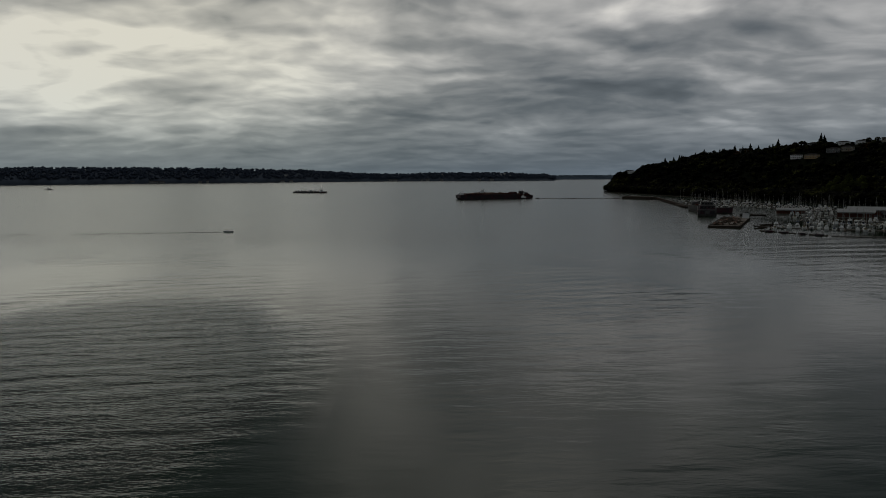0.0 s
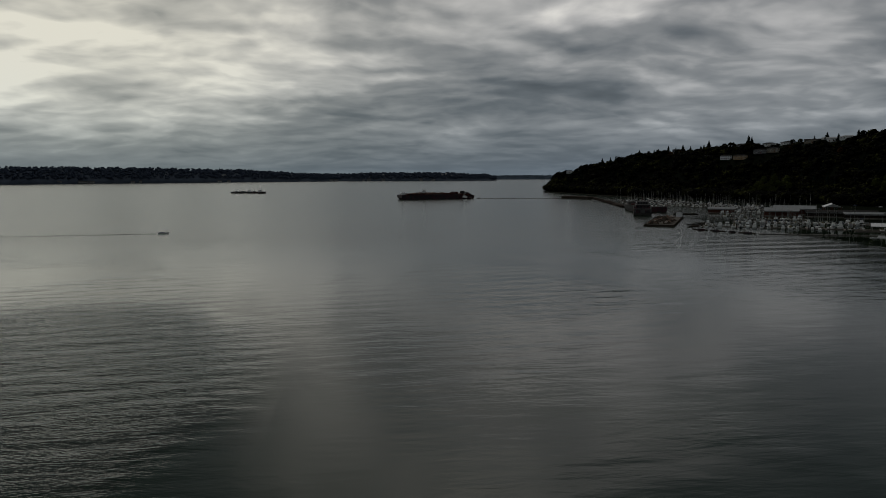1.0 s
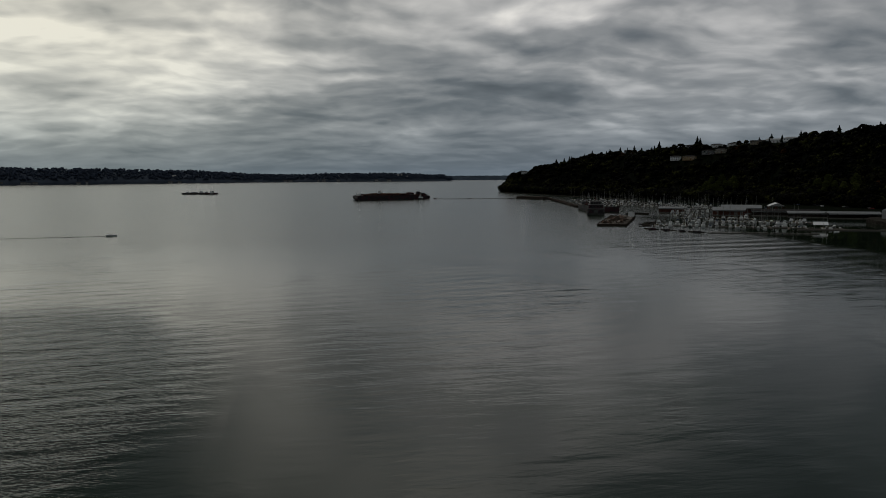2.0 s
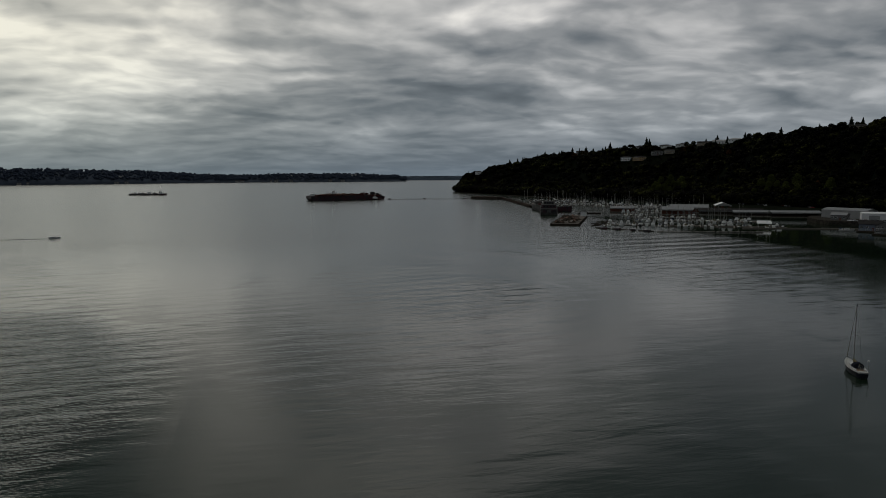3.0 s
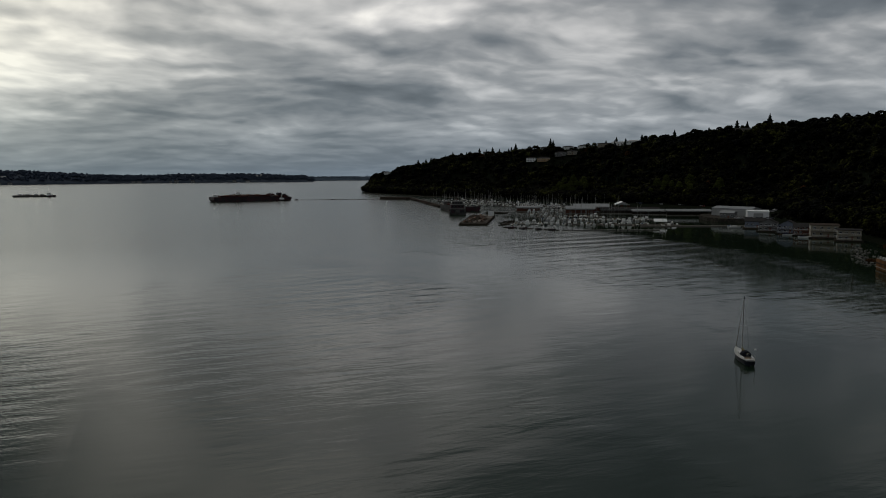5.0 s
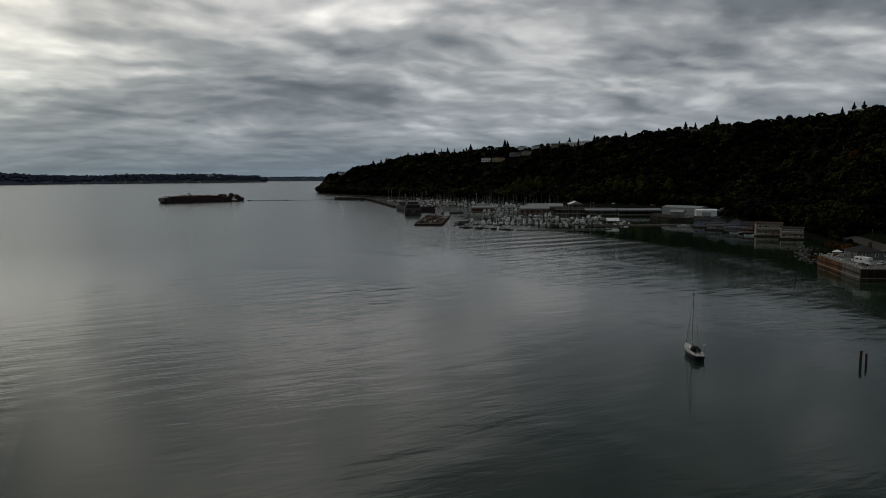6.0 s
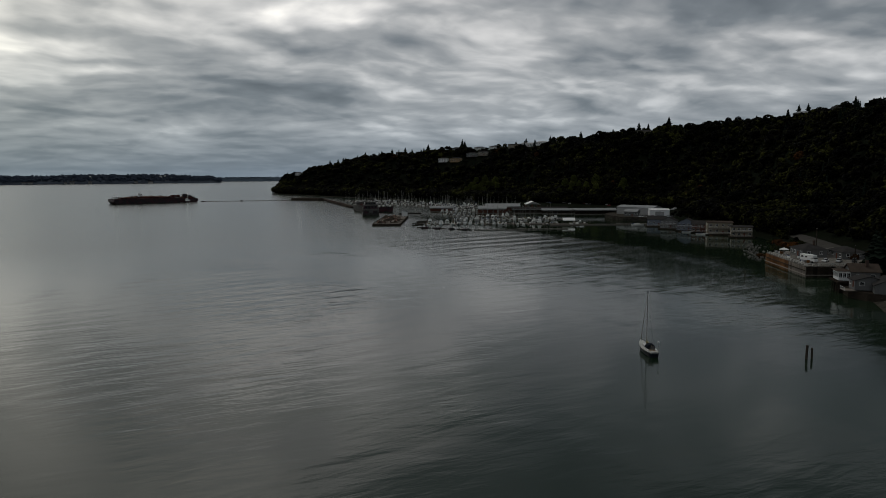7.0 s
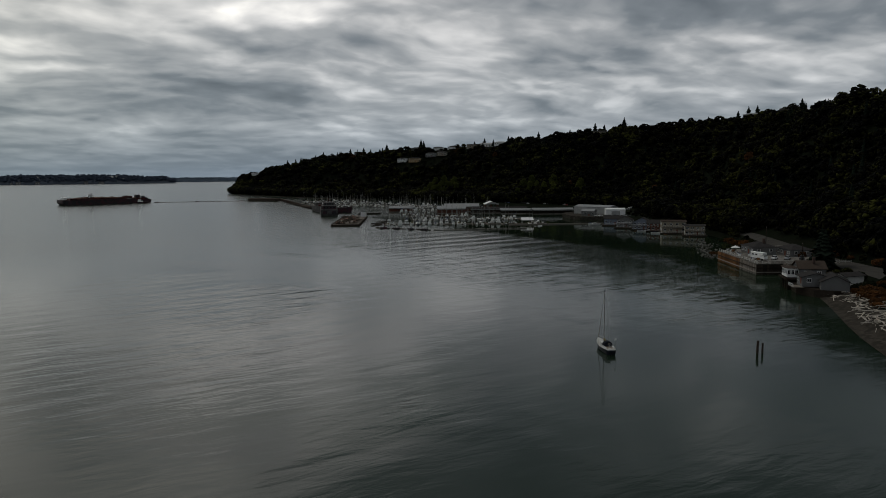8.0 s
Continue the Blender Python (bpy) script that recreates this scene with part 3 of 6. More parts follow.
CONCRETE = mat("weathered_concrete", (0.16, 0.15, 0.135), 0.9, 0, 0.35, 0.25, 0.3, 3, second=(0.07, 0.065, 0.055), cover=0.55)
TIMBER = mat("wet_dark_timber", (0.035, 0.028, 0.022), 0.85, 0, 0.4, 0.8, 0.4, 9, per_piece=0.5)
PLANK = mat("grey_planking", (0.17, 0.15, 0.13), 0.85, 0, 0.3, 0.8, 0.3, 12, per_piece=0.5)
RUSTPLANK = mat("rust_stained_planking", (0.15, 0.075, 0.035), 0.85, 0, 0.35, 0.5, 0.3, 9, per_piece=0.5)
DRIFT = mat("bleached_driftwood", (0.42, 0.38, 0.33), 0.85, 0, 0.25, 1.5, 0.4, 14, per_piece=0.6)
CARGO = mat("scrap_heap", (0.16, 0.10, 0.075), 0.9, 0, 0.5, 0.2, 0.5, 1.5, second=(0.06, 0.045, 0.04), cover=0.5)
WHITEPAINT = mat("white_paint", (0.68, 0.68, 0.66), 0.6, 0, 0.1, 0.5, 0.05, 8, per_piece=0.2)
WHITEMETAL = mat("white_sheet_metal", (0.72, 0.72, 0.71), 0.5, 0, 0.08, 0.2, 0.05, 3)
GREYMETAL = mat("grey_sheet_metal", (0.30, 0.30, 0.29), 0.55, 0.1, 0.15, 0.2, 0.08, 3)
ROOFMETAL = mat("weathered_metal_roof", (0.21, 0.215, 0.215), 0.5, 0.2, 0.25, 0.12, 0.1, 2, second=(0.17, 0.165, 0.16), cover=0.6)
DARKROOF = mat("dark_shingle_roof", (0.036, 0.034, 0.033), 0.9, 0, 0.3, 0.6, 0.4, 10)
BROWNROOF = mat("brown_shingle_roof", (0.055, 0.043, 0.035), 0.9, 0, 0.3, 0.6, 0.4, 10)
CREAM = mat("cream_siding", (0.22, 0.19, 0.14), 0.75, 0, 0.12, 0.5, 0.15, 7)
BLUEGREY = mat("blue_grey_siding", (0.13, 0.15, 0.19), 0.75, 0, 0.15, 0.5, 0.15, 7)
GREYSIDING = mat("pale_grey_siding", (0.12, 0.12, 0.117), 0.75, 0, 0.15, 0.5, 0.15, 7)
REDBROWN = mat("red_brown_siding", (0.13, 0.055, 0.04), 0.8, 0, 0.2, 0.5, 0.15, 7)
BRICK = mat("sooty_brick", (0.07, 0.05, 0.042), 0.9, 0, 0.3, 1.5, 0.3, 10)
OCHRE = mat("ochre_stucco", (0.34, 0.24, 0.13), 0.85, 0, 0.15, 0.4, 0.1, 6)
RUBBER = mat("tyre_rubber", (0.02, 0.02, 0.02), 0.8, 0, 0.2, 4, 0.1, 20)
CARPAINT = [mat("car_paint_" + n, c, 0.3, 0.1, 0.06, 1, 0, 5) for n, c in
            (("white", (0.6, 0.6, 0.6)), ("silver", (0.32, 0.33, 0.34)), ("black", (0.015, 0.015, 0.017)), ("red", (0.2, 0.02, 0.02)), ("blue", (0.03, 0.05, 0.12)))]
SHRUB = leaf_mat("rust_coloured_shrub", (0.04, 0.018, 0.006), (0.13, 0.052, 0.016))
SHRUBGREEN = leaf_mat("green_shrub", (0.006, 0.009, 0.004), (0.035, 0.042, 0.013))
BRIGHTLEAF = leaf_mat("light_green_leaves", (0.026, 0.031, 0.006), (0.085, 0.096, 0.019))


# ---------------------------------------------------------------- boats
def hull_bm(L, B, fb, draft, transom=0.75, sheer=0.25, rake=0.12, full=0.45, n=12):
    """A boat's shell: x ahead, waterline at z 0."""
    bm = bmesh.new()
    rows = []
    for i in range(n + 1):
        s = i / n
        w = B / 2 * (transom + (1 - transom) * math.sin(min(1, s / full) * math.pi / 2))
        if s > full:
            w *= max(0.015, 1 - ((s - full) / (1 - full)) ** 2.2)
        top = fb * (1 + sheer * (s - 0.35) ** 2 * 2.2)
        x = (s - 0.5) * L
        xt = x + rake * L * max(0, s - 0.6) / 0.4 * 0.5
        row = [(xt, w, top), (x, w * 0.93, top * 0.4), (x, w * 0.78, 0), (x - rake * L * max(0, s - 0.7) * 0.5, w * 0.35, -draft)]
        rows.append([bm.verts.new(p) for p in row] + [bm.verts.new((p[0], -p[1], p[2])) for p in reversed(row)])
    m = len(rows[0])
    for a, b in zip(rows, rows[1:]):
        for k in range(m - 1):
            bm.faces.new((a[k], a[k + 1], b[k + 1], b[k]))
    bm.faces.new(rows[0])
    bm.faces.new(rows[-1][::-1])
    return bm, rows


def deck_bm(L, B, fb, transom=0.75, sheer=0.25, rake=0.12, full=0.45, n=12, inset=0.0, thick=0.06, lift=0.0):
    """The deck that closes such a shell, slightly cambered."""
    bm = bmesh.new()
    rows = []
    for i in range(n + 1):
        s = i / n
        w = B / 2 * (transom + (1 - transom) * math.sin(min(1, s / full) * math.pi / 2))
        if s > full:
            w *= max(0.015, 1 - ((s - full) / (1 - full)) ** 2.2)
        w = max(0.01, w - inset)
        top = fb * (1 + sheer * (s - 0.35) ** 2 * 2.2) + lift
        xt = (s - 0.5) * L + rake * L * max(0, s - 0.6) / 0.4 * 0.5
        rows.append([bm.verts.new((xt, w, top)), bm.verts.new((xt, 0, top + thick)), bm.verts.new((xt, -w, top))])
    for a, b in zip(rows, rows[1:]):
        for k in range(2):
            bm.faces.new((a[k], a[k + 1], b[k + 1], b[k]))
    return bm


def cabin_bm(x0, x1, w0, w1, z0, h, slope=0.35):
    """A deckhouse with sloped ends and tumbled sides."""
    bm = bmesh.new()
    lo = [(x0, w0), (x1, w1), (x1, -w1), (x0, -w0)]
    hi = [(x0 + slope * h * 0.3, w0 * 0.86), (x1 - slope * h * 2, w1 * 0.86), (x1 - slope * h * 2, -w1 * 0.86), (x0 + slope * h * 0.3, -w0 * 0.86)]
    a = [bm.verts.new((x, y, z0)) for x, y in lo]
    b = [bm.verts.new((x, y, z0 + h)) for x, y in hi]
    bm.faces.new(a[::-1])
    bm.faces.new(b)
    for i in range(4):
        j = (i + 1) % 4
        bm.faces.new((a[i], a[j], b[j], b[i]))
    bmesh.ops.bevel(bm, geom=[e for e in bm.edges], offset=min(0.08, h * 0.15), segments=1, affect="EDGES", profile=0.5)
    return bm


def sailing_boat(name, L, mastH, hullmat, covermat, label, hero=False):
    B, fb = L * 0.30, L * 0.105
    ob = thing(name, None, label, "sailboat", "" if hero else "boats moored in the marina")
    bm, rows = hull_bm(L, B, fb, L * 0.05, 0.62, 0.35, 0.16)
    part("hull", bm, hullmat, ob, smooth=True)
    part("deck", deck_bm(L, B, fb, 0.62, 0.35, 0.16, lift=0.02), DECKPAINT, ob, "pale worn deck" if hero else "")
    part("cabin", cabin_bm(-0.10 * L, 0.24 * L, B * 0.32, B * 0.2, fb + 0.02, 0.042 * L), GELCOAT, ob)
    bm = bmesh.new()
    box(bm, -0.27 * L, 0, fb + 0.06, 0.22 * L, B * 0.42, 0.10)
    part("cockpit", bm, TEAK, ob, "teak cockpit sole")
    bm = bmesh.new()
    mx = 0.10 * L
    rod(bm, (mx, 0, fb), (mx - 0.01 * L, 0, mastH), 0.11 if hero else 0.1, 0.08 if hero else 0.07, 8 if hero else 5)
    part("mast", bm, ALLOY, ob)
    bm = bmesh.new()
    rod(bm, (mx - 0.1, 0, fb + 0.085 * L), (mx - 0.40 * L, 0, fb + 0.082 * L), 0.06, 0.05, 6)
    part("boom", bm, ALLOY, ob)
    bm = bmesh.new()
    n = 8
    prev = None
    for i in range(n + 1):
        f = i / n
        x = mx - 0.06 - f * 0.38 * L
        r = 0.026 * L * (1 - 0.65 * f) * (1 + 0.12 * math.sin(9 * f)) + 0.03
        z = fb + 0.10 * L - 0.012 * L * f
        ring = [bm.verts.new((x, 0.55 * r * math.cos(k * math.pi / 3), z + r * 1.25 * math.sin(k * math.pi / 3))) for k in range(6)]
        if prev:
            for k in range(6):
                bm.faces.new((prev[k], prev[(k + 1) % 6], ring[(k + 1) % 6], ring[k]))
        else:
            bm.faces.new(ring)
        prev = ring
    bm.faces.new(prev[::-1])
    part("sail_cover", bm, covermat, ob, "", True)
    r = 0.008 if hero else 0.03
    bow, stern = (0.56 * L, 0, fb * 1.3), (-0.49 * L, 0, fb * 1.35)
    for p in ((bow, (mx, 0, mastH * 0.985)), (stern, (mx, 0, mastH * 0.985))):
        bm = bmesh.new()
        rod(bm, p[0], p[1], r, r, 4)
        part("forestay" if p[0] == bow else "backstay", bm, WIRE, ob)
    if hero:
        # furled headsail, shrouds, spreaders, guard rails, dodger, aerial dome, dinghy davit, outboard, wheel
        bm = bmesh.new()
        rod(bm, (0.545 * L, 0, fb * 1.45), (mx + 0.02 * L, 0, mastH * 0.96), 0.045, 0.025, 6)
        part("furled_headsail", bm, TAN, ob, "furled headsail on the forestay")
        for s in (-1, 1):
            bm = bmesh.new()
            rod(bm, (mx - 0.1, 0, mastH * 0.55), (mx - 0.2, s * B * 0.27, mastH * 0.555), 0.03, 0.02, 5)
            part("spreader", bm, ALLOY, ob)
            bm = bmesh.new()
            rod(bm, (mx - 0.2, s * B * 0.44, fb), (mx - 0.2, s * B * 0.27, mastH * 0.555), 0.012, 0.012, 4)
            rod(bm, (mx - 0.2, s * B * 0.27, mastH * 0.555), (mx, 0, mastH * 0.97), 0.012, 0.012, 4)
            part("shroud", bm, WIRE, ob)
            xs = [-0.46, -0.32, -0.15, 0.02, 0.2, 0.36]
            ws = [0.37, 0.44, 0.47, 0.46, 0.36, 0.22]
            for x, w in zip(xs, ws):
                bm = bmesh.new()
                rod(bm, (x * L, s * B * w, fb), (x * L, s * B * w, fb + 0.62), 0.014, 0.014, 5)
                part("stanchion", bm, ALLOY, ob)
            for zz in (0.36, 0.6):
                bm = bmesh.new()
                for (x, w), (x2, w2) in zip(zip(xs, ws), list(zip(xs, ws))[1:]):
                    rod(bm, (x * L, s * B * w, fb + zz), (x2 * L, s * B * w2, fb + zz), 0.008, 0.008, 4)
                part("guard_wire", bm, WIRE, ob)
            bm = bmesh.new()
            box(bm, 0.06 * L, s * B * 0.262, fb + 0.25, 0.13 * L, 0.02, 0.14)
            part("cabin_window", bm, GLASSDARK, ob, "dark cabin window")
            bm = bmesh.new()
            box(bm, -0.27 * L, s * B * 0.29, fb + 0.17, 0.24 * L, 0.28, 0.30, bevel=0.04)
            part("cockpit_coaming", bm, GELCOAT, ob)
        bm = bmesh.new()
        pts = [(0.36 * L, 0.22), (0.50 * L, 0.09), (0.55 * L, 0.0), (0.50 * L, -0.09), (0.36 * L, -0.22)]
        for (x, w), (x2, w2) in zip(pts, pts[1:]):
            rod(bm, (x, w * B, fb * 1.2 + 0.58), (x2, w2 * B, fb * 1.25 + 0.58), 0.016, 0.016, 5)
        for x, w in pts:
            rod(bm, (x, w * B, fb), (x, w * B, fb * 1.2 + 0.58), 0.014, 0.014, 5)
        part("bow_pulpit", bm, ALLOY, ob)
        bm = bmesh.new()
        pts = [(-0.46 * L, 0.37), (-0.49 * L, 0.3), (-0.49 * L, -0.3), (-0.46 * L, -0.37)]
        for (x, w), (x2, w2) in zip(pts, pts[1:]):
            rod(bm, (x, w * B, fb + 0.62), (x2, w2 * B, fb + 0.62), 0.018, 0.018, 5)
        for x, w in pts:
            rod(bm, (x, w * B, fb), (x, w * B, fb + 0.62), 0.014, 0.014, 5)
        part("stern_rail", bm, ALLOY, ob)
        bm = bmesh.new()
        prev = None
        for i in range(7):
            x = -0.05 * L - i / 6 * 0.20 * L
            h = fb + 0.55 + 0.75 * math.sin(min(1, i / 2.0) * math.pi / 2)
            ring = [bm.verts.new((x, B * 0.30 * math.cos(math.pi * k / 6), fb + 0.3 + (h - fb - 0.3) * math.sin(math.pi * k / 6) ** 0.6)) for k in range(7)]
            if prev:
                for k in range(6):
                    bm.faces.new((prev[k], prev[k + 1], ring[k + 1], ring[k]))
            prev = ring
        bm.faces.new(prev)
        part("dodger", bm, CANVAS, ob, "black canvas dodger over the companionway")
        bm = bmesh.new()
        rod(bm, (-0.47 * L, -B * 0.3, fb), (-0.47 * L, -B * 0.3, fb + 2.2), 0.025, 0.025, 6)
        part("aerial_pole", bm, ALLOY, ob)
        bm = bmesh.new()
        bmesh.ops.create_uvsphere(bm, u_segments=10, v_segments=7, radius=0.24, matrix=Matrix.Translation((-0.47 * L, -B * 0.3, fb + 2.35)) @ Matrix.Diagonal((1, 1, 0.8, 1)))
        part("aerial_dome", bm, WHITEPAINT, ob, "white aerial dome", True)
        bm = bmesh.new()
        box(bm, -0.52 * L, B * 0.16, fb * 0.75, 0.28, 0.3, 0.55, bevel=0.06)
        box(bm, -0.53 * L, B * 0.16, 0.1, 0.1, 0.1, 0.9)
        part("outboard", bm, CANVAS, ob, "black outboard motor")
        bm = bmesh.new()
        bmesh.ops.create_circle(bm, segments=14, radius=0.4, matrix=Matrix.Translation((-0.33 * L, 0, fb + 0.75)) @ Matrix.Rotation(math.pi / 2, 4, "Y"))
        ed = list(bm.edges)
        for e in ed:
            rod(bm, e.verts[0].co.copy(), e.verts[1].co.copy(), 0.018, 0.018, 4)
        rod(bm, (-0.33 * L, 0, fb), (-0.33 * L, 0, fb + 0.8), 0.06, 0.05, 6)
        part("steering_wheel", bm, ALLOY, ob)
        bm = bmesh.new()
        box(bm, -0.505 * L, 0, -0.1, 0.08, 0.06, 0.9)
        part("rudder", bm, NAVY, ob)
        bm, _ = hull_bm(L * 1.002, B * 1.012, fb, 0.02, 0.62, 0.35, 0.16)
        for v in list(bm.verts):
            if v.co.z < fb * 0.72:
                v.co.z = fb * 0.80 * (1 + 0.5 * (v.co.x / L) ** 2)
        part("sheer_strake", bm, GELCOAT, ob, "white sheer strake above the dark hull", True)
        bm = bmesh.new()
        rod(bm, (mx - 0.02 * L, 0.1, fb + 0.1 * L), (mx - 0.02 * L, 0.1, mastH * 0.98), 0.01, 0.01, 4)
        part("halyard", bm, WIRE, ob)
        bm = bmesh.new()
        box(bm, mx - 0.01 * L, 0, mastH + 0.25, 0.14, 0.14, 0.5)
        box(bm, mx - 0.03 * L, 0, mastH + 0.5, 0.5, 0.06, 0.12)
        part("masthead_fitting", bm, CANVAS, ob, "dark masthead fitting")
    else:
        bm = bmesh.new()
        box(bm, -0.16 * L, 0, fb + 0.07 * L, 0.10 * L, B * 0.55, 0.07 * L, taper=0.75)
        part("dodger", bm, covermat, ob)
    return ob


def motor_boat(name, L, kind, label, hullmat=None):
    B, fb = L * 0.33, L * 0.12
    ob = thing(name, None, label, "motorboat", "boats moored in the marina")
    bm, _ = hull_bm(L, B, fb, L * 0.04, 0.9, 0.45, 0.14, 0.35)
    part("hull", bm, hullmat or GELCOAT, ob, smooth=True)
    part("deck", deck_bm(L, B, fb, 0.9, 0.45, 0.14, 0.35, lift=0.015), DECKPAINT, ob)
    if kind == "runabout":
        part("windscreen", cabin_bm(-0.02 * L, 0.16 * L, B * 0.36, B * 0.25, fb, 0.09 * L, 0.8), GLASSDARK, ob, "dark windscreen")
        bm = bmesh.new()
        box(bm, -0.22 * L, 0, fb + 0.02 * L, 0.4 * L, B * 0.72, 0.05 * L, taper=0.9)
        part("cockpit_cover", bm, BLUECANVAS, ob, "blue canvas cockpit cover")
        bm = bmesh.new()
        box(bm, -0.53 * L, 0, fb * 0.8, 0.35, 0.4, 0.8, bevel=0.08)
        part("outboard", bm, CANVAS, ob, "black outboard motor")
    else:
        h = 0.12 * L
        part("cabin", cabin_bm(-0.22 * L, 0.26 * L, B * 0.40, B * 0.27, fb, h, 0.4), WHITEPAINT, ob)
        part("window_band", cabin_bm(-0.19 * L, 0.252 * L, B * 0.405, B * 0.275, fb + h * 0.45, h * 0.35, 0.4), GLASSDARK, ob, "dark band of cabin windows")
        bm = bmesh.new()
        box(bm, -0.02 * L, 0, fb + h + 0.05, 0.44 * L, B * 0.78, 0.08, bevel=0.03)
        part("cabin_roof", bm, GELCOAT, ob)
        if kind == "flybridge":
            part("flybridge", cabin_bm(-0.15 * L, 0.12 * L, B * 0.33, B * 0.27, fb + h + 0.09, 0.07 * L, 0.5), GELCOAT, ob)
            bm = bmesh.new()
            box(bm, -0.05 * L, 0, fb + h + 0.19 * L, 0.2 * L, B * 0.6, 0.06)
            for sx in (-0.13, 0.03):
                for sy in (-0.27, 0.27):
                    rod(bm, (sx * L, sy * B, fb + h + 0.05 * L), (sx * L, sy * B, fb + h + 0.19 * L), 0.03, 0.03, 4)
            part("canopy", bm, BLUECANVAS, ob, "blue canvas canopy on thin posts")
        if kind == "trawler":
            part("wheelhouse", cabin_bm(-0.02 * L, 0.2 * L, B * 0.32, B * 0.28, fb + h + 0.08, 0.13 * L, 0.15), WHITEPAINT, ob)
            bm = bmesh.new()
            rod(bm, (-0.1 * L, 0, fb + h), (-0.11 * L, 0, fb + 0.75 * L), 0.09, 0.05, 6)
            rod(bm, (-0.1 * L, 0, fb + 0.2 * L), (-0.42 * L, 0, fb + 0.42 * L), 0.06, 0.04, 5)
            part("mast", bm, ALLOY, ob)
        bm = bmesh.new()
        pts = [(0.05, 0.44), (0.25, 0.34), (0.45, 0.14), (0.53, 0.0), (0.45, -0.14), (0.25, -0.34), (0.05, -0.44)]
        for (x, w), (x2, w2) in zip(pts, pts[1:]):
            rod(bm, (x * L, w * B, fb * 1.15 + 0.6), (x2 * L, w2 * B, fb * 1.15 + 0.6), 0.025, 0.025, 4)
        for x, w in pts:
            rod(bm, (x * L, w * B, fb), (x * L, w * B, fb * 1.15 + 0.6), 0.02, 0.02, 4)
        part("bow_rail", bm, ALLOY, ob)
    return ob


# the anchored sloop and the piles in the open water
sloop = sailing_boat("sailboat", 10.4, 13.1, NAVY, TAN, "anchored dark-hulled sloop with pale deck, bare mast and black dodger", True)
sloop.matrix_world = pose(109.6, 118.1, 0, 0, 0, 63)


def pile(x, y, top, r, lean, label):
    bm = bmesh.new()
    rod(bm, (0, 0, -3), (lean * 0.5, 0, top * 0.5), r * 1.05, r, 9)
    rod(bm, (lean * 0.5, 0, top * 0.5), (lean, 0, top), r * 0.99, r * 0.9, 9)
    for v in bm.verts:
        v.co += Vector((noise.noise(v.co * 2), noise.noise(v.co * 2 + Vector((5, 0, 0))), 0)) * r * 0.25
    ob = part("mooring_pile", bm, TIMBER)
    ob.matrix_world = pose(x, y, 0)
    return tagged(ob, label, "pile", "old mooring piles")


pile(135.6, 98.0, 2.9, 0.26, 0.15, "tall dark weathered timber pile standing in the water")
pile(136.9, 97.6, 2.3, 0.22, -0.1, "shorter dark timber pile beside a taller one")
pile(221, 187, 2.9, 0.16, 0.0, "thin dark timber stake standing in the bay")


# ---------------------------------------------------------------- barges and working craft
def rake_hull(L, B, z0, z1, rake):
    """A flat barge hull with raked ends."""
    bm = bmesh.new()
    sect = [(-L / 2 + rake, z0), (L / 2 - rake, z0), (L / 2, z0 + (z1 - z0) * 0.55), (L / 2, z1), (-L / 2, z1), (-L / 2, z0 + (z1 - z0) * 0.55)]
    sides = [[bm.verts.new((x, s * B / 2, z)) for x, z in sect] for s in (-1, 1)]
    n = len(sect)
    for i in range(n):
        j = (i + 1) % n
        bm.faces.new((sides[0][i], sides[0][j], sides[1][j], sides[1][i]))
    bm.faces.new(sides[0])
    bm.faces.new(sides[1][::-1])
    return bm


def heap(bm, L, B, z, h, seed, nx=22, ny=8):
    """A rough heap of loose cargo."""
    r = np.random.default_rng(seed)
    grid = []
    for i in range(nx + 1):
        row = []
        for k in range(ny + 1):
            u, w = i / nx, k / ny
            e = min(1, 5 * min(u, 1 - u), 3 * min(w, 1 - w))
            row.append(bm.verts.new(((u - 0.5) * L, (w - 0.5) * B, z + e * h * (0.45 + 0.75 * r.random()))))
        grid.append(row)
    for i in range(nx):
        for k in range(ny):
            bm.faces.new((grid[i][k], grid[i + 1][k], grid[i + 1][k + 1], grid[i][k + 1]))
    return bm


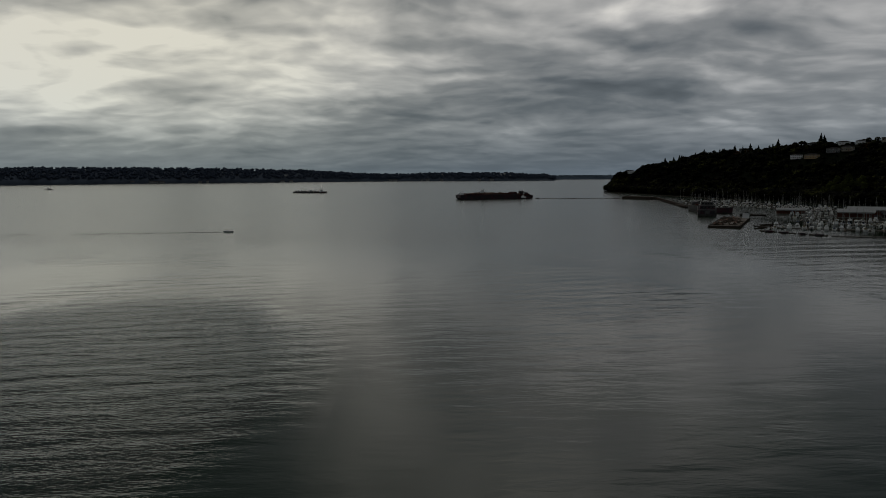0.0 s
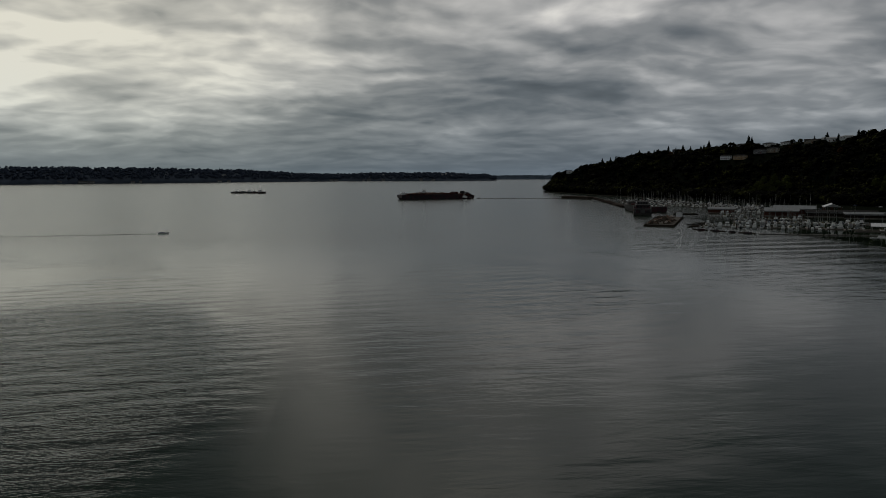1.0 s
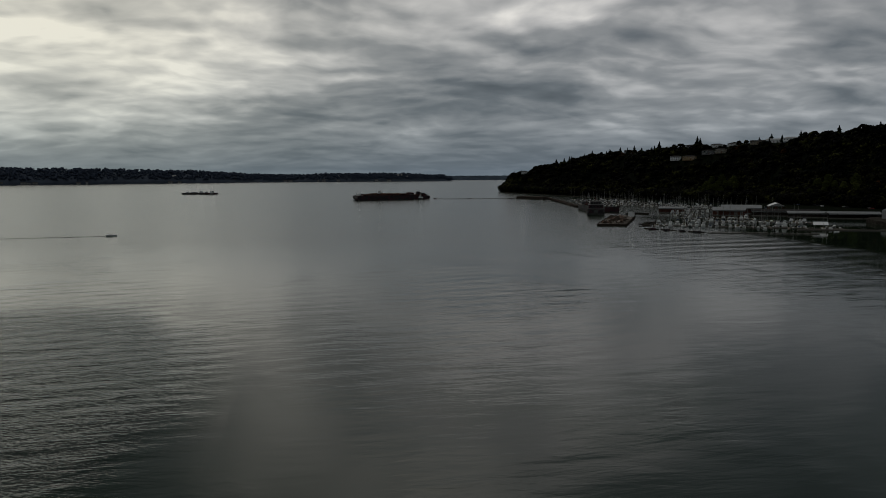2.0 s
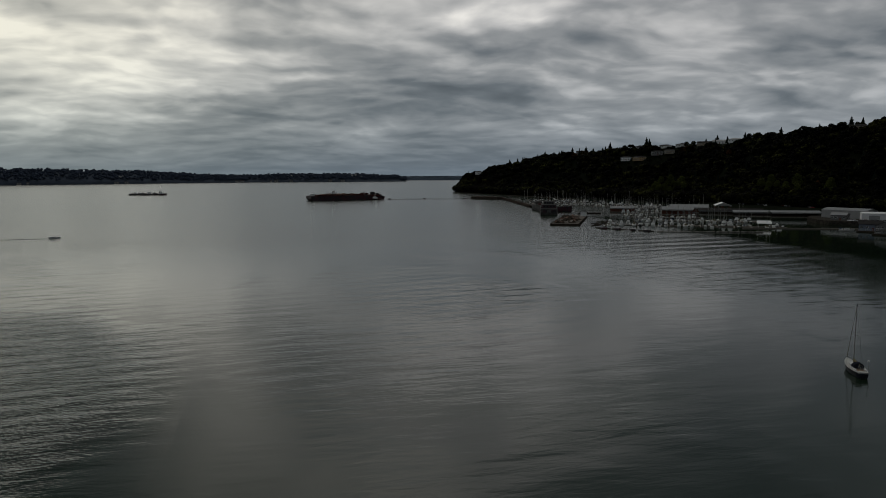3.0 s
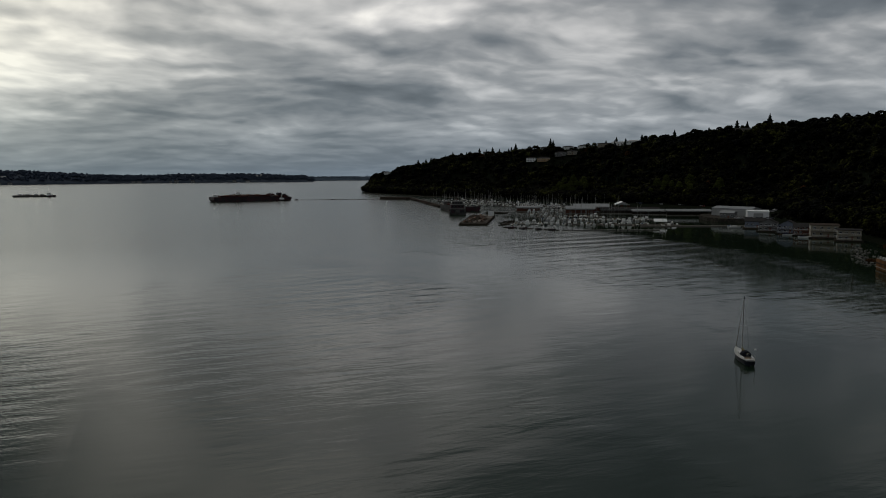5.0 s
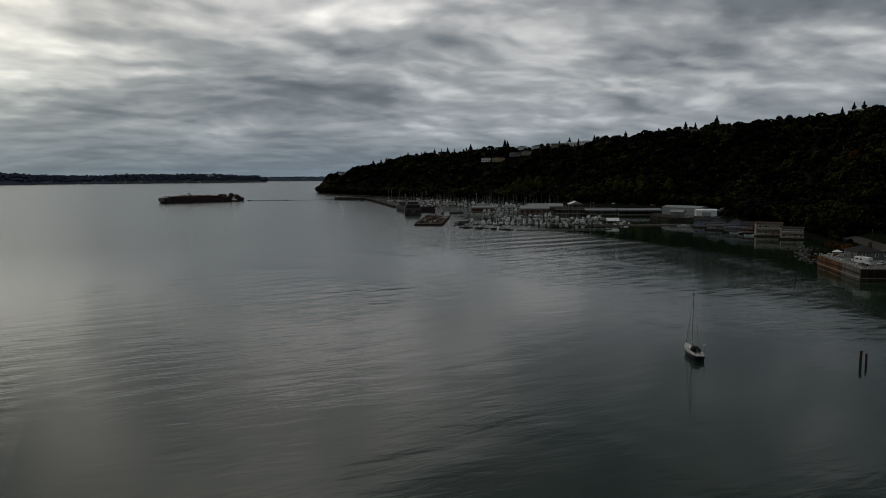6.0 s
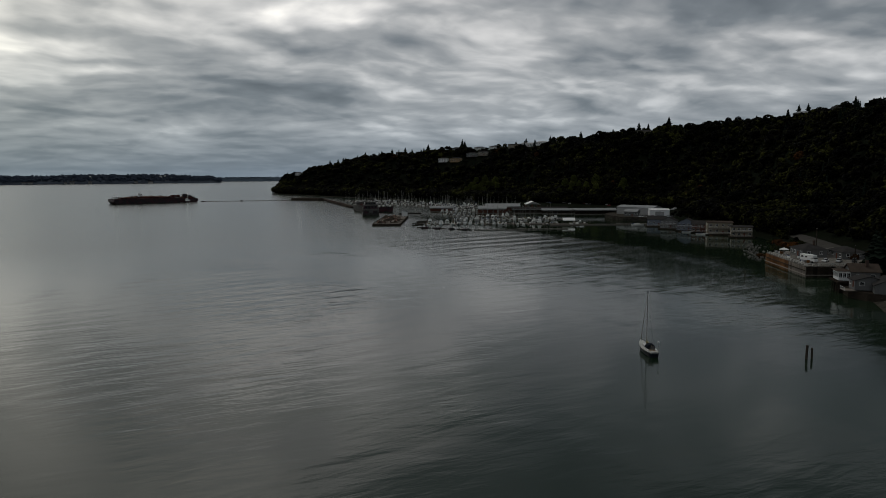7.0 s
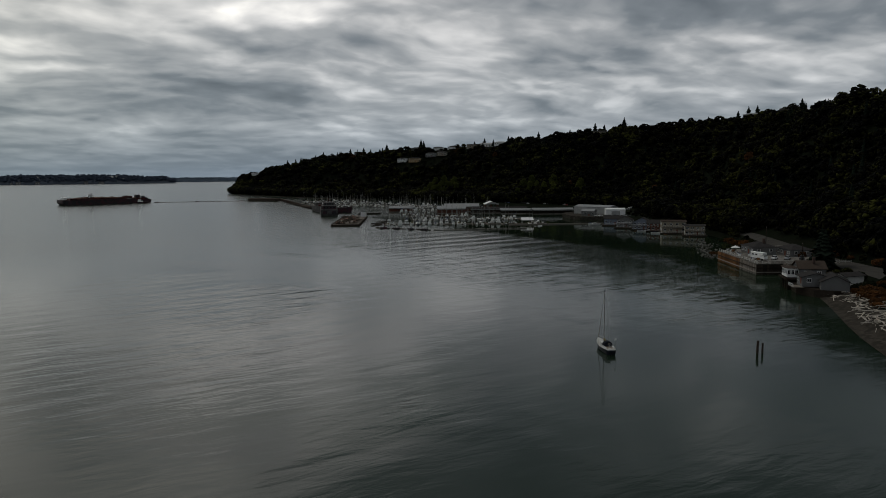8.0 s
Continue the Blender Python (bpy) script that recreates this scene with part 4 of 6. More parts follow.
def deck_barge(name, L, B, fb, m, hullmat, label, cargo=True, seed=1, house=True):
    ob = thing(name, m, label, "barge")
    part("hull", rake_hull(L, B, -2.0, fb, 7 * L / 120), hullmat, ob)
    for s in (-1, 1):
        bm = bmesh.new()
        box(bm, 0, s * (B / 2 + 0.12), fb - 0.4, L * 0.99, 0.24, 0.45)
        part("rubbing_strake", bm, RUST, ob)
        for k in range(int(L / 9)):
            bm = bmesh.new()
            x = (k + 0.5) / int(L / 9) * L - L / 2
            rod(bm, (x, s * (B / 2 - 0.6), fb), (x, s * (B / 2 - 0.6), fb + 0.9), 0.28, 0.28, 6)
            part("bollard", bm, BLACKHULL, ob)
    bm = bmesh.new()
    box(bm, 0, 0, fb + 0.05, L * 0.97, B * 0.94, 0.1)
    part("deck", bm, OLDSTEEL, ob, "grey steel deck")
    if cargo:
        part("cargo", heap(bmesh.new(), L * 0.78, B * 0.7, fb + 0.1, 3.2, seed), CARGO, ob, "rusty brown heap of scrap")
        for s in (-1, 1):
            bm = bmesh.new()
            box(bm, 0, s * B * 0.38, fb + 0.9, L * 0.8, 0.3, 1.7)
            part("bin_wall", bm, RUST, ob, "rust-red bin wall")
    if house:
        bm = bmesh.new()
        box(bm, -L * 0.44, 0, fb + 1.7, L * 0.045, B * 0.4, 3.2, bevel=0.1)
        part("deck_house", bm, WHITEPAINT, ob, "small pale deck house")
        bm = bmesh.new()
        box(bm, L * 0.45, 0, fb + 1.2, L * 0.03, B * 0.3, 2.2, bevel=0.1)
        rod(bm, (L * 0.45, 0, fb + 2), (L * 0.45, 0, fb + 5.5), 0.2, 0.12, 6)
        part("winch", bm, BLACKHULL, ob, "dark winch and light mast")
    return ob


def tug(name, L, m, label):
    ob = thing(name, m, label, "tugboat")
    B, fb = L * 0.32, L * 0.08
    bm, _ = hull_bm(L, B, fb, L * 0.1, 0.85, 0.9, 0.1, 0.35)
    part("hull", bm, BLACKHULL, ob, smooth=True)
    part("deck", deck_bm(L, B, fb, 0.85, 0.9, 0.1, 0.35, lift=0.02), RUST, ob, "rust-red deck")
    part("deck_house", cabin_bm(-0.12 * L, 0.22 * L, B * 0.34, B * 0.28, fb, L * 0.1, 0.1), WHITEPAINT, ob)
    part("wheelhouse", cabin_bm(0.02 * L, 0.18 * L, B * 0.27, B * 0.24, fb + L * 0.1, L * 0.11, 0.1), WHITEPAINT, ob)
    part("window_band", cabin_bm(0.025 * L, 0.184 * L, B * 0.275, B * 0.245, fb + L * 0.15, L * 0.035, 0.1), GLASSDARK, ob, "dark wheelhouse windows")
    bm = bmesh.new()
    rod(bm, (-0.08 * L, 0, fb + L * 0.1), (-0.09 * L, 0, fb + L * 0.22), L * 0.035, L * 0.03, 8)
    part("funnel", bm, BLACKHULL, ob)
    bm = bmesh.new()
    rod(bm, (0.05 * L, 0, fb + L * 0.2), (0.04 * L, 0, fb + L * 0.62), L * 0.016, L * 0.012, 5)
    box(bm, 0.045 * L, 0, fb + L * 0.36, 0.1, B * 0.3, 0.12)
    part("mast", bm, ALLOY, ob)
    return ob


big_turn = math.degrees(math.atan2(1128 - 1095, 142 - 22))
deck_barge("cargo_barge", 96, 26, 7.2, pose(70, 1112, 0, 0, 0, big_turn), BLACKHULL, "long black deck barge heaped with rusty scrap", seed=3)
deck_barge("cargo_barge", 62, 20, 5.2, pose(112, 1132, 0, 0, 0, big_turn), BLACKHULL, "black deck barge moored alongside a longer one", seed=5)
tug("tugboat", 20, pose(128, 1112, 0, 0, 0, big_turn + 180), "small dark tug lying at a barge's end")
# dark machinery and crates on the barges' decks
for k, (x, y, l, w, h, mt, lab) in enumerate(((62, 1106, 5, 4, 3.4, WHITEPAINT, "pale deck cabin on the long barge"), (95, 1124, 16, 6, 3.6, RUST, "rust-red bin on a barge"),
                                          (112, 1132, 12, 7, 5.0, RUST, "tall rust-red bin on a barge"), (126, 1136, 7, 6, 6.0, BLACKHULL, "dark winch house on a barge"),
                                          (134, 1138, 5, 5, 4.0, BLACKHULL, "dark machinery box on a barge"))):
    ob = thing("deck_machinery", pose(x, y, 10.2 if k == 0 else 5.3, 0, 0, big_turn), lab, "machinery")
    bm = bmesh.new()
    box(bm, 0, 0, h / 2, l, w, h, bevel=0.15)
    part("body", bm, mt, ob)
    bm = bmesh.new()
    rod(bm, (l * 0.3, 0, h), (l * 0.3, 0, h + 2.4), 0.25, 0.15, 6)
    part("vent_pipe", bm, BLACKHULL, ob)
    bm = bmesh.new()
    box(bm, -l * 0.2, 0, h + 0.3, l * 0.4, w * 0.5, 0.6)
    part("hatch", bm, BLACKHULL, ob)
low_turn = math.degrees(math.atan2(1523 - 1540, -251 + 324))
low = deck_barge("cargo_barge", 72, 16, 3.0, pose(-288, 1532, 0, 0, 0, low_turn), OLDSTEEL, "low grey deck barge under tow on the bay", cargo=False, house=False)
for k, (x, l, h) in enumerate(((-26, 6, 2.4), (-12, 9, 2.0), (3, 5, 3.2), (14, 4, 2.2))):
    bm = bmesh.new()
    box(bm, x, 0, 3.1 + h / 2, l, 7, h, bevel=0.15)
    part("deck_cargo", bm, GREYMETAL if k % 2 else WHITEPAINT, low, "pale crated deck cargo")
tug("tugboat", 25, pose(-262, 1520, 0, 0, 0, low_turn), "white-housed tug pushing a low barge")
tug("tugboat", 20, pose(-1103, 1979, 0, 0, 0, 30), "small tug far out on the bay")

fast = motor_boat("speedboat", 6.4, "runabout", "small pale motorboat under way, trailing a wake")
fast["group"] = ""
fast.matrix_world = pose(-150, 492, 0, 0, 0, 6)


def wake():
    """Two low smooth ridges of water that spread behind the motorboat."""
    for s in (-1, 1):
        verts, faces = [], []
        n = 60
        for i in range(n + 1):
            x = -4 - i * 4.2
            w = 0.7 + i * 0.035
            off = s * (0.6 + i * 0.13)
            h = 0.13 * (1 - i / n) ** 0.6 + 0.015
            for k in range(5):
                f = k / 4 * 2 - 1
                verts.append((x, off + f * w, -0.02 + h * math.cos(f * math.pi / 2) * (1 + 0.3 * math.sin(i * 1.7))))
        faces = [(i * 5 + k, i * 5 + k + 1, (i + 1) * 5 + k + 1, (i + 1) * 5 + k) for i in range(n) for k in range(4)]
        ob = mesh_object("wake", verts, faces, WATER, True)
        ob.matrix_world = pose(-150, 492, 0, 0, 0, 6 + 0)
        tagged(ob, "long smooth ridge of a boat's wake on the water", "wake", kind="structure")


wake()


# floating log boom from the big barge to the breakwater's end, and before the marina
def log_boom(a, b, n, r, label, name="log_boom", gap=0.15, material=None):
    ob = thing(name, None, label, "log boom")
    a, b = Vector(a), Vector(b)
    lr = np.random.default_rng(int(abs(a.x) + abs(b.y)))
    for i in range(n):
        p, q = a.lerp(b, (i + gap / 2) / n), a.lerp(b, (i + 1 - gap / 2) / n)
        j = Vector((lr.normal(0, 0.3), lr.normal(0, 0.3), 0))
        bm = bmesh.new()
        rod(bm, p + j, q + j * 0.5, r * (0.8 + 0.4 * lr.random()), r * (0.7 + 0.4 * lr.random()), 7)
        part("log", bm, material or TIMBER, ob)
    return ob


log_boom((146, 1122, 0.1), (279, 1092, 0.1), 14, 0.45, "thin line of dark boom logs floating between barge and breakwater")
for x, y in ((151, 1120), (205, 1108), (268, 1094)):
    bm = bmesh.new()
    rod(bm, (-2.2, 0, 0.3), (2.2, 0, 0.3), 0.9, 0.9, 8)
    box(bm, 0, 0, 1.1, 2.0, 1.2, 0.8, bevel=0.15)
    tagged(part("mooring_buoy", bm, BLACKHULL), "dark drum-shaped mooring buoy on a log boom", "buoy", "mooring buoys").matrix_world = pose(x, y, 0)


# ---------------------------------------------------------------- breakwater of old hulks
def hulk(name, L, B, fb, m, label, material=OLDSTEEL, houses=True):
    """An old ship's hull used as a breakwater."""
    ob = thing(name, m, label, "hulk")
    bm, _ = hull_bm(L, B, fb, 2.5, 0.8, 0.25, 0.05, 0.4, 16)
    part("hull", bm, material, ob)
    part("deck", deck_bm(L, B, fb, 0.8, 0.25, 0.05, 0.4, 16, thick=0.2, lift=-0.25), CONCRETE, ob)
    if houses:
        bm = bmesh.new()
        box(bm, -L * 0.12, 0, fb + 1.6, L * 0.22, B * 0.62, 3.4, bevel=0.2)
        part("deck_house", bm, material, ob)
        for k in range(5):
            bm = bmesh.new()
            box(bm, -L * 0.20 + k * L * 0.04, -B * 0.31 - 0.02, fb + 2.1, 1.1, 0.08, 1.0)
            part("window", bm, GLASSDARK, ob, "dark window opening")
        bm = bmesh.new()
        box(bm, L * 0.25, 0, fb + 0.9, L * 0.1, B * 0.45, 1.9, bevel=0.15)
        part("hatch", bm, RUST, ob, "rusty hatch")
        bm = bmesh.new()
        rod(bm, (L * 0.1, 0, fb), (L * 0.1, 0, fb + 7), 0.25, 0.15, 6)
        rod(bm, (L * 0.1, 0, fb + 2), (L * 0.24, 0, fb + 6), 0.15, 0.1, 6)
        part("mast", bm, RUST, ob)
    return ob


def toward(a, b):
    return math.degrees(math.atan2(b[1] - a[1], b[0] - a[0]))


# sunk and floating pontoons in line
line = [(284, 1092), (312, 1052)]
bm = bmesh.new()
box(bm, 0, 0, 1.6, 54, 15, 5.0, taper=0.96, bevel=0.2)
tagged(part("pontoon", bm, TIMBER), "low dark flat pontoon at the breakwater's end", "pontoon").matrix_world = pose(298, 1072, 0, 0, 0, toward(*line))
run = [(328, 1092), (276, 790)]
seg = 8
for i in range(seg):
    f = (i + 0.5) / seg
    x, y = lerp(run[0][0], run[1][0], f), lerp(run[0][1], run[1][1], f)
    ob = thing("pontoon", pose(x, y, 0, 0, 0, toward(*run)), "dark weathered concrete pontoon of the long breakwater", "pontoon", "breakwater pontoons")
    bm = bmesh.new()
    box(bm, 0, 0, 0.2, 37.2, 8.5, 3.2, taper=0.98, bevel=0.25)
    part("float", bm, TIMBER, ob)
    bm = bmesh.new()
    box(bm, 0, 3.9, 2.1, 37.0, 0.3, 0.6)
    part("parapet", bm, CONCRETE, ob)
    for k in range(5):
        bm = bmesh.new()
        rod(bm, (-16 + 8 * k, -3.5, 1.7), (-16 + 8 * k, -3.5, 2.6), 0.3, 0.3, 6)
        part("bollard", bm, RUST, ob)
hulk("hulk", 64, 12, 6.0, pose(264, 735, 0, 0, 0, toward((275, 790), (252, 690))), "grey rusting ship hulk moored as a breakwater")


def block_ship(m):
    """A blunt old ship, cut down to a floating breakwater, with a dark two-storey house."""
    ob = thing("hulk", m, "blunt grey rusting ship hulk with a dark two-storey deck house", "hulk")
    part("hull", rake_hull(46, 16, -2.5, 6.2, 2.0), OLDSTEEL, ob)
    for s in (-1, 1):
        bm = bmesh.new()
        box(bm, 0, s * 7.8, 6.8, 45.6, 0.35, 1.2)
        part("bulwark", bm, OLDSTEEL, ob)
        bm = bmesh.new()
        box(bm, 0, s * 8.1, 4.2, 45, 0.3, 0.5)
        part("rubbing_strake", bm, RUST, ob)
    for k, (x, l, w, z, h) in enumerate(((8, 22, 13.4, 6.25, 3.4), (5, 14, 10.5, 9.65, 2.8))):
        bm = bmesh.new()
        box(bm, x, 0, z + h / 2, l, w, h, taper=0.97, bevel=0.15)
        part("deck_house", bm, BLACKHULL if k == 0 else OLDSTEEL, ob)
        for i in range(4):
            bm = bmesh.new()
            box(bm, x + l / 2, (i - 1.5) * w / 4.4, z + h * 0.55, 0.16, 1.5, 1.3)
            part("window", bm, GLASSDARK, ob, "dark window opening")
        bm = bmesh.new()
        box(bm, x, 0, z + h + 0.12, l + 1.2, w + 1.0, 0.22)
        part("deck_house_roof", bm, OLDSTEEL, ob)
    for y in (-4.2, 4.2):
        bm = bmesh.new()
        box(bm, 23.05, y, 3.6, 0.3, 4.2, 2.6)
        part("side_port", bm, BLACKHULL, ob, "dark open port in the hull")
    bm = bmesh.new()
    rod(bm, (-4, 0, 6), (-4, 0, 17), 0.3, 0.15, 6)
    rod(bm, (-4, -2.5, 14), (-4, 2.5, 14), 0.12, 0.12, 5)
    part("mast", bm, RUST, ob)
    bm = bmesh.new()
    rod(bm, (-9, 3, 6), (-9, 3, 11), 1.1, 1.0, 10)
    part("funnel", bm, BLACKHULL, ob)
    for k in range(6):
        bm = bmesh.new()
        rod(bm, (-20 + 7 * k, -7.2, 6.2), (-20 + 7 * k, -7.2, 7.2), 0.3, 0.3, 6)
        part("bollard", bm, RUST, ob)
    return ob


block_ship(pose(248.5, 664, 0, 0, 0, -109))
hulk("hulk", 34, 10, 5.0, pose(273, 700, 0, 0, 0, -60), "small dark hulk lying beside a larger one", BLACKHULL, False)

# the broad derelict deck barge with debris
drift_turn = toward((201, 503), (255, 610))
old = thing("derelict_barge", pose(228, 557, 0, 0, 0, drift_turn), "broad brown derelict barge with debris and broken planks on its deck", "barge")
part("hull", rake_hull(112, 22, -2, 1.3, 3), TIMBER, old)
for i in range(28):
    bm = bmesh.new()
    box(bm, -54 + i * 4.0, 0, 1.38, 3.7, 21.4 - 1.5 * rng.random(), 0.12 + 0.1 * rng.random())
    part("deck_plank", bm, (TIMBER, PLANK, TIMBER)[i % 3], old)
for s in (-1, 1):
    bm = bmesh.new()
    box(bm, 0, s * 10.7, 1.5, 110, 0.4, 0.4)
    part("bulwark", bm, TIMBER, old)
for i in range(64):
    bm = bmesh.new()
    heap(bm, 3 + 7 * rng.random(), 2 + 3 * rng.random(), 1.42, 0.5 + 1.3 * rng.random(), 60 + i, 7, 5)
    bmesh.ops.translate(bm, verts=bm.verts, vec=(-50 + 100 * rng.random(), -8.5 + 17 * rng.random(), 0))
    part("debris", bm, (TIMBER, PLANK, TIMBER, CARGO)[i % 4], old, "heap of broken timber")
bm = bmesh.new()
box(bm, 46, -8, 3.4, 6, 5, 4.4, bevel=0.1)
part("deck_house", bm, WHITEPAINT, old, "small pale deck house at the barge's far end")
bm = bmesh.new()
gable(bm, 46, -8, 5.6, 6, 5, 1.2)
part("deck_house_roof", bm, DARKROOF, old)
for i in range(12):
    L = 5 + 4 * rng.random()
    bm = bmesh.new()
    rod(bm, (-L / 2, 0, 0.4), (L / 2, 0.3, 0.6), 0.4, 0.25, 7)
    ob = tagged(part("floating_log", bm, TIMBER), "dark loose log floating beside the derelict barge", "log", "loose floating logs")
    ob.matrix_world = pose(216 + 14 * rng.random() + i * 2.6, 494 + i * 4 + 6 * rng.random(), -0.1, 0, 0, 360 * rng.random())
bm = bmesh.new()
box(bm, 0, 0, 0.6, 22, 4, 1.4, bevel=0.1)
tagged(part("dock", bm, TIMBER), "short dark floating work dock", "dock").matrix_world = pose(285, 648, 0, 0, 0, -20)

# log boom that shelters the marina
log_boom((216, 480, 0.1), (240, 436, 0.1), 7, 0.6, "dark boom logs floating before the marina", gap=0.3)
log_boom((240, 434, 0.15), (306, 413, 0.15), 9, 0.65, "long pale floating boom in front of the marina", gap=0.06, material=CONCRETE)
for k in range(4):
    bm = bmesh.new()
    box(bm, 0, 0, 0.5, 4.5, 3, 1.5, bevel=0.15)
    tagged(part("mooring_float", bm, BLACKHULL), "dark box-shaped mooring float", "float", "mooring floats").matrix_world = pose(218 + 6 * k, 470 - 10 * k, 0, 0, 0, 40 * k)

# ---------------------------------------------------------------- marina
fleet = [
    sailing_boat("sailboat", 9.5, 13.5, GELCOAT, BLUECANVAS, "white moored sailing yacht with blue sail cover and bare mast"),
    sailing_boat("sailboat", 11.5, 16.0, GELCOAT, CANVAS, "larger white sailing yacht with dark sail cover and tall mast"),
    sailing_boat("sailboat", 8.5, 11.5, NAVY, TAN, "dark-hulled small sailing yacht with tan sail cover"),
    sailing_boat("sailboat", 12.5, 17.0, GELCOAT, TAN, "long white sailing yacht with tan sail cover"),
]
motors = [
    motor_boat("motorboat", 9.0, "cruiser", "white cabin cruiser with dark windows"),
    motor_boat("motorboat", 12.0, "flybridge", "white motor yacht with blue canopy over its flybridge"),
    motor_boat("motorboat", 11.0, "trawler", "white trawler with wheelhouse and mast"),
    motor_boat("motorboat", 7.0, "runabout", "small white runabout under a blue cover"),
    motor_boat("motorboat", 10.5, "flybridge", "dark-hulled motor yacht with blue canopy", NAVY),
]
for k, b in enumerate(fleet + motors):
    b.matrix_world = pose(420 - 4 * k, 760 + 16 * k, 0, 0, 0, 60)

ROWDIR = Vector((0.882, -0.471, 0))
SLIP = Vector((0.471, 0.882, 0))
mr = np.random.default_rng(21)


def dock(start, length, boats, sail_share, label, both=True, fingers=True, thin=0):
    """A floating walkway with finger floats, piles and the boats in its slips."""
    base = toward((0, 0), ROWDIR[:2])
    ob = thing("dock", pose(start[0], start[1], 0, 0, 0, base), label, "dock", "marina docks")
    bm = bmesh.new()
    box(bm, length / 2, 0, 0.3, length, 2.4, 0.6, bevel=0.04)
    part("walkway", bm, PLANK, ob)
    for s in ((1, -1) if both else (1,)):
        n = int(length / 11)
        for i in range(n + 1):
            x = i * length / n
            if fingers:
                bm = bmesh.new()
                box(bm, x, s * 6.3, 0.25, 1.1, 10, 0.5)
                part("finger", bm, PLANK, ob)
            if i % 2 == 0:
                bm = bmesh.new()
                rod(bm, (x, s * 11.6, -2), (x, s * 11.6, 3.4), 0.22, 0.2, 7)
                part("mooring_post", bm, TIMBER, ob)
    slots = [(x, s) for s in ((1, -1) if both else (1,)) for x in np.arange(2.6, length - 2, 4.6)]
    for x, s in slots:
        if mr.random() > boats * (0.55 if thin and x > thin else 1.0):
            continue
        pool = fleet if mr.random() < sail_share else motors
        src = pool[int(mr.integers(len(pool)))]
        L = max(c.dimensions.x for c in src.children)
        p = Vector(start[:2] + (0,)) + ROWDIR * float(x) + SLIP * s * (1.6 + L / 2)
        turn = base + 90 * s + (180 if mr.random() < 0.4 else 0) + mr.normal(0, 2)
        sc = 0.66 + 0.34 * float(mr.random())
        copy_thing(src, pose(p.x, p.y, 0, 0, 0, turn) @ Matrix.Diagonal((sc, sc, sc, 1)))


bpy.context.view_layer.update()
dock((236, 505), 126, 0.88, 0.5, "long outer marina dock with fingers and moored boats", thin=58)
dock((280, 545), 96, 0.92, 0.6, "crowded marina dock with fingers")
dock((297, 583), 58, 0.92, 0.65, "crowded marina dock with fingers")
dock((308, 621), 24, 0.92, 0.6, "crowded marina dock with fingers")
dock((324, 659), 40, 0.92, 0.6, "crowded marina dock with fingers")
dock((345, 697), 100, 0.85, 0.6, "crowded marina dock with fingers")
dock((362, 735), 88, 0.88, 0.65, "crowded marina dock with fingers")
dock((350, 785), 98, 0.88, 0.65, "crowded marina dock near the bluff")
dock((318, 835), 125, 0.85, 0.65, "crowded marina dock inside the breakwater")
dock((310, 885), 130, 0.85, 0.65, "marina dock inside the breakwater")
dock((322, 940), 105, 0.8, 0.65, "distant marina dock inside the breakwater")
dock((335, 1000), 80, 0.8, 0.7, "outlying marina dock under the bluff")


def covered_moorage(m, L, B, eave, rise, roofmat, label, posts=REDBROWN, walls=False):
    ob = thing("covered_moorage", m, label, "boat shed")
    bm = bmesh.new()
    gable(bm, 0, 0, eave, L, B, rise, 0.5, 0.18)
    part("roof", bm, roofmat, ob)
    n = max(3, int(L / 6))
    for s in (-1, 1):
        for i in range(n + 1):
            bm = bmesh.new()
            box(bm, -L / 2 + i * L / n, s * (B / 2 - 0.2), (eave - 1) / 2, 0.3, 0.3, eave + 0.9)
            part("post", bm, posts, ob)
        bm = bmesh.new()
        box(bm, 0, s * (B / 2 - 0.2), eave - 0.5, L, 0.2, 1.0)
        part("fascia", bm, GREYMETAL, ob)
        bm = bmesh.new()
        box(bm, 0, s * (B / 2 - 1.2), 0.3, L, 2.0, 0.6)
        part("float", bm, PLANK, ob)
    for s in (-1, 1):
        bm = bmesh.new()
        lo = [bm.verts.new((s * L / 2, y, z)) for y, z in ((-B / 2, eave), (B / 2, eave), (0, eave + rise))]
        hi = [bm.verts.new((s * (L / 2 - 0.15), y, z)) for y, z in ((-B / 2, eave), (B / 2, eave), (0, eave + rise))]
        bm.faces.new(lo), bm.faces.new(hi[::-1])
        for i in range(3):
            j = (i + 1) % 3
            bm.faces.new((lo[i], lo[j], hi[j], hi[i]))
        part("gable_end", bm, GREYMETAL, ob)
    bm = bmesh.new()
    box(bm, 0, 0, eave / 2 + 0.2, L * 0.98, 0.15, eave - 0.4)
    part("partition", bm, posts, ob, "red-brown partition wall under the roof")
    return ob


row_turn = toward((0, 0), ROWDIR[:2])
covered_moorage(pose(360, 614, 0, 0, 0, row_turn), 28, 16, 5.2, 2.4, ROOFMETAL, "open-sided boat shed with weathered grey metal roof and red posts")
covered_moorage(pose(388, 640, 0, 0, 0, row_turn), 36, 17, 5.6, 2.6, ROOFMETAL, "long grey-roofed covered moorage on red-brown posts")
covered_moorage(pose(420, 632, 0, 0, 0, row_turn + 90), 22, 14, 7.4, 2.8, WHITEMETAL, "tall covered moorage with pale gabled roof")
covered_moorage(pose(330, 668, 0, 0, 0, row_turn), 24, 9, 4.6, 1.4, ROOFMETAL, "small covered moorage with a flat grey roof")
covered_moorage(pose(402, 592, 0, 0, 0, row_turn), 56, 13, 4.6, 1.5, DARKROOF, "long low boat shed with a dark roof", TIMBER)
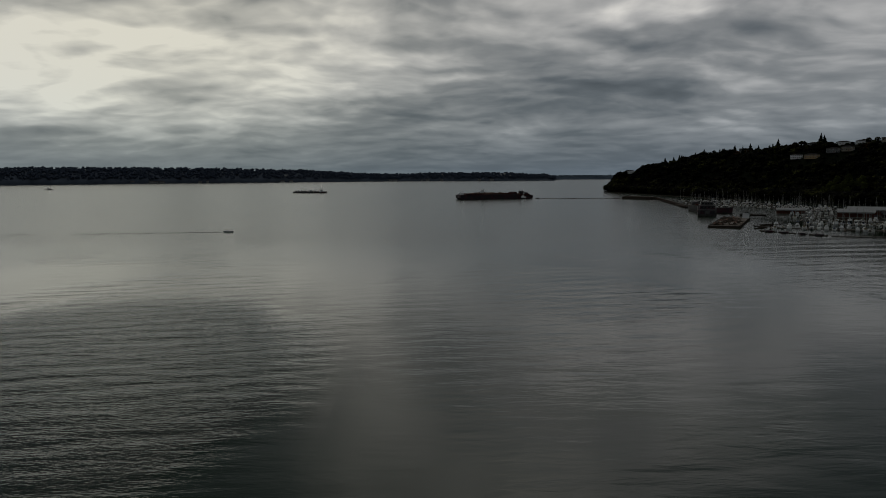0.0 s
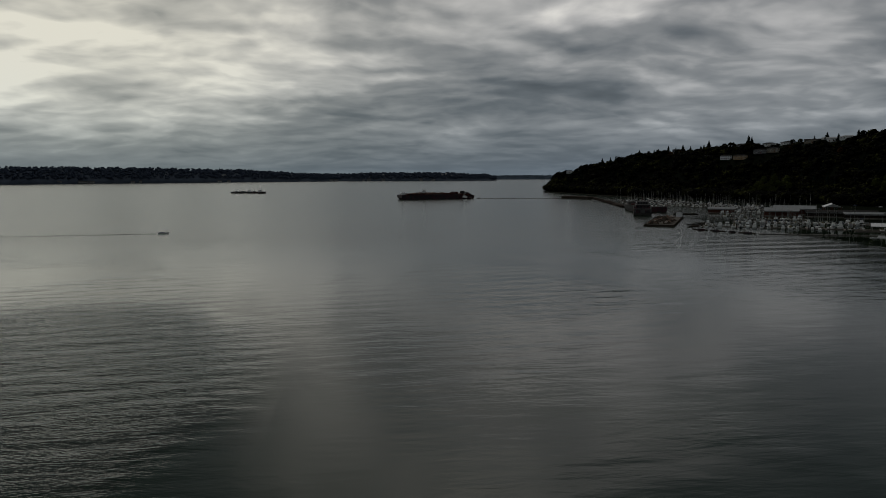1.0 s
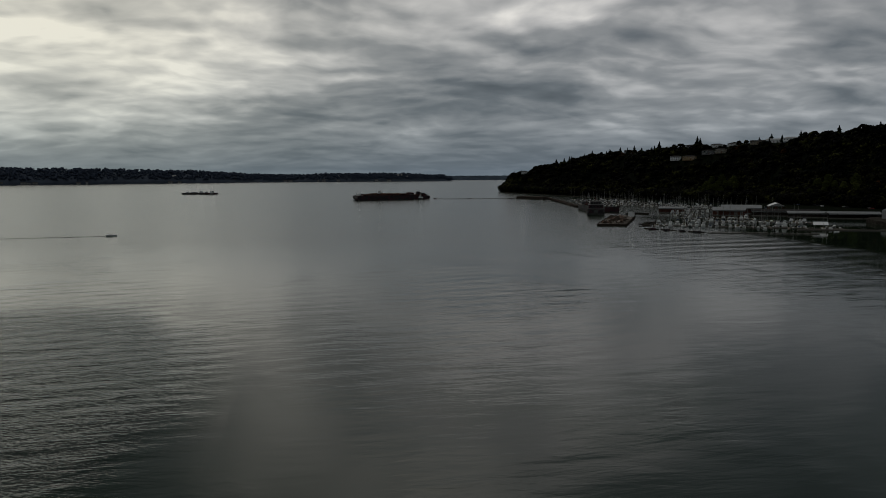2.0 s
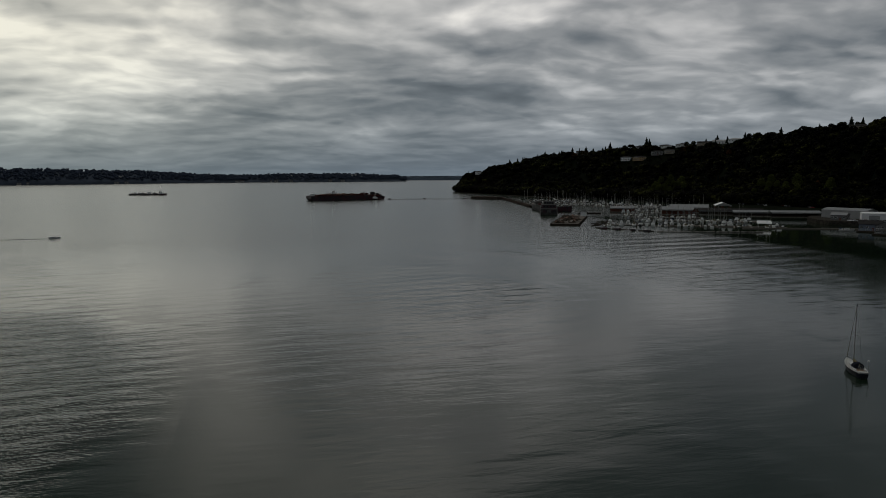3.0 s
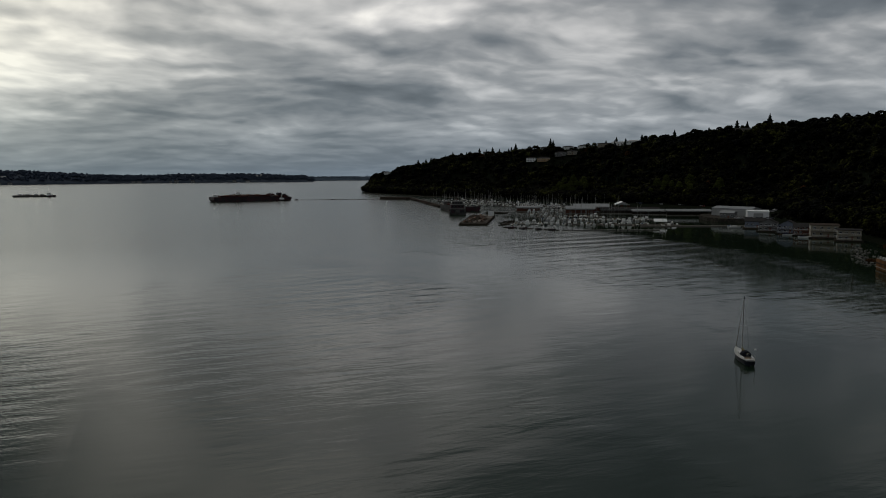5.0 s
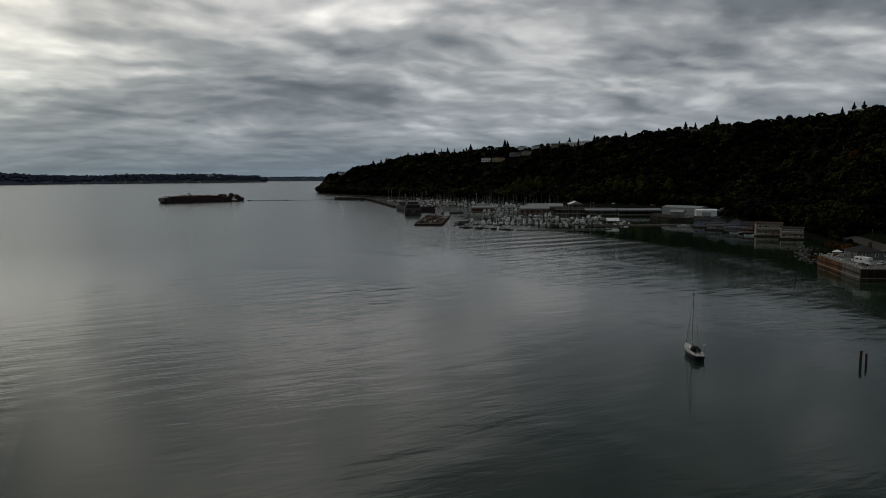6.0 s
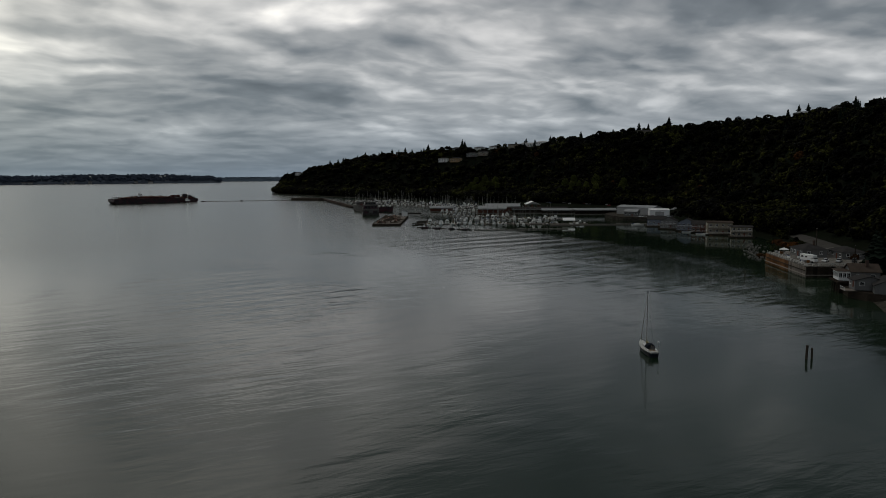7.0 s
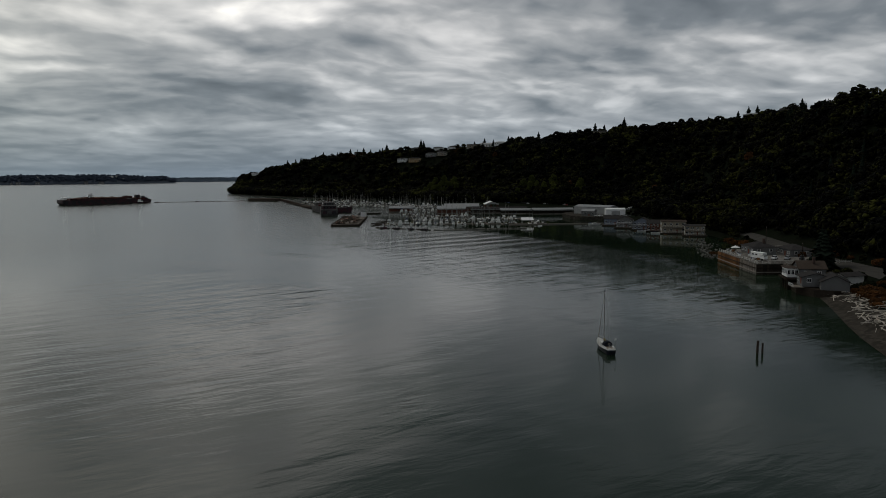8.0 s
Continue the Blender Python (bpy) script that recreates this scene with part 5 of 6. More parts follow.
covered_moorage(pose(415, 568, 0, 0, 0, row_turn), 44, 11, 4.0, 1.3, ROOFMETAL, "long low boat shed with a grey roof", TIMBER)
covered_moorage(pose(436, 548, 0, 0, 0, row_turn + 4), 40, 13, 4.4, 1.4, ROOFMETAL, "low pale-roofed boat shed", TIMBER)
bm = bmesh.new()
box(bm, 0, 0, 0.35, 96, 2.6, 0.7)
tagged(part("dock", bm, PLANK), "long plain floating walkway before the boatyard basin", "dock").matrix_world = pose(358, 428, 0, 0, 0, -22)
tent = thing("boat_tent", pose(334, 451, 0, 0, 0, row_turn), "white tent canopy over a berth at the outer dock", "tent")
bm = bmesh.new()
gable(bm, 0, 0, 3.2, 9, 7, 1.8, 0.3, 0.1)
part("canopy", bm, WHITEMETAL, tent)
for sx in (-4, 4):
    for sy in (-3.2, 3.2):
        bm = bmesh.new()
        rod(bm, (sx, sy, -0.5), (sx, sy, 3.3), 0.08, 0.08, 6)
        part("post", bm, ALLOY, tent)


# ---------------------------------------------------------------- buildings
def window_part(ob, x, y, z, w, h, turn, framemat=WHITEPAINT):
    """A framed window set on a wall, facing along turn."""
    bm = bmesh.new()
    m = Matrix.Translation((x, y, z)) @ Matrix.Rotation(radians(turn), 4, "Z")
    for cx, cz, sx, sz in ((0, h / 2, w + 0.16, 0.1), (0, -h / 2, w + 0.24, 0.12), (-w / 2, 0, 0.1, h), (w / 2, 0, 0.1, h), (0, 0, 0.06, h)):
        box(bm, cx, 0.05, cz, sx, 0.12, sz)
    bmesh.ops.transform(bm, matrix=m, verts=bm.verts)
    f = part("window", bm, framemat, ob)
    bm = bmesh.new()
    box(bm, 0, 0.03, 0, w - 0.08, 0.04, h - 0.08)
    bmesh.ops.transform(bm, matrix=m, verts=bm.verts)
    part("pane", bm, GLASSDARK, f)


def house(name, m, w, d, h, rise, wallmat, roofmat, label, category="house", storeys=1, hip=False, chimney=False, front=4, wins=True, float_raft=False, balcony=False, turn_roof=0, group=""):
    """A house: w along x (its front looks to -y), d deep, h to the eaves."""
    ob = thing(name, m, label, category, group)
    bm = bmesh.new()
    box(bm, 0, 0, h / 2 - 0.4, w, d, h + 0.8)
    if not hip:
        for s in (-1, 1):
            pts = ((s * w / 2, -d / 2, h), (s * w / 2, d / 2, h), (s * w / 2, 0, h + rise)) if not turn_roof else ((-w / 2, s * d / 2, h), (w / 2, s * d / 2, h), (0, s * d / 2, h + rise))
            vs = [bm.verts.new(p) for p in pts]
            bm.faces.new(vs)
    part("wall", bm, wallmat, ob)
    bm = bmesh.new()
    if hip:
        o = 0.6
        base = [bm.verts.new((x, y, h - 0.1)) for x, y in ((-w / 2 - o, -d / 2 - o), (w / 2 + o, -d / 2 - o), (w / 2 + o, d / 2 + o), (-w / 2 - o, d / 2 + o))]
        k = max(0.5, w / 2 - d / 2)
        a, b = bm.verts.new((-k, 0, h + rise)), bm.verts.new((k, 0, h + rise))
        for f in ((base[0], base[1], b, a), (base[1], base[2], b), (base[2], base[3], a, b), (base[3], base[0], a), tuple(base[::-1])):
            bm.faces.new(f)
    elif turn_roof:
        gable(bm, 0, 0, h, d, w, rise, 0.5, 0.2, 90)
    else:
        gable(bm, 0, 0, h, w, d, rise, 0.5, 0.2)
    part("roof", bm, roofmat, ob)
    if wins:
        for st in range(storeys):
            z = h / storeys * (st + 0.55)
            n = front
            for i in range(n):
                x = -w / 2 + (i + 0.5) * w / n
                if st == 0 and i == n // 2:
                    bm = bmesh.new()
                    box(bm, x, -d / 2 - 0.04, 1.05, 1.0, 0.1, 2.1)
                    part("door", bm, REDBROWN, ob)
                else:
                    window_part(ob, x, -d / 2, z, min(1.5, w / n * 0.62), 1.2, 180)
            for s, tt in ((-1, 90), (1, -90)):
                for i in range(2):
                    window_part(ob, s * w / 2, -d / 4 + i * d / 2, z, 1.2, 1.2, tt)
    if chimney:
        bm = bmesh.new()
        box(bm, w * 0.2, d * 0.1, h + rise * 0.6 + 0.6, 0.8, 0.8, rise + 1.4)
        part("chimney", bm, BRICK, ob)
    if float_raft:
        bm = bmesh.new()
        box(bm, 0, -0.8, -0.5, w + 2.4, d + 3.6, 1.2, bevel=0.08)
        part("float_raft", bm, TIMBER, ob)
    if balcony:
        for z in ([h / 2] if storeys > 1 else []) + [0.1]:
            bm = bmesh.new()
            box(bm, 0, -d / 2 - 0.9, z, w * 0.98, 1.8, 0.16)
            part("balcony", bm, PLANK, ob)
            bm = bmesh.new()
            for i in range(int(w) + 1):
                box(bm, -w / 2 + 0.1 + i * (w - 0.2) / int(w), -d / 2 - 1.75, z + 0.55, 0.07, 0.07, 1.0)
            box(bm, 0, -d / 2 - 1.75, z + 1.05, w * 0.98, 0.1, 0.08)
            part("railing", bm, WHITEPAINT, ob)
    return ob


# workshops behind the basin
shed_turn = toward((433.6, 467.3), (423.8, 495.8)) + 180
def workshop(m, L, B, h, rise, wallmat, roofmat, label, doors=3):
    ob = thing("workshop", m, label, "shed")
    bm = bmesh.new()
    box(bm, 0, 0, h / 2 - 1, L, B, h + 2)
    for s in (-1, 1):
        bm.faces.new([bm.verts.new(p) for p in ((s * L / 2, -B / 2, h), (s * L / 2, B / 2, h), (s * L / 2, 0, h + rise))])
    part("wall", bm, wallmat, ob)
    bm = bmesh.new()
    gable(bm, 0, 0, h, L, B, rise, 0.3, 0.15)
    part("roof", bm, roofmat, ob)
    n = int(L / 2.5)
    for i in range(n + 1):
        bm = bmesh.new()
        box(bm, -L / 2 + i * L / n, -B / 2 - 0.03, h / 2, 0.12, 0.08, h)
        part("wall_rib", bm, wallmat, ob)
    for i in range(doors):
        bm = bmesh.new()
        box(bm, -L / 2 + (i + 0.5) * L / doors, -B / 2 - 0.06, min(h * 0.36, 2.0), L / doors * 0.45, 0.12, min(h * 0.72, 4.0))
        part("door", bm, GREYMETAL, ob)
    return ob


workshop(pose(437, 486, 3.3, 0, 0, -72), 36, 16, 6.0, 1.6, GREYMETAL, ROOFMETAL, "long grey sheet-metal boatyard workshop")
workshop(pose(432.5, 457, 3.0, 0, 0, -36), 16, 13, 5.4, 0.9, WHITEMETAL, WHITEMETAL, "bright white sheet-metal boatyard building", 1)
house("house", pose(413, 468, 2.6, 0, 0, -60), 11, 8, 4.4, 1.6, GREYSIDING, ROOFMETAL, "small pale boatyard office at the water's edge", front=4)
bm = bmesh.new()
prism(bm, [(400, 478), (398, 462), (412, 440), (430, 430), (462, 448), (462, 515), (430, 520), (414, 505)], -2, 3.0)
tagged(part("quay", bm, SAND), "low dark gravel-filled boatyard quay", "quay", kind="structure")
for k, (x, y, w, d, h, rise, wm, rm, lab, bal, st, tr, tn) in enumerate((
        (377, 400, 13, 9, 4.6, 2.2, BLUEGREY, DARKROOF, "blue-grey floating home with dark gabled roof", True, 1, 0, -46),
        (367, 377, 11, 9, 5.2, 2.6, GREYSIDING, DARKROOF, "grey floating home with steep dark gable", True, 2, 1, -50),
        (364, 357, 12, 10, 5.0, 3.0, BLUEGREY, DARKROOF, "slate-blue floating home with a broad gable", True, 2, 1, -52),
        (363, 344, 11, 8, 4.8, 2.2, REDBROWN, DARKROOF, "red-brown floating home with white windows", True, 2, 0, -50),
        (361, 327, 15, 12, 7.2, 0.7, CREAM, BROWNROOF, "two-storey cream floating home with balconies and a flat roof", True, 2, 0, -42),
        (357, 306, 12, 10, 5.8, 0.6, CREAM, DARKROOF, "pale two-storey floating home with a flat dark roof", True, 2, 0, -46))):
    house("floating_home", pose(x, y, 0.7, 0, 0, tn), w, d, h, rise, wm, rm, lab, "floating home", st, False, False, 4, True, True, bal, tr, "floating homes")
moor = motor_boat("motorboat", 8.0, "cruiser", "small white cruiser tied before the floating homes")
moor.matrix_world = pose(366, 408, 0, 0, 0, -30)
for x, y, tn in ((353, 346, -40), (349, 330, -50), (372, 420, 40)):
    copy_thing(motors[3], pose(x, y, 0, 0, 0, tn))
bm = bmesh.new()
rod(bm, (-2, 0, 0.15), (2, 0, 0.2), 0.5, 0.35, 7)
tagged(part("dinghy", bm, WHITEPAINT), "small pale upturned dinghy afloat", "dinghy").matrix_world = pose(327, 425, 0, 0, 0, 10)

# rubble on the shore north of the pier
ROCK = mat("shore_rock", (0.11, 0.105, 0.095), 0.9, 0, 0.4, 0.8, 0.5, 5, per_piece=0.6)
rocks = []
for k in range(5):
    bm = bmesh.new()
    bmesh.ops.create_icosphere(bm, subdivisions=2, radius=1)
    for v in bm.verts:
        v.co *= 0.7 + 0.55 * noise.noise(v.co * 1.3 + Vector((k * 7, 0, 0)))
        v.co.z *= 0.6
    rocks.append(bm)
rock_meshes = []
for bm in rocks:
    me = bpy.data.meshes.new("rock")
    bm.to_mesh(me)
    bm.free()
    me.materials.append(ROCK)
    rock_meshes.append(me)
for i in range(90):
    f = rng.random()
    x, y = lerp(334, 272, f) + rng.normal(0, 2.5), lerp(281, 222, f) + rng.normal(0, 2.5)
    ob = tagged(new("rock", rock_meshes[i % 5]), "pale angular shore boulder above the waterline", "rock", "shore boulders")
    s = 0.4 + 0.7 * rng.random()
    ob.matrix_world = pose(x, y, max(0.2, ground_z(x, y) + 0.1), 0, 0, 360 * rng.random()) @ Matrix.Diagonal((s, s, s, 1))

# ---------------------------------------------------------------- the timber pier with its house
PIER_Z = 4.3
pier = thing("pier", None, "timber bulkhead pier with rust-stained planking and a pale rail", "pier", kind="structure")
outline = [(266, 214), (241, 176), (274, 158), (312, 214)]
bm = bmesh.new()
prism(bm, outline, -2, PIER_Z - 0.3)
part("fill", bm, TIMBER, pier)
bm = bmesh.new()
prism(bm, [(266.3, 214.5), (240.4, 175.8), (274, 157.2), (312.5, 214.4)], PIER_Z - 0.28, PIER_Z)
part("deck", bm, CONCRETE, pier)
for (a, b), mats in (((outline[0], outline[1]), (RUSTPLANK, PLANK)), ((outline[1], outline[2]), (TIMBER, TIMBER))):
    n = 46
    L = math.hypot(b[0] - a[0], b[1] - a[1])
    tn = toward(a, b)
    for i in range(n):
        f = (i + 0.5) / n
        bm = bmesh.new()
        box(bm, 0, 0, 0, L / n * 0.94, 0.22, PIER_Z + 1.6)
        ob = part("plank", bm, mats[0] if f < 0.6 else mats[1], pier)
        ob.matrix_world = pose(lerp(a[0], b[0], f), lerp(a[1], b[1], f), PIER_Z / 2 - 1.0 + 0.05 * rng.random(), 0, 0, tn) @ Matrix.Translation((0, -0.16, 0))
    for z in (0.9, 2.6):
        bm = bmesh.new()
        box(bm, 0, 0, 0, L, 0.3, 0.3)
        ob = part("waler", bm, TIMBER if z > 1 else PLANK, pier)
        ob.matrix_world = pose((a[0] + b[0]) / 2, (a[1] + b[1]) / 2, z, 0, 0, tn) @ Matrix.Translation((0, -0.42, 0))
    for i in range(17):
        f = i / 16
        bm = bmesh.new()
        box(bm, 0, 0, 0.5, 0.1, 0.1, 1.0)
        ob = part("rail_post", bm, DECKPAINT, pier)
        ob.matrix_world = pose(lerp(a[0], b[0], f), lerp(a[1], b[1], f), PIER_Z, 0, 0, tn) @ Matrix.Translation((0, 0.3, 0))
    for z in (0.5, 1.0):
        bm = bmesh.new()
        box(bm, 0, 0, z, L, 0.06, 0.1)
        ob = part("rail", bm, DECKPAINT, pier)
        ob.matrix_world = pose((a[0] + b[0]) / 2, (a[1] + b[1]) / 2, PIER_Z, 0, 0, tn) @ Matrix.Translation((0, 0.3, 0))
pt = toward(outline[0], outline[1])
house("house", pose(272, 198, PIER_Z, 0, 0, pt + 4), 12, 10, 3.4, 1.9, GREYSIDING, DARKROOF, "low pale-sided house with dark hipped roof on the pier", hip=True, chimney=True)
house("house", pose(279, 186, PIER_Z, 0, 0, pt + 4), 12, 9, 3.0, 1.8, GREYSIDING, DARKROOF, "low dark-roofed wing of the pier house", hip=True)


def motorhome(m):
    ob = thing("motorhome", m, "white motorhome parked on the pier", "motorhome")
    bm = bmesh.new()
    box(bm, -0.6, 0, 1.95, 5.8, 2.3, 2.4, bevel=0.12)
    part("body", bm, WHITEPAINT, ob)
    bm = bmesh.new()
    box(bm, 2.6, 0, 2.6, 1.4, 2.25, 1.1, taper=0.85, bevel=0.1)
    part("cab_bunk", bm, WHITEPAINT, ob)
    bm = bmesh.new()
    box(bm, 3.0, 0, 1.2, 1.9, 2.05, 1.2, taper=0.9, bevel=0.12)
    part("cab", bm, WHITEPAINT, ob)
    bm = bmesh.new()
    box(bm, 3.55, 0, 1.75, 0.6, 1.8, 0.5, taper=0.7)
    part("windscreen", bm, GLASSDARK, ob)
    for s in (-1, 1):
        for x, w in ((-2.2, 1.1), (-0.2, 1.0)):
            bm = bmesh.new()
            box(bm, x, s * 1.16, 2.25, w, 0.05, 0.6)
            part("window", bm, GLASSDARK, ob)
        for x in (-2.2, 2.9):
            bm = bmesh.new()
            rod(bm, (x, s * 0.85, 0.4), (x, s * 1.1, 0.4), 0.4, 0.4, 12)
            part("wheel", bm, RUBBER, ob)
    bm = bmesh.new()
    box(bm, -1.2, 0, 3.25, 0.8, 0.7, 0.25, bevel=0.06)
    part("roof_vent", bm, GREYMETAL, ob)
    return ob


motorhome(pose(252.5, 183.5, PIER_Z, 0, 0, pt + 22))


def car(paint, label):
    ob = thing("car", None, label, "car", "parked cars")
    bm = bmesh.new()
    box(bm, 0, 0, 0.62, 4.4, 1.75, 0.62, taper=0.94, bevel=0.12)
    part("body", bm, paint, ob)
    bm = bmesh.new()
    box(bm, -0.25, 0, 1.18, 2.5, 1.55, 0.55, taper=0.76, bevel=0.06)
    part("cabin_glass", bm, GLASSDARK, ob)
    bm = bmesh.new()
    box(bm, -0.25, 0, 1.46, 1.85, 1.2, 0.06, bevel=0.02)
    part("roof", bm, paint, ob)
    for x in (-1.35, 1.4):
        for s in (-1, 1):
            bm = bmesh.new()
            rod(bm, (x, s * 0.68, 0.33), (x, s * 0.88, 0.33), 0.33, 0.33, 12)
            part("wheel", bm, RUBBER, ob)
    return ob


car_names = ("white", "silver-grey", "black", "dark red", "dark blue")
cars = [car(p, n + " car parked on the shore") for p, n in zip(CARPAINT, car_names)]
for k, (c, (x, y, tn)) in enumerate(zip(cars, ((259, 181, 20), (263, 178, 25), (268, 175, 30), (284, 196, -40), (446, 432, 10)))):
    c.matrix_world = pose(x, y, PIER_Z if k < 4 else 4.0, 0, 0, tn)
for i in range(26):
    f = i / 25
    s = lerp(7.1, 4.6, f)
    p = land(s, 0.72 + 0.12 * (i % 3))
    copy_thing(cars[int(rng.integers(5))], pose(p.x, p.y, p.z, 0, 0, 70 + 40 * rng.random()))
for i in range(8):
    copy_thing(cars[i % 5], pose(408 + 3.2 * i, 452 - 2.0 * i + 1.5 * (i % 2), 3.0, 0, 0, -60 + 8 * rng.random()))

umbrella = thing("garden_umbrella", pose(267, 206, PIER_Z), "white garden umbrella open on the pier", "umbrella")
bm = bmesh.new()
rod(bm, (0, 0, 0), (0, 0, 2.9), 0.04, 0.04, 6)
part("pole", bm, ALLOY, umbrella)
bm = bmesh.new()
tip = bm.verts.new((0, 0, 3.1))
ring = [bm.verts.new((2.0 * math.cos(k * math.pi / 4), 2.0 * math.sin(k * math.pi / 4), 2.3)) for k in range(8)]
low_ring = [bm.verts.new((2.0 * math.cos(k * math.pi / 4), 2.0 * math.sin(k * math.pi / 4), 2.08)) for k in range(8)]
for k in range(8):
    j = (k + 1) % 8
    bm.faces.new((tip, ring[k], ring[j]))
    bm.faces.new((ring[k], low_ring[k], low_ring[j], ring[j]))
part("canopy", bm, WHITEPAINT, umbrella)


def utility_pole(x, y, z, h, label):
    ob = thing("utility_pole", pose(x, y, max(z if z == 4.3 else 0, ground_z(x, y)), 0, 0, 30), label, "utility pole", "utility poles")
    bm = bmesh.new()
    rod(bm, (0, 0, -1), (0, 0, h), 0.2, 0.14, 8)
    part("pole", bm, TIMBER, ob)
    for k in (0, 1):
        bm = bmesh.new()
        box(bm, 0, 0, h - 0.5 - 0.9 * k, 2.4, 0.12, 0.14)
        part("crossarm", bm, TIMBER, ob)
    for sx in (-1.0, -0.4, 0.4, 1.0):
        bm = bmesh.new()
        rod(bm, (sx, 0, h - 0.43), (sx, 0, h - 0.2), 0.06, 0.05, 6)
        part("insulator", bm, GREYMETAL, ob)


utility_pole(274, 196, 4.3, 12, "tall grey utility pole rising beside the pier house")
utility_pole(262, 171, 4.5, 9, "dark utility pole beside the shore road")
utility_pole(330, 252, 5, 11, "utility pole among shrubs by the road")
utility_pole(228, 120, 5, 10, "utility pole by the shore road")

# things standing about on the pier
CLUTTER = np.random.default_rng(31)
crate_mats = (PLANK, GREYMETAL, WHITEPAINT, BLUECANVAS, RUSTPLANK)
for i in range(16):
    f, g_ = CLUTTER.random(), 2.5 + 5 * CLUTTER.random()
    x, y = lerp(266, 241, f) + g_ * 0.83, lerp(214, 176, f) - g_ * 0.55
    ob = thing("storage_box", pose(x, y, PIER_Z, 0, 0, 360 * CLUTTER.random()), "small storage box standing on the pier", "box", "boxes on the pier")
    w, d, h = 0.8 + 0.9 * CLUTTER.random(), 0.6 + 0.5 * CLUTTER.random(), 0.5 + 0.6 * CLUTTER.random()
    bm = bmesh.new()
    box(bm, 0, 0, h / 2, w, d, h, bevel=0.03)
    part("body", bm, crate_mats[i % 5], ob)
    bm = bmesh.new()
    box(bm, 0, 0, h + 0.03, w * 1.06, d * 1.06, 0.07, bevel=0.02)
    part("lid", bm, crate_mats[(i + 1) % 5], ob)


def lawn_chair(m):
    ob = thing("lawn_chair", m, "white slatted lawn chair on the pier", "chair", "lawn chairs")
    for i in range(5):
        bm = bmesh.new()
        box(bm, 0.28 - 0.13 * i, 0, 0.42 - 0.02 * i, 0.11, 0.55, 0.03)
        part("seat_slat", bm, WHITEPAINT, ob)
        bm = bmesh.new()
        box(bm, -0.34 - 0.06 * i, 0, 0.5 + 0.13 * i, 0.03, 0.55, 0.11)
        part("back_slat", bm, WHITEPAINT, ob)
    for sx in (-0.25, 0.28):
        for sy in (-0.28, 0.28):
            bm = bmesh.new()
            box(bm, sx, sy, 0.28, 0.06, 0.05, 0.56)
            part("leg", bm, WHITEPAINT, ob)
    return ob


chair_ = lawn_chair(pose(264.5, 204.5, PIER_Z, 0, 0, 150))
for x, y, tn in ((266, 208, 200), (263, 202, 120), (269, 209.5, 230)):
    copy_thing(chair_, pose(x, y, PIER_Z, 0, 0, tn))


def picket_fence(a, b, z, label):
    ob = thing("fence", None, label, "fence")
    L = math.hypot(b[0] - a[0], b[1] - a[1])
    n = int(L / 1.5)
    for i in range(n + 1):
        bm = bmesh.new()
        box(bm, lerp(a[0], b[0], i / n), lerp(a[1], b[1], i / n), z + 0.55, 0.1, 0.1, 1.3)
        part("post", bm, PLANK, ob)
    for zz in (0.35, 0.7, 1.05):
        bm = bmesh.new()
        box(bm, (a[0] + b[0]) / 2, (a[1] + b[1]) / 2, z + zz, L, 0.04, 0.14, toward(a, b))
        part("board", bm, PLANK, ob)


picket_fence((244, 172), (256, 166), PIER_Z, "weathered board fence at the pier's landward end")
picket_fence((232, 152), (246, 168), 4.4, "weathered board fence beside the shore road")

# ---------------------------------------------------------------- beach houses
H2 = toward((222.4, 151.8), (213.1, 141.1))
h2 = house("house", pose(227.6, 145.8, 4.0, 0, 0, H2 + 0), 7.7, 8.4, 3.3, 2.1, GREYSIDING, BROWNROOF, "grey beach house with brown gabled roof over the water", wins=True, front=4, turn_roof=1, chimney=True)
bm = bmesh.new()
box(bm, 0, -6.0, 1.6, 6.2, 3.6, 3.0)
part("sun_porch", bm, WHITEPAINT, h2, "white glazed sun porch")
bm = bmesh.new()
box(bm, 0, -6.1, 3.25, 7.0, 4.6, 0.22, taper=0.9)
part("porch_roof", bm, BROWNROOF, h2)
for i in range(5):
    window_part(h2, -2.4 + 1.2 * i, -7.8, 1.8, 0.95, 1.5, 180)
for i in range(3):
    window_part(h2, 3.1, -7.2 + 1.2 * i, 1.8, 0.95, 1.5, -90)
for x in (-4, -1.3, 1.3, 4):
    for y in (-7.8, -4.5, 0):
        bm = bmesh.new()
        rod(bm, (x, y, -5.5), (x, y, 0.1), 0.2, 0.18, 7)
        part("foundation_post", bm, TIMBER, h2)
bm = bmesh.new()
box(bm, 0, -2.0, -0.35, 10, 13, 0.5)
part("platform", bm, TIMBER, h2)
bm = bmesh.new()
box(bm, 0, -4.0, -2.2, 7.5, 7.0, 3.4)
part("underfloor_boarding", bm, TIMBER, h2)
house("house", pose(218.0, 138.2, 3.6, 0, 0, H2), 6.0, 8, 2.3, 1.2, GREYSIDING, DARKROOF, "small grey lean-to wing with white window on the beach", front=2)
house("garage", pose(219.0, 131.8, 2.6, 0, 0, -52), 8, 9, 2.6, 2.0, GREYSIDING, DARKROOF, "grey garage with dark gabled roof behind the beach", "garage", wins=False, turn_roof=1)
house("shed", pose(229, 133.0, 3.6, 0, 0, -10), 8, 5, 2.4, 0.8, WHITEPAINT, DARKROOF, "low pale shed beside the garage", "shed", wins=False)
bm = bmesh.new()
rod(bm, (-1.2, 0, 1.0), (1.2, 0, 1.0), 0.7, 0.7, 12)
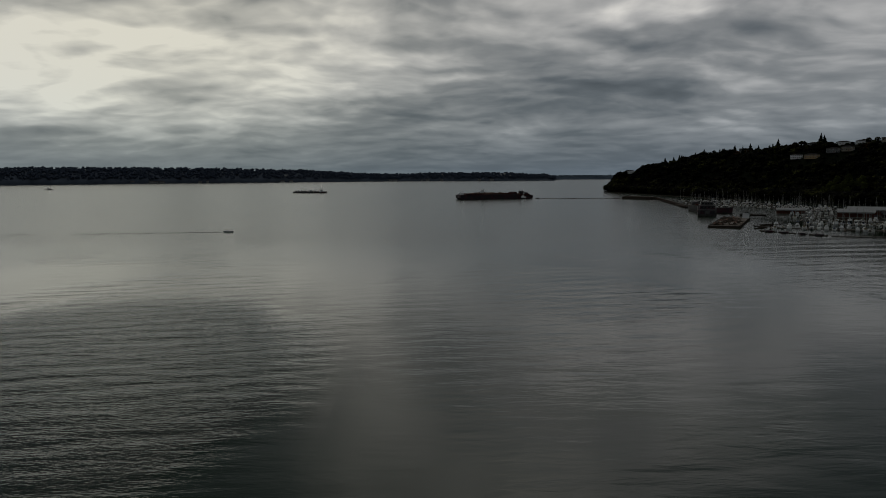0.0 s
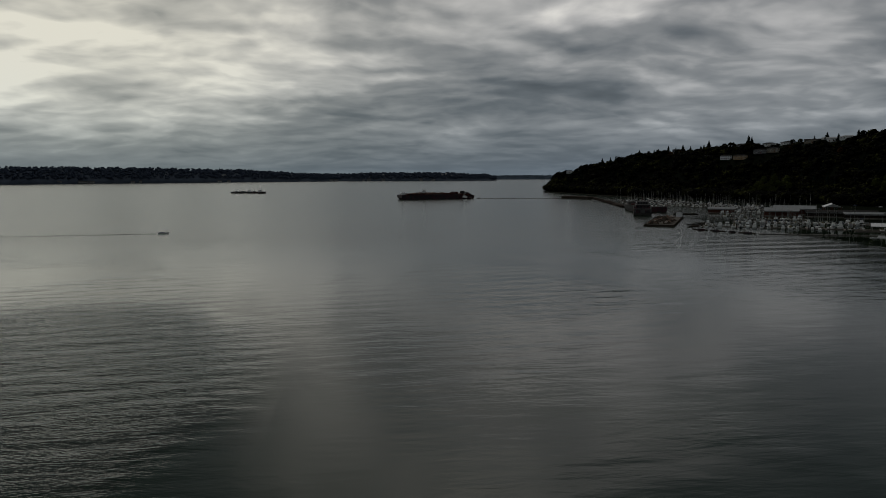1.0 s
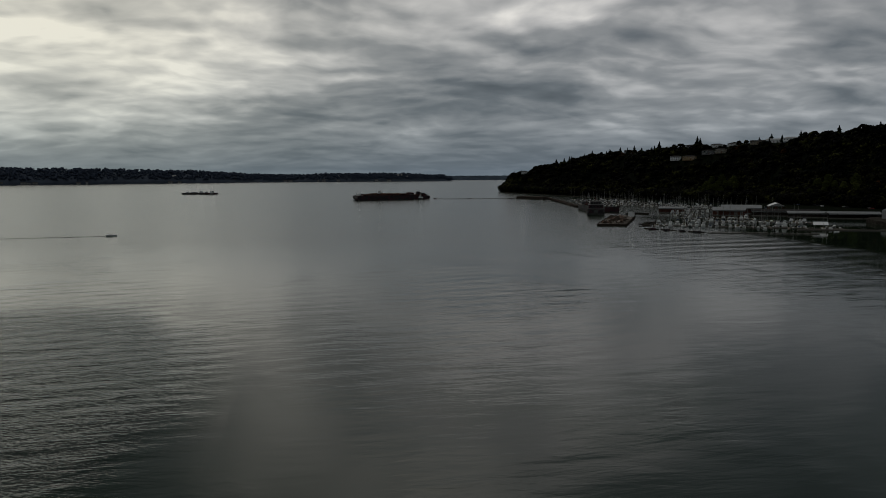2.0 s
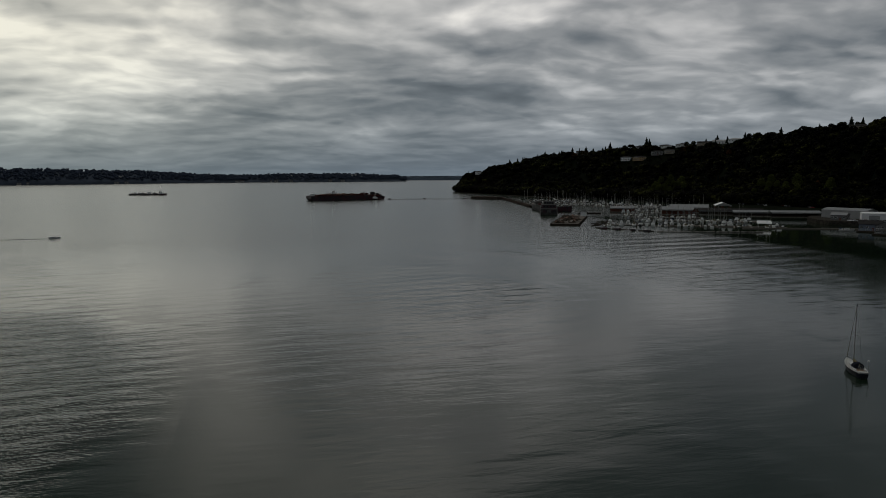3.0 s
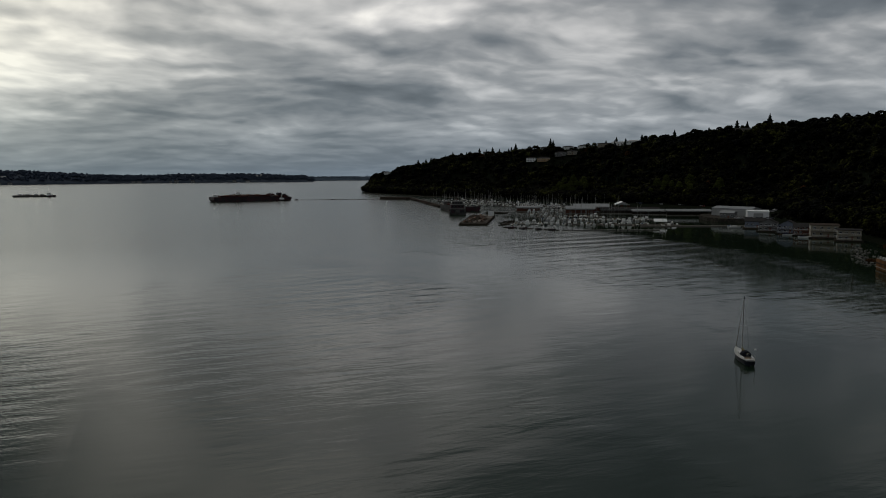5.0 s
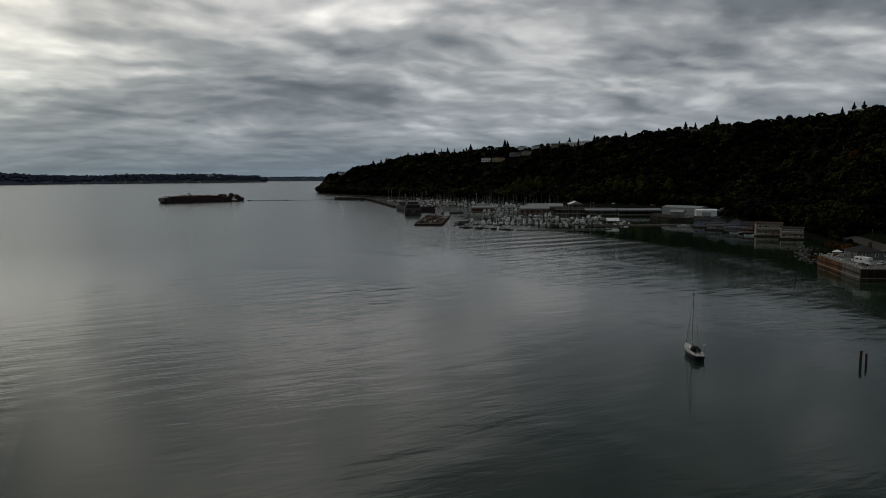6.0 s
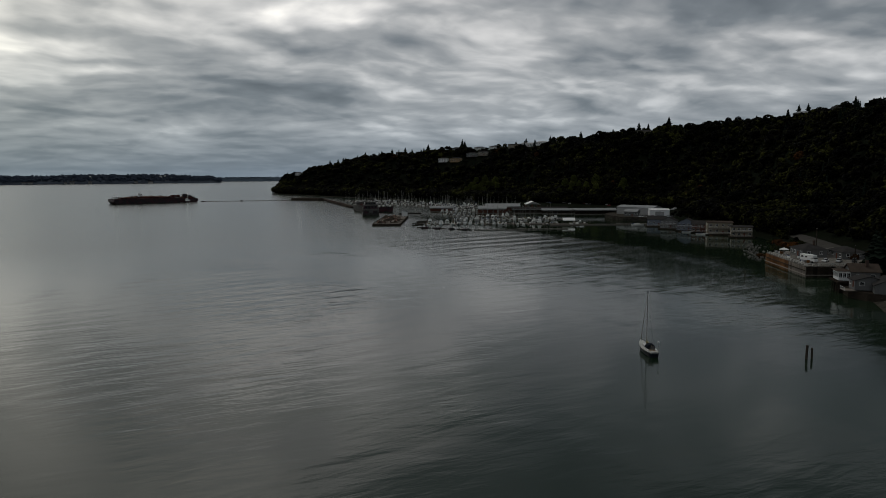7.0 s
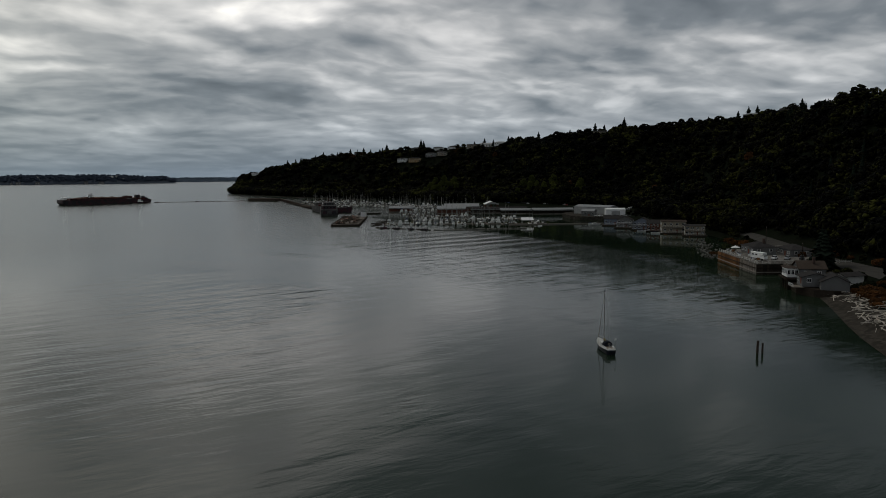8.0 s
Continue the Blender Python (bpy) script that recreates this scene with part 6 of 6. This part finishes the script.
bmesh.ops.bevel(bm, geom=[e for e in bm.edges], offset=0.15, segments=2, affect="EDGES", profile=0.5)
for sx in (-0.8, 0.8):
    box(bm, sx, 0, 0.2, 0.2, 1.0, 0.5)
tagged(part("gas_tank", bm, WHITEPAINT), "white rounded gas tank on short feet", "tank").matrix_world = pose(230.5, 139, ground_z(230.5, 139), 0, 0, -20)
bm = bmesh.new()
prism(bm, [(223, 150), (214.5, 141.5), (212.5, 134), (214, 128.5), (222, 124.5), (233, 131), (234, 146)], -1.5, 2.55)
tagged(part("sea_wall", bm, TIMBER), "dark timber bulkhead under the beach houses", "wall", kind="structure")
# low deck and fence in front of the wing
yard = thing("beach_deck", pose(214.0, 139.5, 2.6, 0, 0, H2), "weathered plank deck with a low rail before the beach house", "deck")
for i in range(9):
    bm = bmesh.new()
    box(bm, -2.4 + 0.6 * i, -1.6, 0.06, 0.55, 3.4, 0.1)
    part("plank", bm, PLANK, yard)
for i in range(6):
    bm = bmesh.new()
    box(bm, -2.5 + i, -3.2, 0.55, 0.09, 0.09, 1.0)
    part("rail_post", bm, WHITEPAINT, yard)
bm = bmesh.new()
box(bm, 0, -3.2, 1.05, 5.4, 0.1, 0.08)
part("rail", bm, WHITEPAINT, yard)

# beach and road on the flat shore
def strip(name, s0, s1, u0, u1, material, lift, label, category, n=40, k=6):
    verts = [land(lerp(s0, s1, i / n), lerp(u0, u1, j / k)) + Vector((0, 0, lift)) for i in range(n + 1) for j in range(k + 1)]
    faces = [(i * (k + 1) + j, i * (k + 1) + j + 1, (i + 1) * (k + 1) + j + 1, (i + 1) * (k + 1) + j) for i in range(n) for j in range(k)]
    return tagged(mesh_object(name, verts, faces, material, True), label, category, kind="structure")


strip("beach", 11.6, 15.5, -0.25, 0.42, SAND, 0.06, "brown gravel beach sloping into the bay", "beach")
strip("point_beach", 0.1, 2.6, -0.05, 0.14, SAND, 0.08, "narrow gravel beach under the wooded point", "beach")
strip("road", 9.2, 15.0, 0.6, 0.92, ASPHALT, 0.12, "dark asphalt shore road below the bluff", "road", 60, 3)

# ---------------------------------------------------------------- driftwood
logs = []
for k in range(7):
    bm = bmesh.new()
    p = Vector((0, 0, 0))
    way = Vector((1, 0, 0))
    r = 0.26
    L = 1.35
    for i in range(6):
        q = p + way * L
        rod(bm, p, q, r, r * 0.88, 7)
        r *= 0.87
        p = q
        way = (way + Vector((0, 0.04 * math.sin(k * 2 + i), 0.02 * math.cos(k + i)))).normalized()
    if k % 2 == 0:
        for a in range(5):
            rod(bm, (0, 0, 0), (-0.5, 0.55 * math.cos(a * 1.3), 0.45 * math.sin(a * 1.3)), 0.16, 0.05, 5)
    if k % 3 == 1:
        rod(bm, (2.5, 0, 0), (3.6, 0.9, 0.7), 0.1, 0.04, 5)
    me = bpy.data.meshes.new("driftwood_log")
    bm.to_mesh(me)
    bm.free()
    me.materials.append(DRIFT)
    logs.append(me)
dr = np.random.default_rng(5)
for i in range(260):
    f = dr.random()
    s = lerp(12.1, 13.9, f) if i % 3 else 12.76 + dr.normal(0, 0.13)
    u = 0.08 + 0.16 * dr.random() ** 1.4 + (0.1 * dr.random() if s > 12.4 else 0)
    p = land(s, u)
    a = spline(SHORE, min(TOTAL, s + 0.1)) - spline(SHORE, s - 0.1)
    tn = math.degrees(math.atan2(a[1], a[0])) + dr.normal(0, 38)
    ob = tagged(new("driftwood_log", logs[int(dr.integers(7))]), "bleached grey driftwood log stranded on the beach", "driftwood", "driftwood on the beach")
    sc = 0.25 + 0.6 * dr.random() ** 1.5
    ob.matrix_world = pose(p.x, p.y, p.z + 0.25 + 0.3 * dr.random(), 0, dr.normal(0, 4), tn) @ Matrix.Diagonal((sc, sc, sc, 1))


# ---------------------------------------------------------------- single trees and shrubs
def arr_part(name, v, t, material, parent):
    me = bpy.data.meshes.new(name)
    me.from_pydata([tuple(p) for p in v], [], [tuple(int(q) for q in f) for f in t])
    me.materials.append(material)
    ob = new(name, me)
    ob.parent = parent
    return ob


def tree(kind, seed, label, group, leafmat=None, height=None):
    ob = thing("tree", None, label, "tree", group)
    r = np.random.default_rng(seed)
    bm = bmesh.new()
    if kind == "fir":
        h = height or 17
        rod(bm, (0, 0, -1), (0, 0, h * 0.95), 0.28, 0.05, 7)
        part("trunk", bm, BARK, ob)
        v, t = fir_clumps(h, h * 0.34, seed, 11, 9)
        arr_part("crown", v, t, leafmat or NEEDLE, ob)
    else:
        h = height or 10
        rod(bm, (0, 0, -1), (0.2, 0, h * 0.45), 0.32, 0.2, 7)
        for a in range(5):
            c, s_ = math.cos(a * 1.26 + seed), math.sin(a * 1.26 + seed)
            rod(bm, (0.2, 0, h * (0.3 + 0.03 * a)), (0.2 + c * h * 0.25, s_ * h * 0.25, h * (0.6 + 0.05 * a)), 0.13, 0.04, 5)
        part("trunk", bm, BARK, ob)
        v, t = leaf_clumps(230, (0.2, 0, h * 0.5), (h * 0.4, h * 0.4, h * 0.5), h * 0.075, seed, 0.7)
        arr_part("crown", v, t, leafmat or LEAF, ob)
    return ob


def shrub(seed, material, label, r=1.6):
    ob = thing("shrub", None, label, "shrub", "shrubs along the shore")
    bm = bmesh.new()
    for a in range(4):
        rod(bm, (0, 0, -0.3), (0.5 * r * math.cos(a * 1.6), 0.5 * r * math.sin(a * 1.6), r * 0.7), 0.05, 0.02, 4)
    part("stem", bm, BARK, ob)
    v, t = leaf_clumps(130, (0, 0, r * 0.35), (r, r, r * 0.7), r * 0.17, seed, 0.5)
    arr_part("foliage", v, t, material, ob)
    return ob


brow_firs = [tree("fir", 200 + k, "dark fir standing up from the bluff's skyline", "skyline trees", None, 11 + 3.2 * k) for k in range(4)]
brow_broads = [tree("broad", 220 + k, "dark round-headed tree on the bluff's skyline", "skyline trees", None, 8 + 1.5 * k) for k in range(3)]


for k, tr_ in enumerate(brow_firs + brow_broads):
    p = land(1.0 + 0.45 * k, 2.03)
    tr_.matrix_world = pose(p.x, p.y, p.z - 0.3)
# bearing and kind of the outstanding skyline trees
OUTSTANDING = [(28.2, 2), (44.0, 2), (56.4, 1), (16.3, 0), (17.4, 1), (18.6, 0), (20.2, 1), (21.6, 0), (23.4, 1), (24.9, 0), (26.4, 5), (30.9, 6), (31.4, 6),
               (32.3, 0), (33.1, 1), (33.8, 0), (35.6, 6), (36.1, 5), (36.9, 6), (37.4, 1), (40.6, 6), (41.2, 6), (41.8, 1), (42.5, 0), (43.3, 5), (46.8, 4),
               (47.4, 5), (48.2, 6), (48.9, 6), (49.6, 5), (52.2, 0), (52.9, 1), (53.5, 1), (54.6, 5), (55.3, 6), (58.2, 6), (59.5, 6)]
pool_ = brow_firs + brow_broads
for deg, k in OUTSTANDING:
    s = at_bearing(deg, 2.02)
    p = land(s, 2.02)
    copy_thing(pool_[k], pose(p.x, p.y, p.z - (2.8 if k > 3 else 0.4), 0, 0, 57 * deg))
br = np.random.default_rng(77)
for i in range(190):
    s = 0.15 + 9.5 * br.random() ** 1.1
    u = 1.97 + 0.07 * br.random()
    p = land(s, u)
    if not clear_of_houses(p) or (in_meadow(p, u) and br.random() < 0.75):
        continue
    k = int(br.choice([0, 0, 1, 4, 5, 6] if s < 4.0 else [0, 4, 4, 5, 5, 6]))
    sc = 0.45 + 0.65 * br.random()
    copy_thing(pool_[k], pose(p.x, p.y, p.z - (2.4 if k > 3 else 0.6), 0, 0, 360 * br.random()) @ Matrix.Diagonal((sc, sc, sc, 1)))

# light green trees low on the bluff, and a rust-coloured one
bright = tree("broad", 301, "light green broadleaf tree low on the bluff", "light green trees", BRIGHTLEAF, 17)


for k, (deg, rise) in enumerate(((28.7, -1.4), (29.1, -1.0), (29.5, -1.5), (29.9, -0.9), (30.3, -1.4), (30.6, -1.0), (28.9, -1.7), (29.8, -1.8), (36.2, -1.3), (36.8, -1.0), (38.4, -1.0), (40.5, -1.3))):
    p = on_slope(deg, rise)
    m = pose(p.x - 7, p.y - 12, p.z - 4, 0, 0, 70 * k)
    if k == 0:
        bright.matrix_world = m
    else:
        copy_thing(bright, m)
    for j in range(2):
        q = land(at_bearing(deg + 0.35 * (j * 2 - 1) + 0.1 * math.sin(5.0 * k), 1.2), 1.2)
        copy_thing(bright, pose(q.x - 7 + 4 * math.sin(3.0 * k + j), q.y - 9, p.z - 6 + 2 * math.cos(2.0 * k + j), 0, 0, 40 * k + 90 * j) @ Matrix.Diagonal((0.7, 0.7, 0.62, 1)))
rusty = tree("broad", 303, "rust-coloured autumn tree on the bluff", "autumn trees", SHRUB, 11)
p = on_slope(53.0, 0.5)
rusty.matrix_world = pose(p.x - 5, p.y - 4, p.z)
for deg, rise in ((40.0, -1.2), (45.5, -2.0), (46.3, -1.6), (34.0, 1.2)):
    p = on_slope(deg, rise)
    copy_thing(rusty, pose(p.x - 4, p.y - 5, p.z - 2, 0, 0, deg * 40))

shrubs = [shrub(400, SHRUB, "rust-coloured shrub beside the shore road", 2.2), shrub(401, SHRUBGREEN, "dark green shrub beside the shore road", 2.0),
          shrub(402, SHRUB, "large rust-coloured shrub under the bluff", 3.4), shrub(403, SHRUBGREEN, "large green shrub under the bluff", 3.2)]
spots = [(289, 226, 2), (294, 222, 0), (284, 231, 2), (277, 182, 2), (283, 178, 0), (280, 186, 2), (285, 172, 2), (281, 163, 0), (290, 181, 2), (271, 146, 2), (266, 135, 2), (262, 128, 0), (203, 96, 2),
         (222, 126, 1), (219, 121, 3), (214, 118, 2), (213, 114.5, 2), (204, 108, 0), (202, 109, 0), (228, 125, 1), (236, 133, 3), (217, 114, 3), (213, 110, 2),
         (207, 112, 2), (210, 117, 0), (216, 123, 0), (197, 106, 0), (224, 118, 2), (220, 108, 2), (212, 102, 3),
         (271, 172, 1), (266, 168, 3), (300, 236, 1), (310, 245, 3), (240, 140, 1), (216, 112, 3), (226, 118, 1), (232, 122, 3), (188, 78, 3), (182, 68, 1),
         (318, 240, 2), (312, 236, 0), (305, 231, 2), (322, 248, 2), (328, 256, 0), (334, 262, 2), (300, 228, 3), (340, 270, 3), (325, 246, 3), (309, 228, 2)]
for k, (x, y, w) in enumerate(spots):
    m = pose(x, y, ground_z(x, y) - 0.1, 0, 0, 71 * k)
    if k == 0:
        shrubs[2].matrix_world = m
    elif k == 1:
        shrubs[0].matrix_world = m
    elif k == 13:
        shrubs[1].matrix_world = m
    elif k == 14:
        shrubs[3].matrix_world = m
    else:
        copy_thing(shrubs[w], m)
shore_trees = [tree("broad", 310, "dark broadleaf tree behind the beach houses", "shore trees", None, 12), tree("fir", 312, "dark fir behind the beach houses", "shore trees", None, 15)]
for k, (x, y, w) in enumerate(((255, 159, 1), (259, 156, 0), (251, 155, 1), (230, 118, 0), (222, 108, 1), (214, 98, 0), (205, 88, 0))):
    m = pose(x, y, ground_z(x, y), 0, 0, 90 * k)
    if k < 2:
        shore_trees[w].matrix_world = m
    else:
        copy_thing(shore_trees[w], m)

# ---------------------------------------------------------------- houses on the bluff
for k, ((x, y, z, deg), (w, d, h, wm, rm, lab)) in enumerate(zip(BROW_HOUSES, (
        (14, 9, 5, WHITEPAINT, DARKROOF, "pale flat-roofed house on the wooded point"),
        (15, 10, 4, GREYSIDING, DARKROOF, "grey house among trees on the skyline"),
        (17, 10, 5, GREYSIDING, DARKROOF, "grey house on the bluff's brow"),
        (13, 9, 4, WHITEPAINT, DARKROOF, "white house on the bluff's brow"),
        (18, 10, 4, WHITEPAINT, DARKROOF, "long white house on the bluff's brow"),
        (20, 10, 4, WHITEPAINT, GREYMETAL, "long pale house on the bluff's brow"),
        (16, 10, 4, GREYSIDING, DARKROOF, "grey house half hidden on the brow"),
        (16, 10, 4, CREAM, DARKROOF, "cream house below the skyline"),
        (18, 9, 4, GREYSIDING, ROOFMETAL, "pale-roofed house on the brow"),
        (16, 9, 4, GREYSIDING, DARKROOF, "grey house on the brow above the woods"),
        (18, 10, 4, WHITEPAINT, DARKROOF, "long pale low house above the mown slope"),
        (20, 10, 4, CREAM, DARKROOF, "long cream low house above the mown slope"),
        (19, 10, 4, WHITEPAINT, GREYMETAL, "long white low house above the mown slope")))):
    house("house", pose(x, y, z + (-2.2 if k in (6, 7) else 0.6), 0, 0, -deg - 8), w, d, h, 1.6, wm, rm, lab, hip=k % 2 == 0, storeys=1, front=5, group="houses on the bluff")
for (x, y, z, deg), (w, wm, lab) in zip(SLOPE_HOUSES, ((16, WHITEPAINT, "white two-storey house on the slope"), (20, OCHRE, "broad ochre two-storey house on the slope"),
                                                  (17, GREYSIDING, "grey house on the slope"), (15, CREAM, "cream house on the slope"))):
    house("house", pose(x, y, z, 0, 0, -deg - 8), w, 9, 5.4, 1.6, wm, DARKROOF, lab, storeys=2, front=6, hip=True, group="houses on the bluff")

# ---------------------------------------------------------------- buildings on the far shore
fr = np.random.default_rng(12)
for i in range(34):
    deg = -31 + 39 * fr.random()
    low_one = i % 3 > 0
    dist = (3690 if deg < -12 else 3875) + (8 if low_one else 90 + 120 * fr.random())
    w = 9 + 14 * fr.random()
    x, y = dist * math.sin(radians(deg)), dist * math.cos(radians(deg))
    workshop(pose(x, y, 3 if low_one else 20 + 12 * fr.random(), 0, 0, -deg), w, 12, 5 + 4 * fr.random(), 2, GREYMETAL if i % 3 == 0 else GREYSIDING, ROOFMETAL if i % 3 == 0 else DARKROOF,
             "distant pale building on the far shore", 2)["group"] = "buildings on the far shore"

# lamp posts and dock boxes in the marina
lamp = thing("lamp_post", None, "slim pale lamp post on a marina dock", "lamp post", "marina lamp posts")
bm = bmesh.new()
rod(bm, (0, 0, 0), (0, 0, 4.2), 0.07, 0.05, 6)
part("post", bm, ALLOY, lamp)
bm = bmesh.new()
box(bm, 0.25, 0, 4.25, 0.7, 0.2, 0.12, bevel=0.03)
part("lamp_head", bm, WHITEPAINT, lamp)
lr_ = np.random.default_rng(8)
starts = ((236, 505, 126), (280, 545, 62), (297, 583, 42), (345, 697, 100), (362, 735, 88), (318, 835, 125))
first_one = True
for sx, sy, ln in starts:
    for f in np.arange(0.08, 1.0, 0.22):
        p = Vector((sx, sy, 0)) + ROWDIR * float(f) * ln
        m = pose(p.x, p.y, 0.6, 0, 0, row_turn + 90)
        if first_one:
            lamp.matrix_world = m
            first_one = False
        else:
            copy_thing(lamp, m)
chest = thing("dock_box", None, "white dock storage box with sloped lid", "box", "dock boxes")
bm = bmesh.new()
box(bm, 0, 0, 0.35, 1.3, 0.7, 0.7, bevel=0.04)
part("body", bm, WHITEPAINT, chest)
bm = bmesh.new()
box(bm, 0, 0, 0.76, 1.38, 0.78, 0.12, taper=0.8)
part("lid", bm, WHITEPAINT, chest)
chest.matrix_world = pose(242, 502.6, 0.6, 0, 0, row_turn)
for sx, sy, ln in starts:
    for f in np.arange(0.14, 1.0, 0.17):
        p = Vector((sx, sy, 0)) + ROWDIR * float(f) * ln + SLIP * 0.7
        copy_thing(chest, pose(p.x, p.y, 0.6, 0, 0, row_turn))
# dinghies and kayaks by the floating homes
kayak = thing("kayak", pose(352, 352, 0, 0, 0, 20), "bright slender kayak afloat by a floating home", "kayak", "kayaks")
bm, _ = hull_bm(4.2, 0.65, 0.22, 0.1, 0.1, 0.6, 0.1, 0.5, 10)
part("hull", bm, RUSTPLANK, kayak, smooth=True)
bm = bmesh.new()
box(bm, -0.1, 0, 0.22, 0.9, 0.42, 0.08)
part("cockpit", bm, CANVAS, kayak)
for x, y, tn in ((348, 321, 70), (346, 300, 40)):
    copy_thing(kayak, pose(x, y, 0, 0, 0, tn))
